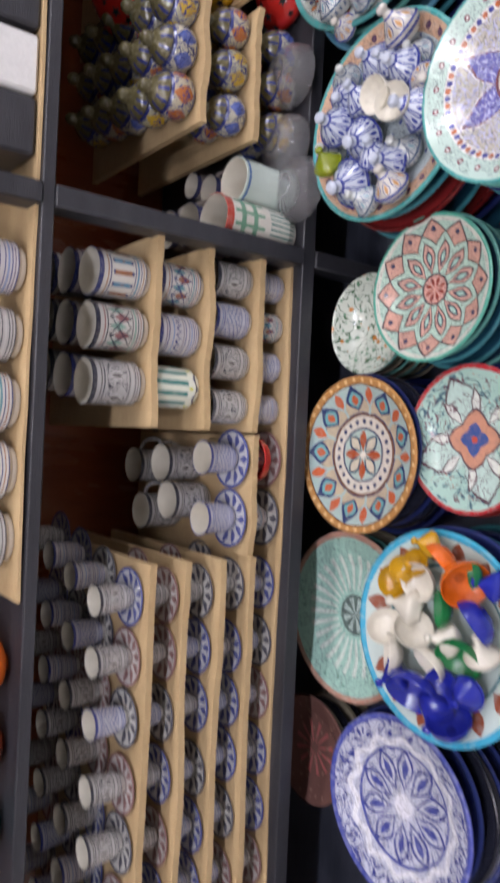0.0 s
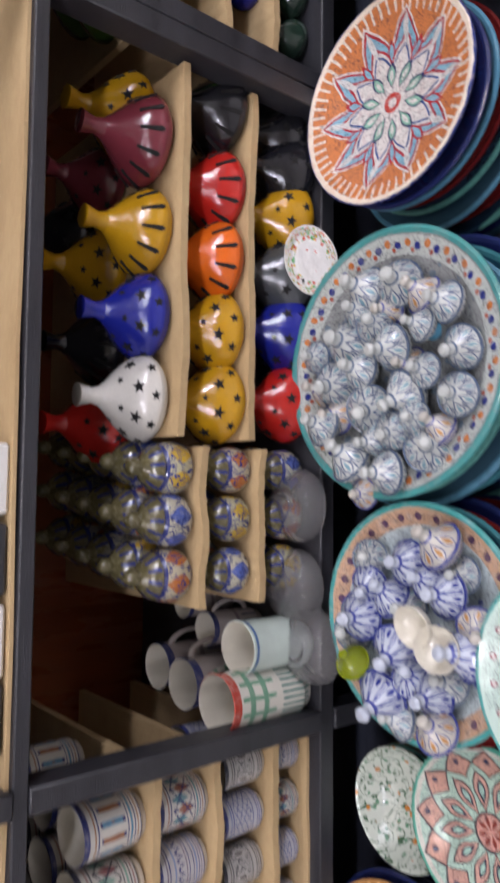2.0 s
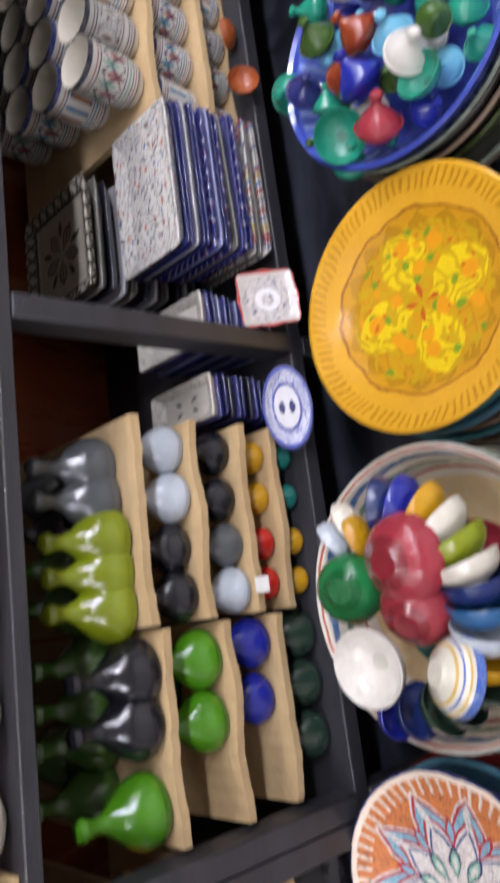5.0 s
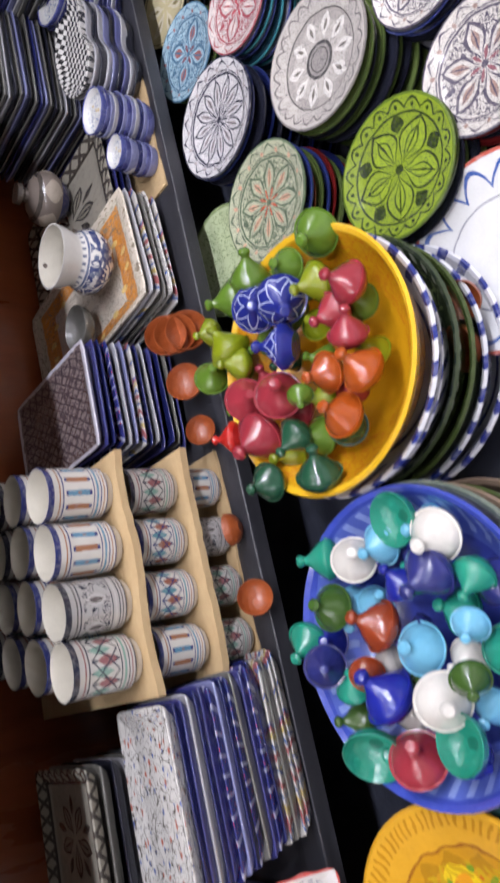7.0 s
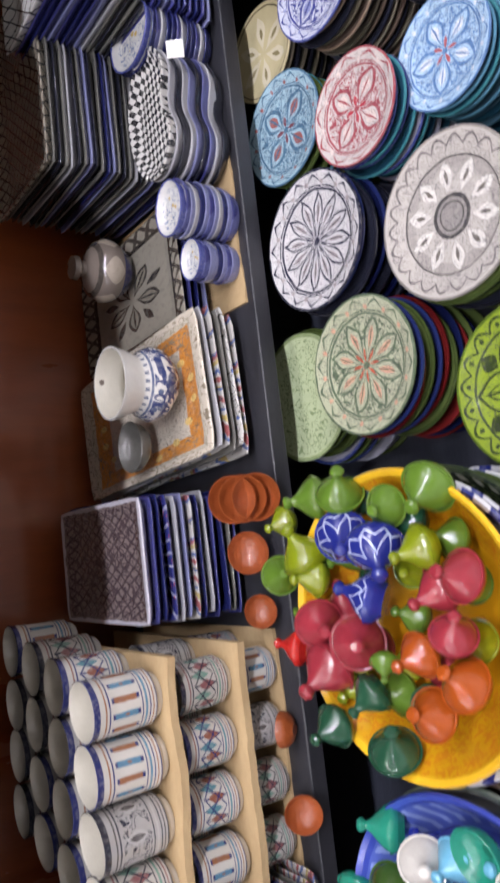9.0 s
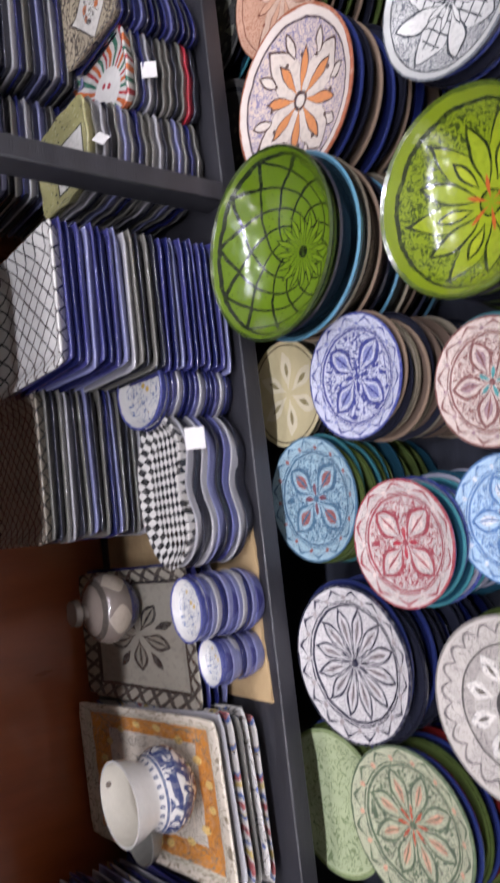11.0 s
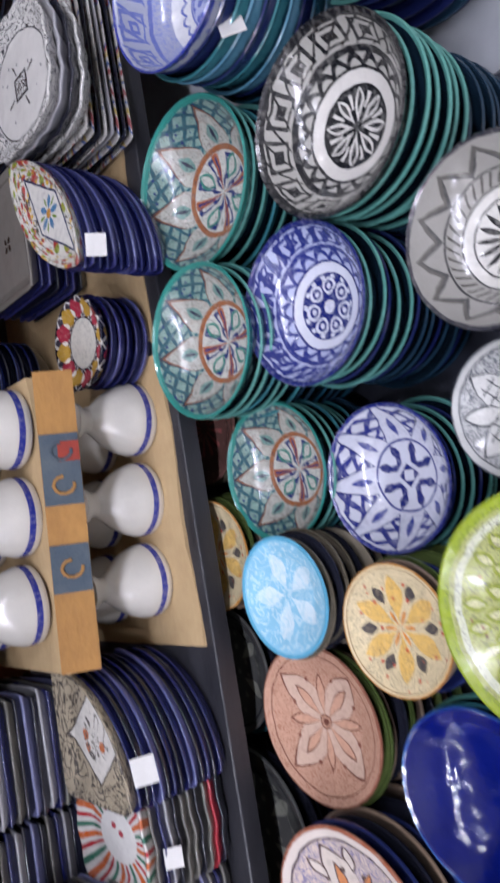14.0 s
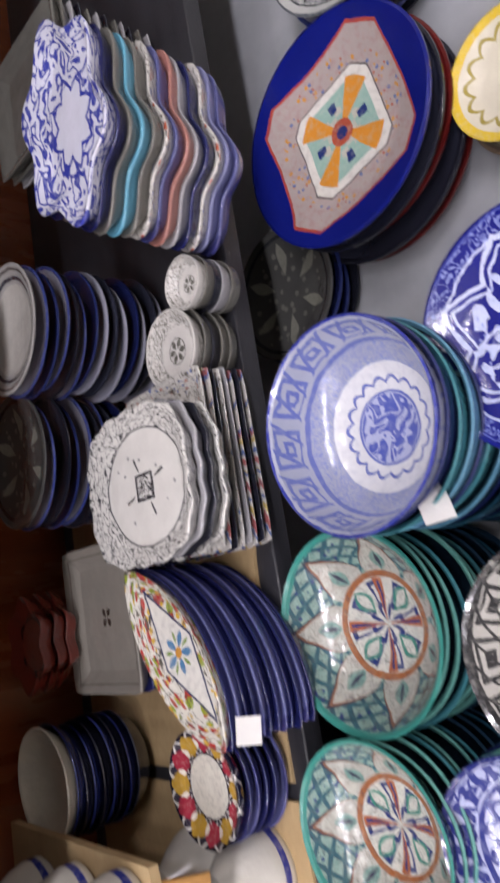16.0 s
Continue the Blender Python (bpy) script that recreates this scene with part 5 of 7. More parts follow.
RED_TILE = glazed("red_edge_tile", "bdb8b4", [("square", "b0423c", 0.88, 1.2), ("net", "6a6a7a", 6, 0.06, 0.1, 0.8), ("ring", "d6d6d8", 0.2, 0.4)])
OVAL_BLUE = glazed("oval_blue_white", "d4d5da", [("net", "4f5ca8", 9, 0.14, 0.6, 2), ("ring", "4a56a4", 0.9, 2), ("ring", "3f4a94", 0.52, 0.6), ("petal", "2b3264", 2, 0.05, 0.35, 0.5, 0)], lace=False)
OVAL_FLOWER = glazed("oval_flower_rim", "d6d4d0", [("blots", "4f9a5c", 5, 0.36, 0.6, 0.95), ("blots", "c04a34", 6, 0.34, 0.6, 0.95), ("blots", "c9a83c", 7, 0.3, 0.6, 0.95), ("blots", "c04a34", 5, 0.25, 0.0, 0.35)], lace=False)
BAND_WHITE = glazed("floral_band", "c9c6c0", [("blots", "a8523c", 5, 0.2, 0, 2), ("blots", "3f5a9c", 6, 0.2, 0, 2), ("net", "55504a", 7, 0.05, 0, 2)])

# small tagines: a dish with a cone lid and a knob
LID = [(0.46, 0.28), (0.455, 0.31), (0.4, 0.41), (0.28, 0.54), (0.15, 0.66), (0.1, 0.74), (0.09, 0.78), (0.135, 0.84), (0.14, 0.9), (0.09, 0.96), (0, 0.97)]
DISH = [(0, 0.0), (0.3, 0.0), (0.32, 0.04), (0.45, 0.14), (0.5, 0.26), (0.5, 0.29), (0.44, 0.28), (0.4, 0.18), (0.2, 0.1), (0, 0.09)]
WARM_LID = glazed("warm_lid", "bdb8ae", [("ring", "3f4890", 0.27, 0.315), ("petal", "4a4f80", 8, 0.31, 0.64, 0.75, 0), ("petal", "c9c1b2", 8, 0.33, 0.6, 0.55, 0), ("petal", "b07f4c", 8, 0.36, 0.56, 0.3, 0), ("ring", "3f4890", 0.66, 0.7), ("ring", "3f4890", 0.12, 0.2)], axis="z")
STRIPY = glazed("striped_small_bowl", "c9c4b4", [("ring", "3a5aa0", 0.55, 0.9), ("ring", "c0a050", 0.42, 0.47), ("ring", "3a5aa0", 0.3, 0.34), ("ring", "c0a050", 0.18, 0.22)], axis="z")
BLUE_LID = glazed("blue_lid", "bcc2ce", [("ring", "2b3688", 0.27, 0.315), ("spoke", "2b3688", 9, 0.33, 0.66, 0.36, 0), ("spoke", "c2c8d2", 9, 0.38, 0.58, 0.12, 0), ("petal", "2b3688", 9, 0.34, 0.5, 0.3, 0.5), ("ring", "2b3688", 0.66, 0.71), ("rope", "2f3a90", 18, 0.0, 0.45, 0.08, 0.24)], axis="z")
PALE_LID = glazed("pale_lid", "b9bcb8", [("ring", "4f5f78", 0.27, 0.315), ("petal", "3f4f74", 8, 0.31, 0.64, 0.8, 0), ("petal", "c6c8c2", 8, 0.33, 0.6, 0.56, 0), ("petal", "6f93a0", 8, 0.36, 0.56, 0.26, 0), ("spoke", "4a5670", 8, 0.34, 0.52, 0.12, 0.5), ("ring", "4f5f78", 0.66, 0.7), ("rope", "5f7088", 20, 0.0, 0.4, 0.12, 0.22)], axis="z", wobble=0.04)
INKBLUE = glazed("ink_white_lid", "222a78", [("zig", "b4bcd8", 6, 0.5, 0.25, 0.02), ("zig", "b4bcd8", 9, 0.36, 0.1, 0.015)], axis="z")


def tagine(x, y, z, S, mat, label, tip=0.0, way=0.0):
    """S: its width; tip: degrees by which it lies over, towards way."""
    if isinstance(mat, str):
        mat, S = COLORS[mat], S * 0.9
    ob = tagged(new("tagine"), label, "tagine", "small tagines")
    child("dish", cached(("tagine", mat.name), lambda: mesh_of("dish", lathe(DISH, 28), mat)), ob)
    lid = child("lid", cached(("lid", mat.name), lambda: mesh_of("lid", lathe(LID[:7], 28), mat)), ob)
    child("knob", cached(("knob", mat.name), lambda: mesh_of("knob", lathe(LID[6:], 16), mat)), lid)
    m = Matrix.Translation((x, y, z)) @ pose(0, 0, 0, 0, 0, way) @ pose(0, 0, 0, 0, tip, 0) @ Matrix.Translation((0, 0, -0.4 * S))
    ob.matrix_basis = m @ Matrix.Diagonal((S, S, S, 1))
    return ob


def heap(cx, cy, z, R, n, size, mats, label, least=0.85):
    """Small tagines strewn over a dish, none nearer than a little under their width."""
    put = []
    for _ in range(n * 40):
        a, r = rng.uniform(0, 2 * math.pi), R * math.sqrt(rng.random())
        p = (cx + r * math.cos(a), cy + r * math.sin(a))
        if len(put) < n and all(math.dist(p, q) > size * least for q in put):
            put.append(p)
            tagine(p[0], p[1], z + rng.uniform(-0.004, 0.006), size * rng.uniform(0.85, 1.1), mats[len(put) % len(mats)], label, rng.uniform(0, 70), rng.uniform(0, 360))


BALL = [(0, 0.0), (0.34, 0.0), (0.38, 0.05), (0.72, 0.2), (0.93, 0.45), (1.0, 0.75), (0.98, 0.78), (0.94, 0.74), (0.85, 0.46), (0.62, 0.25), (0.3, 0.14), (0, 0.12)]


def small_bowl(x, y, z, R, mat, label, tip=0.0, way=0.0):
    if isinstance(mat, str):
        mat = COLORS[mat]
    me = cached(("small_bowl", mat.name), lambda: mesh_of("small_bowl", lathe(BALL, 36), mat))
    m = Matrix.Translation((x, y, z)) @ pose(0, 0, 0, 0, 0, way) @ pose(0, 0, 0, 0, tip, 0) @ Matrix.Translation((0, 0, -0.4 * R))
    return thing("small_bowl", me, m, label, "bowl", "small bowls", R)


PAPER = grained("white_paper", "c9c8c4", "dedcd8", rough=0.8)


def price_tag(x, y, z, w, rx, ry, rz):
    bm = boxed(-w / 2, w / 2, -0.0005, 0.0005, -w * 0.45, w * 0.45)
    ob = tagged(new("price_tag", mesh_of("price_tag", bm, PAPER, False)), "small blank white paper price sticker", "label", "price stickers")
    ob.matrix_basis = pose(x, y, z, rx, ry, rz)


# ---- things on the shelf ----
LZ = SHELF_Z + 0.004
for x0, x1, y0 in ((-1.2, 0.18, 0.91), (2.31, 2.68, 0.93), (3.2, 3.47, 0.905), (4.37, 4.78, 0.905), (4.8, 5.32, 0.915)):
    sheet(x0, x1, LZ, y0, 1.38)

# tea cups on saucers, in layers
SAUCERS = [glazed("saucer_" + n, b, [("ring", c, 0.9, 1.1), ("petal", c, 10, 0.35, 0.9, 0.6, 0), ("ring", c, 0.3, 0.34)]) for n, b, c in (("blue", "c2c2c6", "4a5290"), ("rose", "c4bcb6", "8a6664"), ("grey", "c6c3bc", "50505c"))]
LAYERS = (LZ, 0.65, 0.718, 0.789, 0.858)
for k, z in enumerate(LAYERS):
    if k:
        sheet(-1.2, -0.362, z)
    for c in range(8):
        for row in range(4 if k == 4 else 2):
            x, y = -0.425 - 0.106 * c + rng.uniform(-0.006, 0.006) + 0.02 * row, 0.965 + 0.1 * row
            mat = rng.randrange(3)
            thing("saucer", dish_mesh("flat", SAUCERS[mat]), pose(x, y, z, 0, 0, rng.uniform(0, 360)), "painted saucer under a tea cup", "saucer", "saucers", 0.05)
            cup(x, y, z + 0.004, 0.058 if k < 4 else 0.066, CUPS[rng.choice((0, 1, 1, 4))], "small painted ceramic tea cup on a saucer", "tea_cup", TEACUP, 0.95)

# a smaller set beside them
sheet(-0.36, -0.14, 0.655)
for x, z, mat in ((-0.185, 0.655, 0), (-0.296, 0.655, 0), (-0.185, LZ, 1), (-0.296, LZ, 2)):
    thing("saucer", dish_mesh("flat", SAUCERS[mat]), pose(x, 0.965, z), "painted saucer with rays under a cup", "saucer", "saucers", 0.055)
    cup(x, 0.965, z + 0.004, 0.068, CUPS[4 if z > 0.6 else 3], "blue rayed ceramic cup on a saucer", "tea_cup", TEACUP, 1.1)
small_bowl(-0.185, 0.945, LZ + 0.035, 0.045, "red", "small red painted bowl on cardboard")
for x, y in ((-0.2, 1.09), (-0.27, 1.06), (-0.3, 1.16), (-0.21, 1.2)):
    handled(x, y, 0.655, 0.085, CUPS[1], "grey painted creamer cup with handle", rng.uniform(0, 360))

# painted beakers, four layers
for z in (0.657, 0.767, 0.872):
    sheet(-0.135, 0.182, z)
for k, z in enumerate((LZ, 0.657, 0.767, 0.872)):
    for c, x in enumerate((0.112, 0.026, -0.064) if k > 1 else (0.14, 0.066, -0.01, -0.09)):
        for row in range(3 if k == 3 else 2):
            mat = STRIPE_CUP if (k, c, row) == (2, 2, 0) else CUPS[(c * 2 + k + row * 3 + (k * c) % 3) % 6]
            cup(x + 0.012 * row, 0.95 + 0.088 * row, z, (0.072, 0.084, 0.09, 0.098)[k], mat,
                "white beaker with green stripes and yellow dots" if mat is STRIPE_CUP else "hand painted ceramic beaker on cardboard", "beaker", wide=(0.98, 0.92, 0.98, 0.93)[k])

# mugs and glass bowls after the first post
handled(0.318, 0.935, LZ, 0.125, PALE_MUG, "pale green mug with handle on the shelf", 100, 0.78)
handled(0.24, 0.935, LZ, 0.165, CHECK_CUP, "tall checked mug with red rim and handle", 60, 0.64)
for x, y, h in ((0.25, 1.03, 0.16), (0.26, 1.12, 0.15), (0.33, 1.04, 0.11), (0.36, 1.12, 0.1)):
    handled(x, y, LZ, h, DARK_MUG, "grey glazed mug with handle in shade", rng.uniform(-15, 35), 0.6)
GLASSY = bpy.data.materials.new("clear_ribbed_glass")
GLASSY.use_nodes = True
g = GLASSY.node_tree.nodes["Principled BSDF"]
g.inputs["Base Color"].default_value, g.inputs["Roughness"].default_value = rgb("f2f0f2"), 0.06
g.inputs["Transmission Weight"].default_value = 0.94
for x, y in ((0.535, 0.92), (0.405, 0.925), (0.315, 0.885)):
    me = cached("glass_bowl", lambda: mesh_of("glass_bowl", lathe(BALL, 96, lambda a, r, z: (r * (1 + 0.02 * math.cos(24 * a) * min(1, r * 2)), z)), GLASSY))
    thing("glass_bowl", me, pose(x, y, LZ + 0.055, 180), "upturned ribbed clear glass bowl on the shelf edge", "bowl", "glass bowls", 0.06)

# lidded jars, three layers
for z in (0.69, 0.80):
    sheet(0.388, 0.622, z)
for k, z in enumerate((LZ, 0.69, 0.80)):
    for c, x in enumerate((0.59, 0.515, 0.435)):
        for row in range(5 if k == 2 else 2):
            jar(x + 0.01 * row, 0.95 + 0.075 * row, z, 0.092 if k < 2 else 0.1, JARS[(c + k + row) % 3])

# tagine lanterns, three layers
for z in (0.714, 0.84):
    sheet(0.635, 1.182, z)
for z, y, x, color, cut, h in ((0.84, 0.985, 1.085, "mauve", "slit", 0.122), (0.84, 0.985, 0.943, "yellow", "slit", 0.116), (0.84, 0.985, 0.815, "cobalt", "star", 0.116), (0.84, 0.985, 0.693, "white", "star", 0.116),
                               (0.84, 1.04, 1.145, "yellow", "star", 0.122), (0.84, 1.12, 1.06, "mauve", "star", 0.116), (0.84, 1.11, 0.915, "yellow", "star", 0.122), (0.84, 1.22, 1.0, "black", "star", 0.116), (0.84, 1.11, 0.79, "black", "slit", 0.116), (0.84, 1.1, 0.66, "red", "star", 0.122),
                               (0.714, 0.97, 1.16, "black", "slit", 0.116), (0.714, 0.97, 1.035, "red", "slit", 0.116), (0.714, 0.97, 0.922, "orange", "slit", 0.116), (0.714, 0.97, 0.806, "yellow", "star", 0.116), (0.714, 0.97, 0.694, "yellow", "star", 0.116),
                               (LZ, 0.955, 1.095, "black", "star", 0.115), (LZ, 0.955, 1.015, "yellow", "star", 0.115), (LZ, 0.955, 0.915, "grey", "star", 0.12), (LZ, 0.955, 0.822, "cobalt", "star", 0.115), (LZ, 0.955, 0.703, "red", "star", 0.115), (LZ, 0.97, 1.155, "black", "star", 0.11)):
    lantern(x, y, z, h, color, cut)
thing("oval_plate", shaped("round", OVAL_FLOWER, 1.0), pose(0.93, 0.88, 0.605, 42, -24, 0), "small oval plate with flowered rim leaning on the shelf", "plate", scale=(0.056, 0.042, 0.012))

# small vases on cardboard, two blocks
for z in (0.668, 0.765, 0.872):
    sheet(1.262, 1.515, z)
for z in (0.632, 0.70, 0.79, 0.888):
    sheet(1.52, 1.795, z)
for z, h, row in ((0.872, 0.11, (("green", 1.305, 0.955), ("moss", 1.315, 1.06), ("moss", 1.385, 1.05), ("moss", 1.43, 1.045), ("moss", 1.482, 1.04), ("black", 1.465, 0.95), ("black", 1.405, 0.955), ("moss", 1.36, 1.14))), (0.765, 0.1, (("green", 1.468, 0.955), ("green", 1.388, 0.955), ("moss", 1.43, 1.05))),
                  (0.668, 0.09, (("cobalt", 1.478, 0.955), ("cobalt", 1.4, 0.96), ("cobalt", 1.44, 1.05))), (LZ, 0.085, (("darkgreen", 1.48, 0.945), ("darkgreen", 1.41, 0.945), ("darkgreen", 1.335, 0.945)))):
    for color, x, y in row:
        vase(x, y, z, h, color)
for z, h, row in ((0.888, 0.11, (("grey", 1.69, 0.98), ("lime", 1.635, 0.965), ("lime", 1.592, 0.965), ("lime", 1.548, 0.965), ("moss", 1.56, 1.05), ("moss", 1.61, 1.05), ("black", 1.66, 1.06), ("grey", 1.735, 0.985), ("grey", 1.72, 1.1))), (0.79, 0.088, (("pale", 1.76, 0.955), ("pale", 1.69, 0.95), ("black", 1.62, 0.96), ("black", 1.555, 0.955))),
                  (0.70, 0.082, (("black", 1.76, 0.955), ("black", 1.69, 0.955), ("grey", 1.62, 0.95), ("pale", 1.555, 0.945))), (0.632, 0.062, (("yellow", 1.755, 0.945), ("yellow", 1.69, 0.945), ("red", 1.62, 0.945), ("red", 1.56, 0.945))),
                  (LZ, 0.05, (("teal", 1.755, 0.93), ("teal", 1.69, 0.93), ("yellow", 1.62, 0.93), ("yellow", 1.56, 0.93)))):
    for color, x, y in row:
        vase(x, y, z, h, color)

# piles of square plates round the third post
pile("square", 1.842, 0.985, 0.735, (0.034, 0.075), WHITE_PLATE, "white square plate with dark script on a pile", [E_BLUE, E_NAVY, E_DARK], 0.012)
pile("square", 1.965, 0.99, 0.742, (0.04, 0.085), WHITE_PLATE, "white square plate with dark script on a pile", [E_BLUE, E_NAVY, E_LILAC], 0.012)
thing("square_plate", shaped("tray", RED_TILE, 1.0), pose(1.996, 0.872, 0.628, 52, 0, 4), "small red edged plate leaning on a pile", "plate", scale=(0.05, 0.05, 0.01))
thing("oval_plate", shaped("round", E_BLUE, 1.0), pose(1.818, 0.878, 0.61, 48, -14, -12), "plain blue oval plate under a painted one", "plate", scale=(0.064, 0.038, 0.012))
thing("oval_plate", shaped("round", OVAL_BLUE, 1.0), pose(1.82, 0.872, 0.618, 48, -14, -12), "blue and white oval plate leaning at the shelf edge", "plate", scale=(0.064, 0.038, 0.012))
pile("square", 2.178, 0.945, 0.795, (0.126, 0.072), BAND_WHITE, "white floral square plate on a tall pile", [E_NAVY, E_BLUE, E_WHITE, E_NAVY, E_BLUE, E_DASH, E_LILAC, E_NAVY, E_DASH, E_GREY, E_BLUE, E_DASH, E_NAVY, E_FLORA, E_GREY, E_FLORA, E_FLORA], 0.0115, lean=0.035, jog=0.004)
pile("square", 2.14, 1.13, 0.85, (0.1, 0.1), FLORAL_BOX, "grey floral square plate on a pile in shade", [E_GREY, E_DARK, E_WHITE], 0.02)

# wide beakers, three layers
for z in (0.668, 0.784):
    sheet(2.312, 2.675, z)
for k, z in enumerate((LZ, 0.668, 0.784)):
    for c, x in enumerate((2.622, 2.538, 2.455, 2.37)):
        for row in range(4 if k == 2 else 2):
            cup(x + 0.02 * row, 0.957 + 0.095 * row, z, (0.078, 0.092, 0.108)[k], CUPS[(3, 2, 5, 1, 3, 2, 5)[(c * 3 + k * 2 + row) % 7]], "wide hand painted beaker with bright patterns", "beaker", wide=(1.05, 0.98, 0.9)[k])
for x, y, z, r, tip in ((2.884, 0.922, 0.635, 0.037, -50), (2.801, 0.925, 0.612, 0.033, -40), (2.711, 0.92, 0.605, 0.026, -40), (2.536, 0.9, 0.597, 0.027, 60), (2.421, 0.885, 0.597, 0.028, -50)):
    small_bowl(x, y, z, r, TERRA, "small terracotta bowl on the shelf edge", tip, 90)
for k in range(2):
    small_bowl(2.884, 0.912 - 0.016 * k, 0.622 - 0.014 * k, 0.037, TERRA, "small terracotta bowl in a nested row", -50, 90)

# brown lace dishes, square orange plates with a jug, sugar bowl on a box of plates
pile("square", 2.808, 1.142, 0.764, (0.098, 0.162), BROWN_LACE, "brown lace rectangular dish with blue edge on a pile", [E_BLUE, E_NAVY, E_DASH, E_WHITE, E_LILAC, E_FLORA, E_NAVY, E_WHITE, E_BLUE, E_NAVY, E_GREY, E_BLUE, E_GREEN, E_NAVY], 0.0135, jog=0.004)
pile("square", 3.062, 1.15, 0.668, (0.118, 0.235), ORANGE_SQ, "square plate with orange border on a pile", [E_WHITE, E_FLORA, E_GREY, BAND_WHITE, E_FLORA, E_WHITE, E_DARK], 0.0125, deep=0.025, turn=4, jog=0.005)
SUGAR_M = glazed("brown_sugar_bowl", "7a6f66", [("petal", "a89c8c", 5, 0.2, 0.6, 0.7, 0), ("ring", "33345c", 0.0, 0.2), ("ring", "4a443e", 0.6, 0.66)], axis="z")
JUG = glazed("grey_leaf_jug", "cfccc6", [("blots", "55607c", 5, 0.42, 0.03, 0.52), ("net", "2f3a68", 5, 0.16, 0.03, 0.52), ("ring", "55607c", 0.53, 0.56), ("rope", "6a6f80", 22, 0.0, 0.4, 0.58, 0.64)], axis="z")
POT = [(0, 0.0), (0.3, 0.0), (0.36, 0.05), (0.5, 0.22), (0.52, 0.38), (0.46, 0.52), (0.4, 0.6), (0.4, 0.66), (0.47, 0.84), (0.5, 1.0), (0.475, 1.0), (0.44, 0.84), (0.37, 0.66), (0.38, 0.58), (0.44, 0.5), (0.48, 0.36), (0.3, 0.1), (0, 0.08)]
jug = tagged(new("jug"), "round white jug with grey leaf pattern on square plates", "jug")
child("body", vessel("body", POT, JUG), jug)
child("handle", mesh_of("handle", tube([(0.44 + 0.3 * math.sin(a), 0, 0.58 + 0.32 * math.cos(a)) for a in [math.pi * k / 12 for k in range(13)]], 0.04, 8), SUGAR_M), jug)
jug.matrix_basis = pose(3.09, 1.03, 0.664, 0, 0, 75) @ Matrix.Diagonal((0.118, 0.118, 0.108, 1))
small_bowl(3.0, 1.12, 0.685, 0.045, E_GREY, "small grey bowl on square plates in shade")
pile("square", 3.292, 1.19, 0.645, (0.112, 0.2), FLORAL_BOX, "grey floral rectangular dish on a pile", [E_BLUE, E_NAVY, E_LILAC], 0.013, turn=2)
SUGAR = [(0, 0.0), (0.35, 0.0), (0.4, 0.06), (0.55, 0.3), (0.56, 0.45), (0.48, 0.6), (0.36, 0.68), (0.3, 0.72), (0.14, 0.76), (0.13, 0.82), (0.22, 0.9), (0.2, 0.99), (0, 1.02)]
sugar = tagged(new("sugar_bowl", mesh_of("sugar_bowl", lathe(SUGAR[:7], 36), SUGAR_M)), "brown lidded sugar bowl with round knob", "bowl")
sugar.matrix_basis = pose(3.345, 1.19, 0.645) @ Matrix.Diagonal((0.105, 0.105, 0.105, 1))
child("knob", mesh_of("knob", lathe(SUGAR[8:], 24), SUGAR_M), child("lid", mesh_of("lid", lathe(SUGAR[6:9], 36), SUGAR_M), sugar))
pile("round", 3.352, 0.925, 0.695, (0.046, 0.04), FLOWER_OVAL, "small white flowered dish on a blue pile", [E_BLUE, E_LILAC, E_WHITE, E_NAVY, E_LILAC], 0.0085)
pile("round", 3.272, 0.93, 0.662, (0.034, 0.03), FLOWER_OVAL, "small white flowered dish on a blue pile", [E_BLUE, E_LILAC, E_WHITE, E_NAVY, E_LILAC], 0.0085)
pile("bean", 3.52, 0.945, 0.70, (0.095, 0.112), CHECKER, "black and white checkered bean dish on a pile", [E_WHITE, E_DARK, E_WHITE, E_LILAC, E_DARK, E_BLUE], 0.0125, turn=92, deep=0.022)
pile("round", 3.668, 0.968, 0.712, (0.056, 0.066), FLOWER_OVAL, "small oval flowered dish on a navy pile", [E_NAVY, E_BLUE, E_WHITE, E_NAVY], 0.0095)
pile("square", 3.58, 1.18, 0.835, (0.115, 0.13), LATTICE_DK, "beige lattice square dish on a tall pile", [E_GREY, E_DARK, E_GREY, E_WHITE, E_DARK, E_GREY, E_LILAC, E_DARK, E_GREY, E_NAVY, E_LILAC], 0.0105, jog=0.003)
pile("square", 3.785, 1.008, 0.862, (0.098, 0.122), LATTICE, "white lattice square dish on a tall pile", [E_BLUE, E_NAVY, E_BLUE, E_LILAC, E_BLUE, E_NAVY, E_BLUE, E_LILAC, E_WHITE, E_GREY, E_DARK, E_GREY, E_DARK, E_BLUE, E_NAVY, E_LILAC, E_BLUE, E_NAVY, E_BLUE], 0.0115, jog=0.003)
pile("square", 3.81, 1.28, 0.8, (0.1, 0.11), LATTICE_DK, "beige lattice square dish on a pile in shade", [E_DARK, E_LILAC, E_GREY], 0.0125)

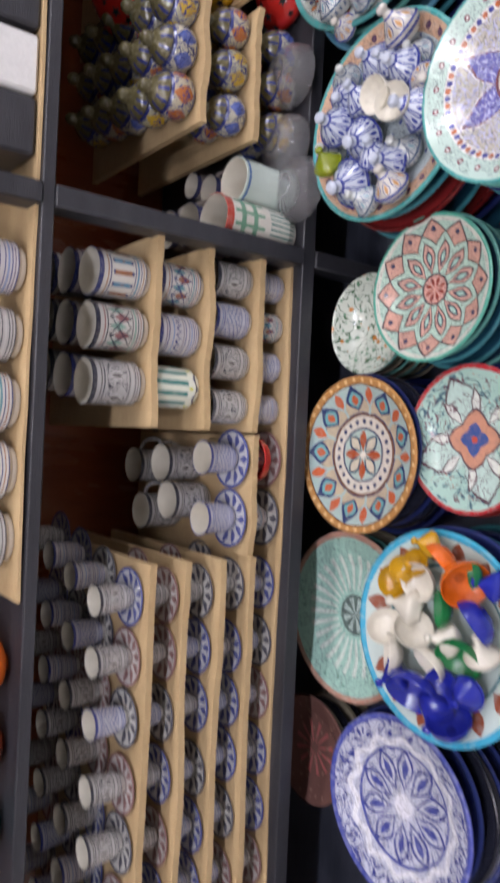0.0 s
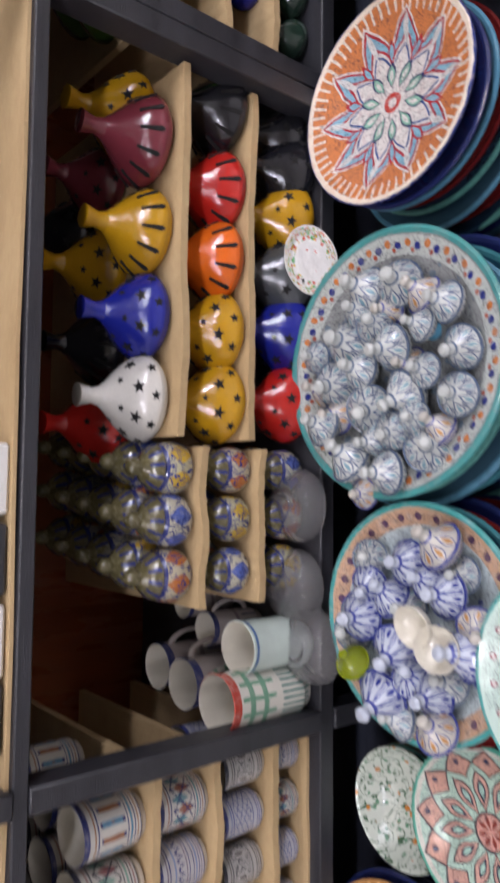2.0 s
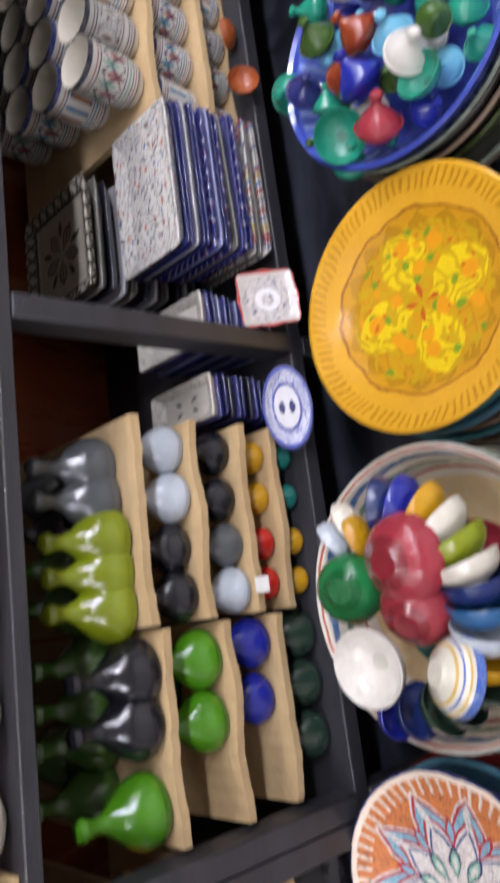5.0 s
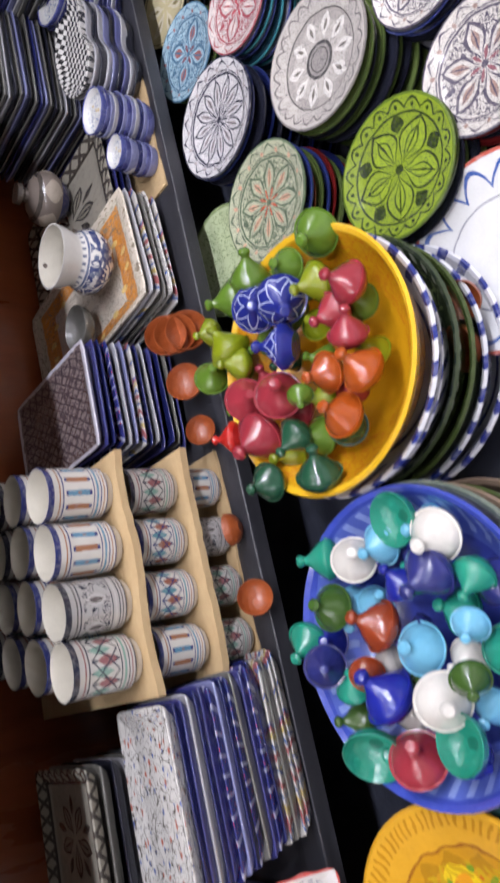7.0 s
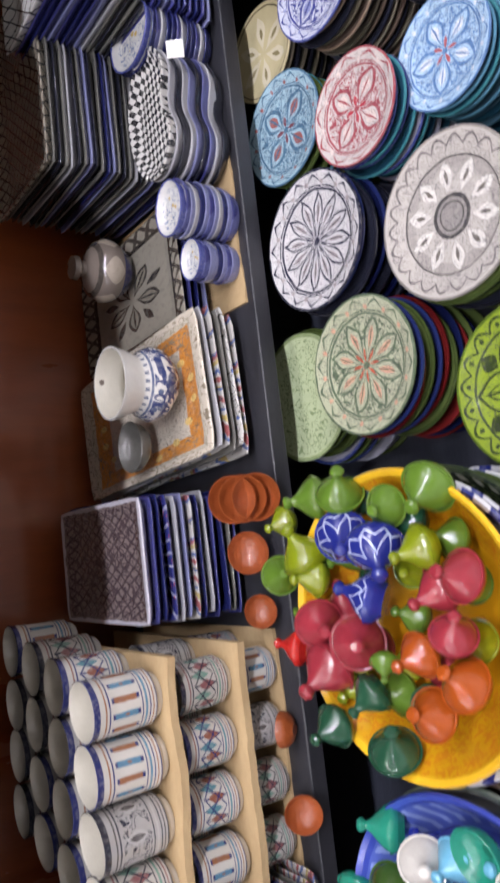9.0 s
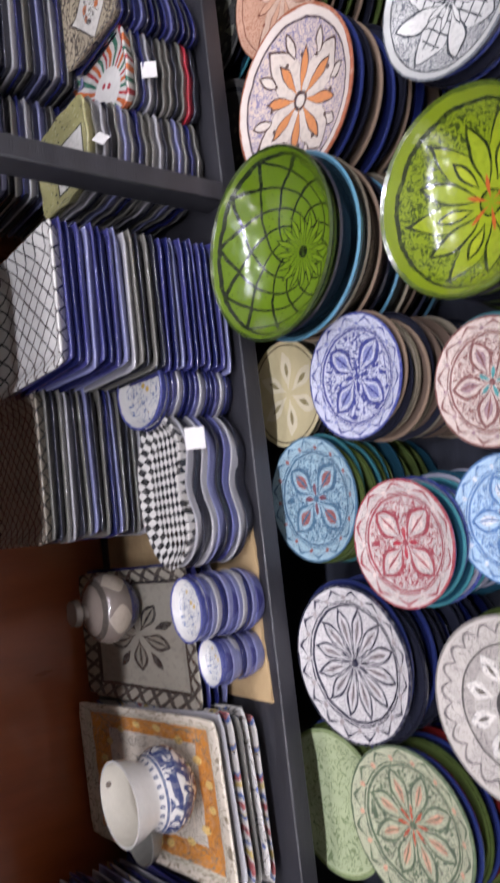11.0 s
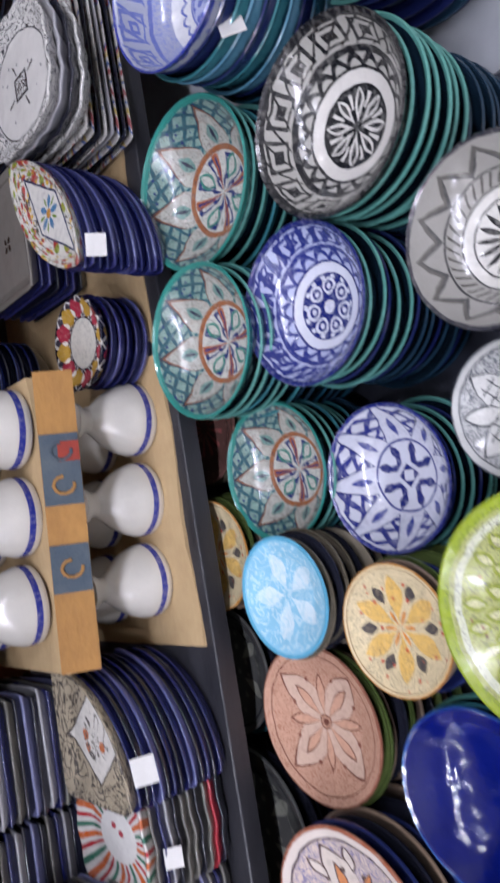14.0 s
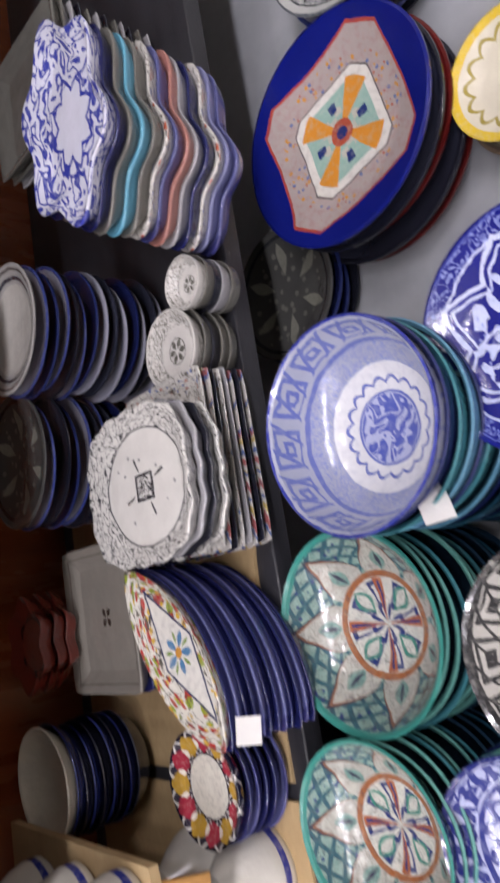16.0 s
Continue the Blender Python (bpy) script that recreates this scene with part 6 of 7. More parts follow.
# tray piles past the fourth post
pile("fan", 4.285, 0.972, 0.735, (0.1, 0.098), PAISLEY, "white fan shaped dish with paisley on a navy pile", [E_NAVY, E_DARK, E_NAVY, E_BLUE, E_DARK], 0.0105, turn=0)
pile("tray", 4.152, 0.985, 0.715, (0.068, 0.09), STRIPE_TRAY, "small tray with striped rim on a pile", [E_GREY, E_NAVY, E_WHITE, E_DARK, E_GREY, E_GREY, E_DARK, E_GREY, RED_EDGE, E_DARK, E_GREY], 0.011)
pile("tray", 4.028, 1.0, 0.782, (0.07, 0.09), SPOT_TRAY, "small spotted tray with white middle on a pile", [E_GREY, E_WHITE, E_DARK, E_GREY, E_LILAC, E_GREY, E_NAVY, E_GREY], 0.0115)
pile("square", 4.27, 1.14, 0.85, (0.08, 0.09), E_DARK, "dark square dish on a tall pile", [E_DARK, E_WHITE, E_NAVY, E_GREY, E_DARK, E_LILAC], 0.0115)
pile("square", 4.09, 1.18, 0.87, (0.085, 0.09), E_DARK, "dark square dish on a tall pile", [E_DARK, E_LILAC, E_DARK, E_GREY, E_NAVY, E_WHITE], 0.0115)

# upturned footed cups with cardboard
for z, n, dy in ((LZ, 3, 0.0), (0.752, 3, 0.03)):
    for row in range(2 if z < 0.7 else 3):
        for k in range(n):
            cup(4.7 - 0.117 * k - 0.01 * row, 0.982 + dy + 0.012 * k + 0.108 * row, z, 0.106, CREAM_CUP, "white footed cup with blue rim turned upside down", "footed_cup", GOBLET, 0.98)
sheet(4.375, 4.76, 0.75, 0.962)
CARD_BROWN = grained("brown_card", "8a6030", "b88a4c", (1, 2, 2), 0.8, 0, 0.4, 6.0)
flap = boxed(-0.19, 0.19, -0.004, 0.002, -0.027, 0.022, 0.0)
ob = tagged(new("cardboard_flap", mesh_of("cardboard_flap", flap, CARD_BROWN, False)), "bent printed cardboard flap before the cups", "cardboard")
ob.matrix_basis = pose(4.567, 0.932, 0.742, -28, 0, -5)
PRINT = grained("printed_blue", "2f4254", "5c6468", rough=0.8, size=22.0)
PRINT_R = grained("printed_red", "7a2a22", "a8402c", rough=0.8, size=22.0)
for x0, x1, mat in ((-0.09, -0.03, PRINT), (0.02, 0.11, PRINT), (0.075, 0.1, PRINT_R)):
    d = 0.0012 if mat is PRINT_R else 0.0
    part("print", boxed(x0, x1, -0.0052 - d, -0.0042, -0.0265, 0.0215 if mat is PRINT else 0.0), mat, ob)

for cx, mat in ((0.045, CARD_BROWN), (-0.06, CARD_BROWN), (0.088, PRINT)):
    bow = tube([(cx + 0.011 * math.cos(k * 0.55), -0.0064, -0.004 + 0.013 * math.sin(k * 0.55)) for k in range(10)], 0.0022, 6)
    part("print", bow, mat, ob)

# flower plates, leaf dishes, octagon and wavy plates
pile("round", 4.812, 0.975, 0.664, (0.067, 0.067), DAISY, "round plate with red and yellow flower petals", [E_NAVY, E_BLUE, E_NAVY], 0.013, deep=0.015)
stack("bowl", 4.81, 1.25, 0.735, 0.078, WHITE_IN, "plain white bowl on a dark pile", (0, 5), base=LZ, kind="bowl")
pile("leaf", 4.972, 0.918, 0.722, (0.13, 0.122), LEAFP, "leaf shaped dish with painted flowers on a navy pile", [E_NAVY, E_BLUE, E_NAVY], 0.0105, turn=-53, deep=0.018)
GREY_MOTIF = glazed("grey_motif", "8a857c", [("petal", "3a3530", 4, 0.0, 0.16, 0.7, 0), ("square", "6f6a62", 0.86, 0.88)], lace=False)
pile("square", 5.02, 1.14, 0.68, (0.1, 0.09), GREY_MOTIF, "grey square dish with small motif on a pile", [E_NAVY, E_BLUE, E_DARK], 0.013)
STAR_RED = glazed("brick_red_dish", "6f2a20", [("ring", "8a3a2c", 0, 0.5)])
pile("wavy", 5.0, 1.25, 0.74, (0.07, 0.07), STAR_RED, "brick red star dish on a pile", [STAR_RED], 0.016, base=0.682)
pile("octagon", 5.163, 0.935, 0.728, (0.095, 0.11), OCTA, "white octagonal plate with black lace rim on a pile", [E_WHITE, E_DARK, OCTA, E_GREY, E_DARK], 0.014, base=0.662, deep=0.022)
pile("square", 5.185, 0.955, 0.661, (0.11, 0.085), BAND_WHITE, "floral rectangular dish on a pile by the shelf edge", [E_FLORA, E_DARK, BAND_WHITE, E_WHITE, E_FLORA, E_DARK], 0.0095, deep=0.012)
pile("round", 5.409, 0.892, 0.652, (0.035, 0.035), SAUCER, "small grey lace saucer on a pile", [E_GREY, E_DARK, E_WHITE], 0.013)
pile("round", 5.335, 0.93, 0.654, (0.053, 0.053), SAUCER, "grey lace saucer on a pile", [E_GREY, E_DARK, E_GREY], 0.013)
stack("plate", 5.41, 1.10, 0.79, 0.088, CUPS[1], "dark painted plate on a tall pile", (9, 0, 9, 5), base=LZ, kind="plate")
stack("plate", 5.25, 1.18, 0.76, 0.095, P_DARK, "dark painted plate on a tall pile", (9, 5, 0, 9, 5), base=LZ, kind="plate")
pile("wavy", 5.598, 0.902, 0.788, (0.148, 0.112), WAVYP, "wavy blue and white plate on a pile", [E_NAVY, E_GREY, E_SKY, E_GREY, BAND_WHITE, E_BLUE, E_ROSE, E_WHITE, E_NAVY, BAND_WHITE, E_LILAC, E_BLUE], 0.0155, turn=8, deep=0.025)
pile("square", 5.75, 1.05, 0.75, (0.09, 0.1), E_GREY, "grey square dish on a pile in shade", [E_GREY, E_WHITE, E_DARK], 0.014)

# on the board above: jars, boxes, beakers at its edge
for x, mat, h in ((-0.31, 1, 0.11), (-0.21, 3, 0.11), (-0.11, 2, 0.11), (-0.01, 1, 0.1), (0.09, 0, 0.1)):
    cup(x, 0.942, BOARD_Z + 0.029, h, CUPS[mat], "painted beaker on the upper board", "beaker")
for i in range(12):
    small_bowl(1.35 + 0.105 * i, 0.935, BOARD_Z + 0.041, 0.05, WHITE_IN, "plain cream bowl on the upper board", 0, 0)
sheet(-0.4, 1.3, BOARD_Z + 0.0275, 0.893, thick=0.005)
for x, c in ((-0.5, "orange"), (-0.62, "brown"), (-0.74, "teal")):
    small_bowl(x, 0.95, BOARD_Z + 0.042, 0.05, c, c + " glazed small bowl on the upper board")
for x, mat in ((0.29, BLACK_WOOD), (0.38, PAPER), (0.475, BLACK_WOOD), (0.57, PAPER)):
    bm = boxed(-0.042, 0.042, -0.06, 0.06, 0, 0.09, 0.004)
    bx = tagged(new("small_box", mesh_of("small_box", bm, mat, False)), "plain small carton on the upper board", "box", "cartons")
    bx.location = (x, 0.957, BOARD_Z + 0.029)

# ---- what lies on the platform dishes ----
for x, y, z, s, tip, way in ((2.855, 0.553, 0.621, 0.076, 30, 189), (2.873, 0.684, 0.632, 0.073, 60, 320), (2.843, 0.616, 0.626, 0.061, 15, 240), (2.867, 0.759, 0.621, 0.072, 30, 98), (2.767, 0.825, 0.633, 0.063, 60, 276), (2.654, 0.646, 0.630, 0.042, 60, 203),):
    tagine(x, y, z, s, "leaf", "leaf glazed tagine heaped with others in a dish", tip, way)
for x, y, z, s, tip, way in ((2.790, 0.573, 0.627, 0.066, 30, 118), (2.798, 0.780, 0.627, 0.082, 60, 7), (2.761, 0.766, 0.628, 0.060, 15, 81), (2.839, 0.816, 0.629, 0.053, 15, 154),):
    tagine(x, y, z, s, "lime", "lime glazed tagine heaped with others in a dish", tip, way)
for x, y, z, s, tip, way in ((2.810, 0.682, 0.639, 0.072, 45, 242), (2.790, 0.628, 0.637, 0.076, 60, 218), (2.739, 0.662, 0.633, 0.069, 60, 68),):
    tagine(x, y, z, s, INKBLUE, "ink blue glazed tagine heaped with others in a dish", tip, way)
for x, y, z, s, tip, way in ((2.760, 0.517, 0.631, 0.069, 15, 18), (2.739, 0.563, 0.619, 0.065, 30, 132), (2.700, 0.531, 0.632, 0.062, 60, 320), (2.699, 0.756, 0.631, 0.074, 60, 259), (2.679, 0.688, 0.630, 0.081, 45, 273), (2.636, 0.764, 0.626, 0.090, 30, 172),):
    tagine(x, y, z, s, "rose", "rose glazed tagine heaped with others in a dish", tip, way)
for x, y, z, s, tip, way in ((2.667, 0.596, 0.628, 0.065, 15, 143), (2.646, 0.530, 0.633, 0.071, 30, 357), (2.605, 0.584, 0.631, 0.070, 15, 335),):
    tagine(x, y, z, s, "rust", "rust glazed tagine heaped with others in a dish", tip, way)
for x, y, z, s, tip, way in ((2.610, 0.691, 0.620, 0.064, 45, 145), (2.555, 0.659, 0.619, 0.074, 60, 327), (2.566, 0.757, 0.633, 0.067, 15, 176),):
    tagine(x, y, z, s, "bottle", "bottle glazed tagine heaped with others in a dish", tip, way)
for x, y, z, s, tip, way in ((2.665, 0.833, 0.617, 0.061, 60, 77),):
    tagine(x, y, z, s, "red", "red glazed tagine heaped with others in a dish", tip, way)
for x, y, z, s, tip, way in ((2.456, 0.555, 0.610, 0.035, 10, 150), (2.192, 0.694, 0.610, 0.040, 40, 212), (2.193, 0.548, 0.610, 0.035, 10, 22),):
    small_bowl(x, y, z, s, "sea", "sea glazed small bowl lying in a dish", tip, way)
for x, y, z, s, tip, way in ((2.420, 0.508, 0.617, 0.075, 15, 193), (2.426, 0.638, 0.618, 0.068, 45, 282), (2.240, 0.554, 0.621, 0.077, 45, 258),):
    tagine(x, y, z, s, "white", "white glazed tagine heaped with others in a dish", tip, way)
for x, y, z, s, tip, way in ((2.432, 0.603, 0.606, 0.063, 15, 158), (2.302, 0.587, 0.602, 0.073, 15, 307), (2.314, 0.498, 0.611, 0.051, 30, 208),):
    tagine(x, y, z, s, "sky", "sky glazed tagine heaped with others in a dish", tip, way)
for x, y, z, s, tip, way in ((2.442, 0.719, 0.597, 0.069, 45, 79), (2.364, 0.481, 0.603, 0.058, 45, 160), (2.335, 0.792, 0.598, 0.071, 30, 193), (2.271, 0.717, 0.598, 0.055, 60, 329),):
    tagine(x, y, z, s, "sea", "sea glazed tagine heaped with others in a dish", tip, way)
for x, y, z, s, tip, way in ((2.376, 0.708, 0.616, 0.071, 15, 317), (2.257, 0.512, 0.618, 0.054, 45, 220),):
    tagine(x, y, z, s, "moss", "moss glazed tagine heaped with others in a dish", tip, way)
for x, y, z, s, tip, way in ((2.381, 0.530, 0.622, 0.078, 30, 154), (2.302, 0.740, 0.619, 0.066, 45, 266),):
    tagine(x, y, z, s, "ink", "ink glazed tagine heaped with others in a dish", tip, way)
for x, y, z, s, tip, way in ((2.384, 0.581, 0.612, 0.056, 45, 5), (2.259, 0.645, 0.620, 0.084, 45, 10),):
    tagine(x, y, z, s, "cobalt", "cobalt glazed tagine heaped with others in a dish", tip, way)
for x, y, z, s, tip, way in ((2.341, 0.642, 0.608, 0.076, 30, 30), (2.281, 0.673, 0.612, 0.053, 45, 238),):
    tagine(x, y, z, s, "brown", "brown glazed tagine heaped with others in a dish", tip, way)
for x, y, z, s, tip, way in ((2.181, 0.629, 0.608, 0.081, 45, 311),):
    tagine(x, y, z, s, "rose", "rose glazed tagine heaped with others in a dish", tip, way)
for x, y, z, s, tip, way in ((-0.312, 0.550, 0.555, 0.031, 60, 142), (-0.342, 0.516, 0.555, 0.038, 60, 250),):
    small_bowl(x, y, z, s, "orange", "orange glazed small bowl lying in a dish", tip, way)
for x, y, z, s, tip, way in ((-0.367, 0.650, 0.550, 0.027, 10, 301), (-0.330, 0.605, 0.550, 0.023, 10, 346),):
    small_bowl(x, y, z, s, "yellow", "yellow glazed small bowl lying in a dish", tip, way)
for x, y, z, s, tip, way in ((-0.357, 0.597, 0.550, 0.032, 10, 189), (-0.446, 0.663, 0.550, 0.031, 40, 321), (-0.475, 0.568, 0.550, 0.031, 40, 152), (-0.438, 0.610, 0.550, 0.032, 60, 307), (-0.484, 0.645, 0.550, 0.033, 40, 90),):
    small_bowl(x, y, z, s, WHITE_IN, "cream glazed small bowl lying in a dish", tip, way)
for x, y, z, s, tip, way in ((-0.391, 0.550, 0.550, 0.029, 40, 94), (-0.451, 0.516, 0.550, 0.037, 40, 189),):
    small_bowl(x, y, z, s, "emerald", "emerald glazed small bowl lying in a dish", tip, way)
for x, y, z, s, tip, way in ((-0.393, 0.487, 0.550, 0.037, 60, 135), (-0.525, 0.599, 0.550, 0.044, 40, 193), (-0.514, 0.543, 0.550, 0.034, 10, 13), (-0.562, 0.530, 0.550, 0.034, 60, 350),):
    small_bowl(x, y, z, s, "cobalt", "cobalt glazed small bowl lying in a dish", tip, way)
for x, y, z, s, tip, way in ((0.863, 0.468, 0.584, 0.072, 45, 256), (0.795, 0.493, 0.576, 0.070, 45, 122),):
    tagine(x, y, z, s, "red", "red glazed tagine heaped with others in a dish", tip, way)
for x, y, z, s, tip, way in ((0.823, 0.470, 0.572, 0.060, 60, 332), (0.700, 0.481, 0.578, 0.069, 15, 307),):
    tagine(x, y, z, s, "cobalt", "cobalt glazed tagine heaped with others in a dish", tip, way)
for x, y, z, s, tip, way in ((2.733, 0.470, 0.450, 0.028, 25, 170), (2.670, 0.492, 0.450, 0.034, 25, 114),):
    small_bowl(x, y, z, s, TERRA, "terracotta glazed small bowl lying in a dish", tip, way)
for x, y, z, s, tip, way in ((0.853, 0.751, 0.627, 0.072, 14, 40), (0.850, 0.690, 0.625, 0.072, 14, 291), (0.808, 0.613, 0.627, 0.059, 14, 61), (0.744, 0.593, 0.621, 0.062, 14, 161), (0.758, 0.701, 0.633, 0.069, 14, 142), (0.779, 0.787, 0.625, 0.077, 6, 317), (0.718, 0.813, 0.626, 0.072, 14, 215), (0.675, 0.744, 0.625, 0.074, 22, 237), (0.690, 0.682, 0.626, 0.071, 32, 148), (0.608, 0.782, 0.627, 0.073, 32, 18), (0.585, 0.708, 0.635, 0.066, 14, 102), (0.617, 0.645, 0.620, 0.066, 32, 286), (0.658, 0.830, 0.635, 0.063, 14, 16), (0.797, 0.728, 0.632, 0.056, 22, 278), (0.735, 0.762, 0.625, 0.063, 14, 34), (0.782, 0.647, 0.634, 0.049, 22, 61), (0.720, 0.643, 0.633, 0.052, 6, 17), (0.640, 0.696, 0.634, 0.057, 14, 220), (0.765, 0.848, 0.629, 0.050, 6, 246), (0.659, 0.660, 0.632, 0.049, 14, 257), (0.684, 0.597, 0.625, 0.061, 6, 268), (0.823, 0.761, 0.629, 0.054, 6, 313), (0.631, 0.739, 0.622, 0.055, 14, 129),):
    tagine(x, y, z, s, PALE_LID, "pale painted glazed tagine heaped with others in a dish", tip, way)
for x, y, z, s, tip, way in ((0.829, 0.654, 0.620, 0.059, 32, 31), (0.734, 0.681, 0.610, 0.054, 14, 62), (0.673, 0.817, 0.613, 0.059, 6, 87), (0.716, 0.851, 0.608, 0.061, 22, 65), (0.555, 0.762, 0.617, 0.047, 6, 249), (0.645, 0.633, 0.614, 0.054, 32, 25), (0.820, 0.714, 0.616, 0.052, 14, 137),):
    tagine(x, y, z, s, WARM_LID, "pale orange painted glazed tagine heaped with others in a dish", tip, way)
for x, y, z, s, tip, way in ((0.776, 0.643, 0.615, 0.015, 60, 269), (0.605, 0.711, 0.615, 0.012, 60, 216), (0.809, 0.721, 0.615, 0.011, 10, 242),):
    small_bowl(x, y, z, s, "sky", "sky glazed small bowl lying in a dish", tip, way)
for x, y, z, s, tip, way in ((0.463, 0.679, 0.625, 0.064, 6, 28), (0.429, 0.614, 0.632, 0.064, 6, 63), (0.417, 0.711, 0.621, 0.062, 32, 16), (0.383, 0.756, 0.634, 0.071, 6, 263), (0.359, 0.588, 0.628, 0.072, 22, 80), (0.342, 0.700, 0.625, 0.072, 22, 197), (0.275, 0.720, 0.630, 0.079, 22, 184), (0.426, 0.745, 0.624, 0.056, 22, 219), (0.294, 0.643, 0.622, 0.065, 6, 194), (0.444, 0.641, 0.633, 0.052, 14, 21), (0.314, 0.670, 0.626, 0.057, 32, 325),):
    tagine(x, y, z, s, BLUE_LID, "blue and white glazed tagine heaped with others in a dish", tip, way)
for x, y, z, s, tip, way in ((0.493, 0.622, 0.635, 0.068, 32, 27), (0.255, 0.631, 0.628, 0.061, 32, 359), (0.392, 0.568, 0.627, 0.053, 32, 235),):
    tagine(x, y, z, s, WARM_LID, "pale orange painted glazed tagine heaped with others in a dish", tip, way)
for x, y, z, s, tip, way in ((0.353, 0.797, 0.602, 0.066, 14, 274), (0.403, 0.691, 0.606, 0.058, 6, 217), (0.312, 0.626, 0.606, 0.059, 14, 14), (0.465, 0.750, 0.617, 0.054, 22, 286), (0.249, 0.699, 0.615, 0.055, 22, 62), (0.452, 0.604, 0.609, 0.052, 6, 339),):
    tagine(x, y, z, s, PALE_LID, "pale painted glazed tagine heaped with others in a dish", tip, way)
for x, y, z, s, tip, way in ((0.321, 0.762, 0.641, 0.057, 32, 341),):
    tagine(x, y, z, s, "lime", "lime glazed tagine heaped with others in a dish", tip, way)
for x, y, z, s, tip, way in ((0.388, 0.643, 0.648, 0.029, 12, 163), (0.364, 0.608, 0.648, 0.030, 12, 272),):
    small_bowl(x, y, z, s, WHITE_IN, "cream glazed small bowl lying in a dish", tip, way)
for x, y, z, s, tip, way in ((1.556, 0.615, 0.765, 0.052, 170, 300),):
    small_bowl(x, y, z, s, "rose", "rose glazed small bowl lying in a dish", tip, way)
for x, y, z, s, tip, way in ((1.495, 0.622, 0.742, 0.044, 150, 2),):
    small_bowl(x, y, z, s, "rose", "rose glazed small bowl lying in a dish", tip, way)
for x, y, z, s, tip, way in ((1.533, 0.712, 0.738, 0.043, 165, 73),):
    small_bowl(x, y, z, s, "emerald", "emerald glazed small bowl lying in a dish", tip, way)
for x, y, z, s, tip, way in ((1.447, 0.676, 0.752, 0.045, 8, 199),):
    small_bowl(x, y, z, s, "white", "white glazed small bowl lying in a dish", tip, way)
for x, y, z, s, tip, way in ((1.621, 0.643, 0.720, 0.037, 78, 79), (1.512, 0.550, 0.720, 0.037, 78, 2), (1.392, 0.656, 0.720, 0.032, 78, -84),):
    small_bowl(x, y, z, s, "navy", "navy glazed small bowl lying in a dish", tip, way)
for x, y, z, s, tip, way in ((1.616, 0.618, 0.720, 0.037, 78, 66), (1.393, 0.682, 0.720, 0.031, 78, 262),):
    small_bowl(x, y, z, s, "cobalt", "cobalt glazed small bowl lying in a dish", tip, way)
for x, y, z, s, tip, way in ((1.602, 0.592, 0.720, 0.037, 78, 52), (1.440, 0.560, 0.720, 0.037, 78, -32), (1.598, 0.690, 0.720, 0.027, 78, 104),):
    small_bowl(x, y, z, s, "yellow", "yellow glazed small bowl lying in a dish", tip, way)
for x, y, z, s, tip, way in ((1.582, 0.574, 0.720, 0.038, 78, 39), (1.534, 0.554, 0.720, 0.038, 78, 13), (1.617, 0.704, 0.720, 0.026, 78, 108),):
    small_bowl(x, y, z, s, WHITE_IN, "cream glazed small bowl lying in a dish", tip, way)
for x, y, z, s, tip, way in ((1.558, 0.560, 0.720, 0.038, 78, 26),):
    small_bowl(x, y, z, s, "lime", "lime glazed small bowl lying in a dish", tip, way)
for x, y, z, s, tip, way in ((1.489, 0.550, 0.720, 0.037, 78, -9),):
    small_bowl(x, y, z, s, "azure", "azure glazed small bowl lying in a dish", tip, way)
for x, y, z, s, tip, way in ((1.464, 0.553, 0.720, 0.037, 78, -21), (1.599, 0.727, 0.720, 0.027, 78, 123),):
    small_bowl(x, y, z, s, "pale", "pale glazed small bowl lying in a dish", tip, way)
for x, y, z, s, tip, way in ((1.418, 0.569, 0.720, 0.036, 78, -42), (1.393, 0.621, 0.720, 0.032, 78, -68), (1.399, 0.600, 0.720, 0.031, 78, -58),):
    small_bowl(x, y, z, s, "darkgreen", "darkgreen glazed small bowl lying in a dish", tip, way)
for x, y, z, s, tip, way in ((1.434, 0.582, 0.752, 0.043, 150, 240),):
    small_bowl(x, y, z, s, STRIPY, "blue striped glazed small bowl lying in a dish", tip, way)
for x, y, z, s, tip, way in ((1.427, 0.739, 0.690, 0.028, 78, 228), (1.460, 0.745, 0.690, 0.024, 78, 211),):
    small_bowl(x, y, z, s, "red", "red glazed small bowl lying in a dish", tip, way)
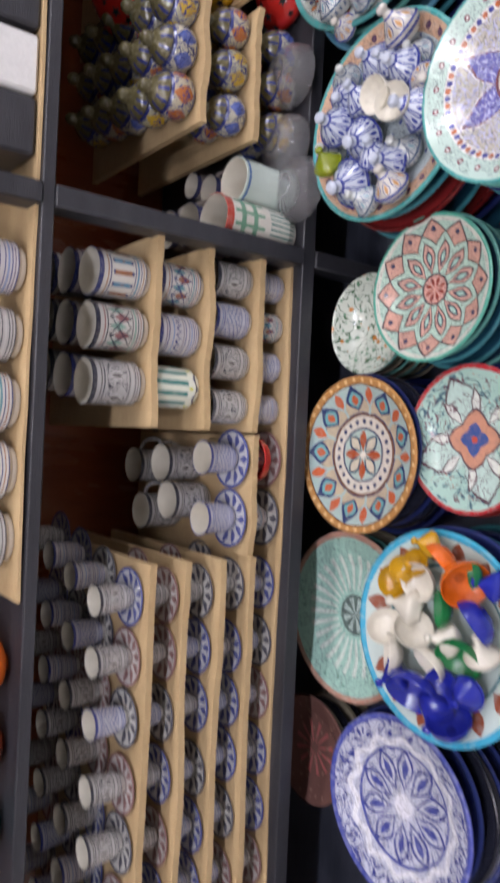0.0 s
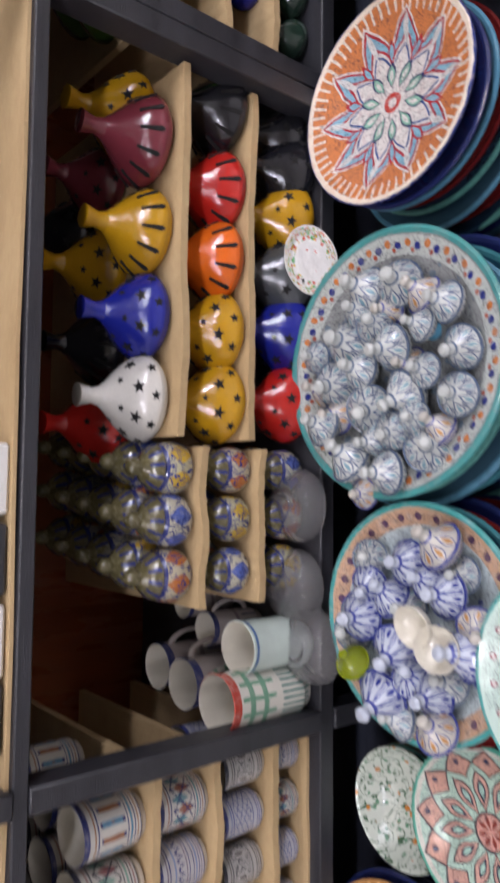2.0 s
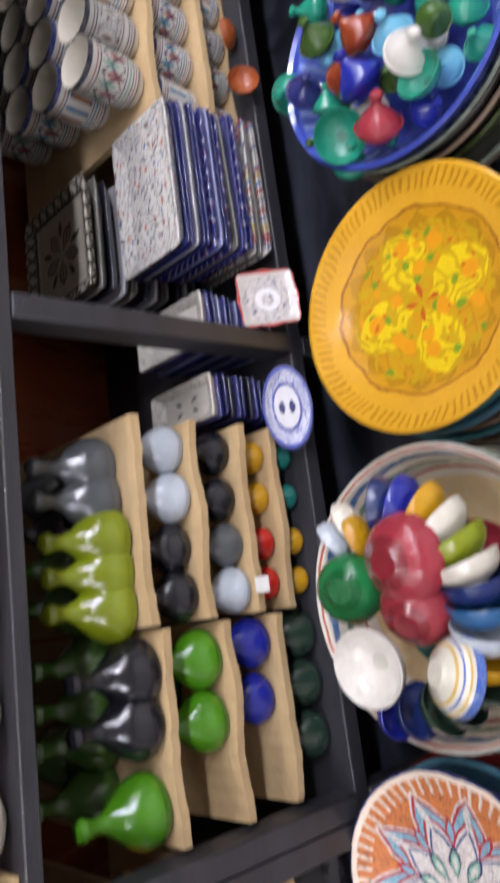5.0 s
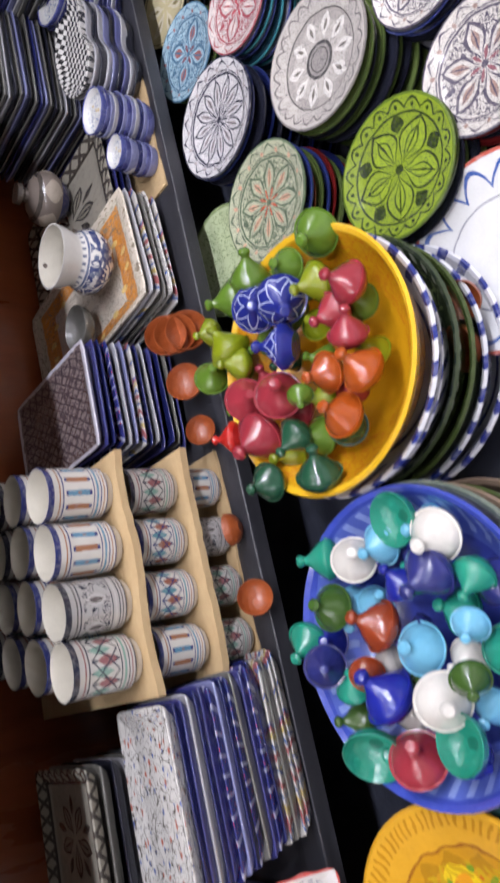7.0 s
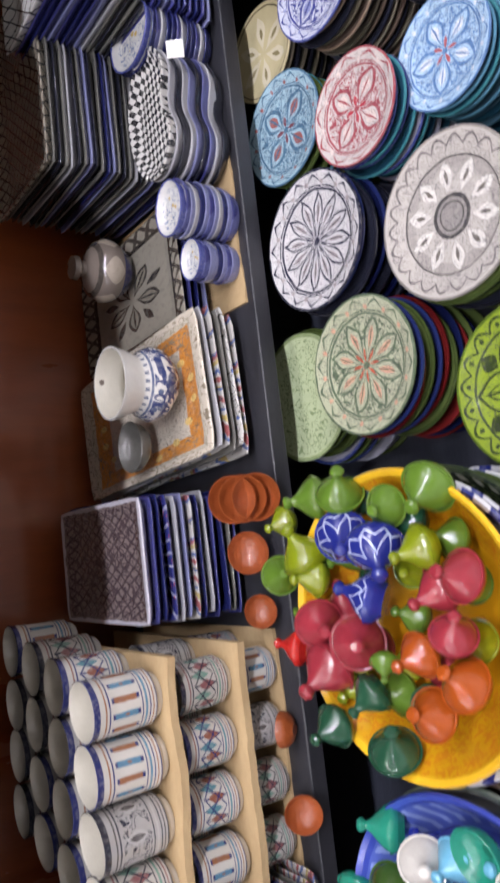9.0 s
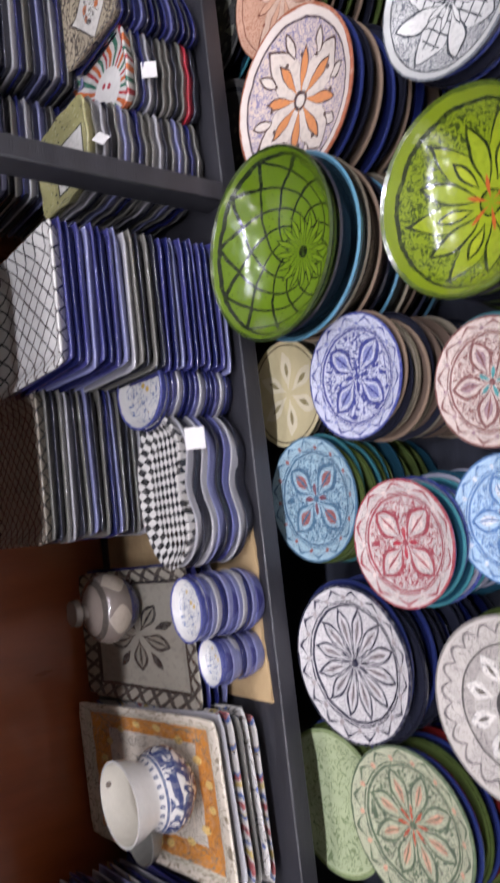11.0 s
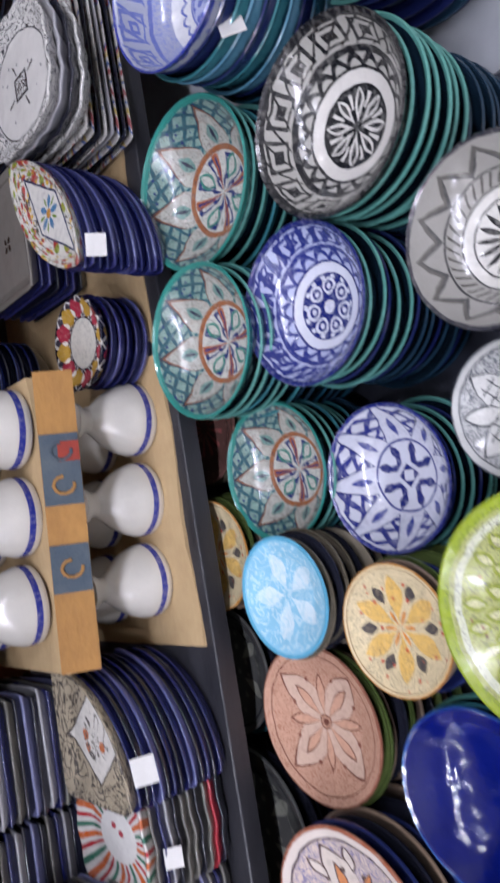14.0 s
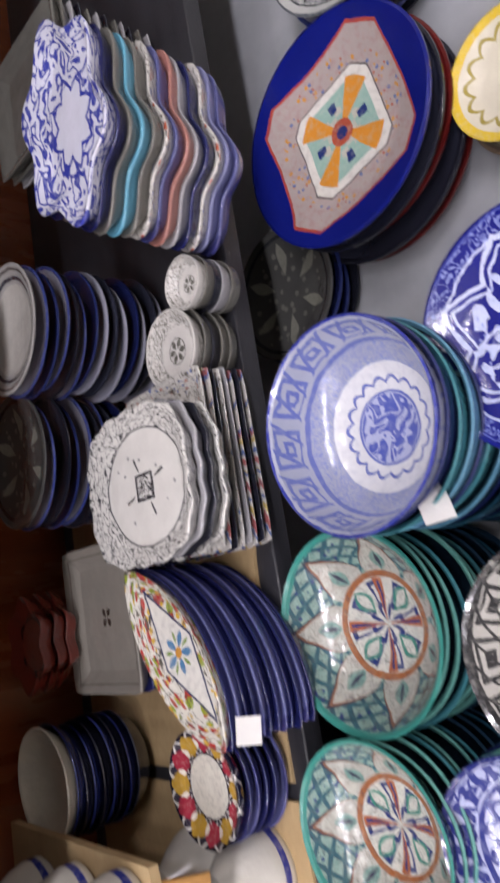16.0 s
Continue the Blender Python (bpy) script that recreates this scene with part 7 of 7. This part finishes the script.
for x, y, z, s, tip, way in ((-0.518, 0.643, 0.552, 0.062, 60, 129), (-0.551, 0.562, 0.548, 0.069, 60, 179), (-0.509, 0.507, 0.551, 0.063, 15, 192), (-0.341, 0.471, 0.550, 0.055, 60, 82),):
    tagine(x, y, z, s, "cobalt", "cobalt glazed tagine heaped with others in a dish", tip, way)
for x, y, z, s, tip, way in ((-0.401, 0.624, 0.549, 0.061, 60, 79), (-0.436, 0.547, 0.552, 0.054, 30, 83), (-0.441, 0.487, 0.544, 0.055, 60, 357),):
    tagine(x, y, z, s, WHITE_IN, "cream glazed tagine heaped with others in a dish", tip, way)
for x, y, z, s, tip, way in ((-0.343, 0.630, 0.552, 0.054, 60, 300), (-0.296, 0.585, 0.556, 0.049, 30, 69),):
    tagine(x, y, z, s, "yellow", "yellow glazed tagine heaped with others in a dish", tip, way)
for x, y, z, s, tip, way in ((-0.329, 0.496, 0.552, 0.021, 40, 101),):
    small_bowl(x, y, z, s, "emerald", "emerald glazed small bowl lying in a dish", tip, way)
heap(2.715, 0.675, 0.585, 0.15, 24, 0.062, ["leaf", "lime", "bottle", "rose", "leaf"], "glazed tagine heaped with others in a yellow bowl")
heap(2.3, 0.615, 0.575, 0.16, 26, 0.062, ["sea", "sky", "ink", "cobalt", "sea", "white", "moss"], "glazed tagine heaped with others in a blue bowl")
BX, BY = 1.516, 0.623
for k in range(7):
    a = 2 * math.pi * k / 7
    small_bowl(BX + 0.05 * math.cos(a), BY + 0.05 * math.sin(a), 0.65, 0.045, ("bottle", "navy", "rose", "teal")[k % 4], "glazed small bowl deep in a large bowl", 30, math.degrees(a))

join_buried()

# price stickers
price_tag(3.584, 0.862, 0.690, 0.03, -35, 0, 0)
price_tag(4.262, 0.862, 0.722, 0.032, -35, 0, 10)
price_tag(4.019, 0.905, 0.765, 0.02, -35, 40, 0)
price_tag(4.139, 0.892, 0.682, 0.025, -35, 0, 0)
price_tag(5.074, 0.612, 0.622, 0.032, -45, 10, 20)
price_tag(4.892, 0.822, 0.705, 0.028, -35, 0, -10)
price_tag(1.557, 0.892, 0.70, 0.022, -30, 0, 0)
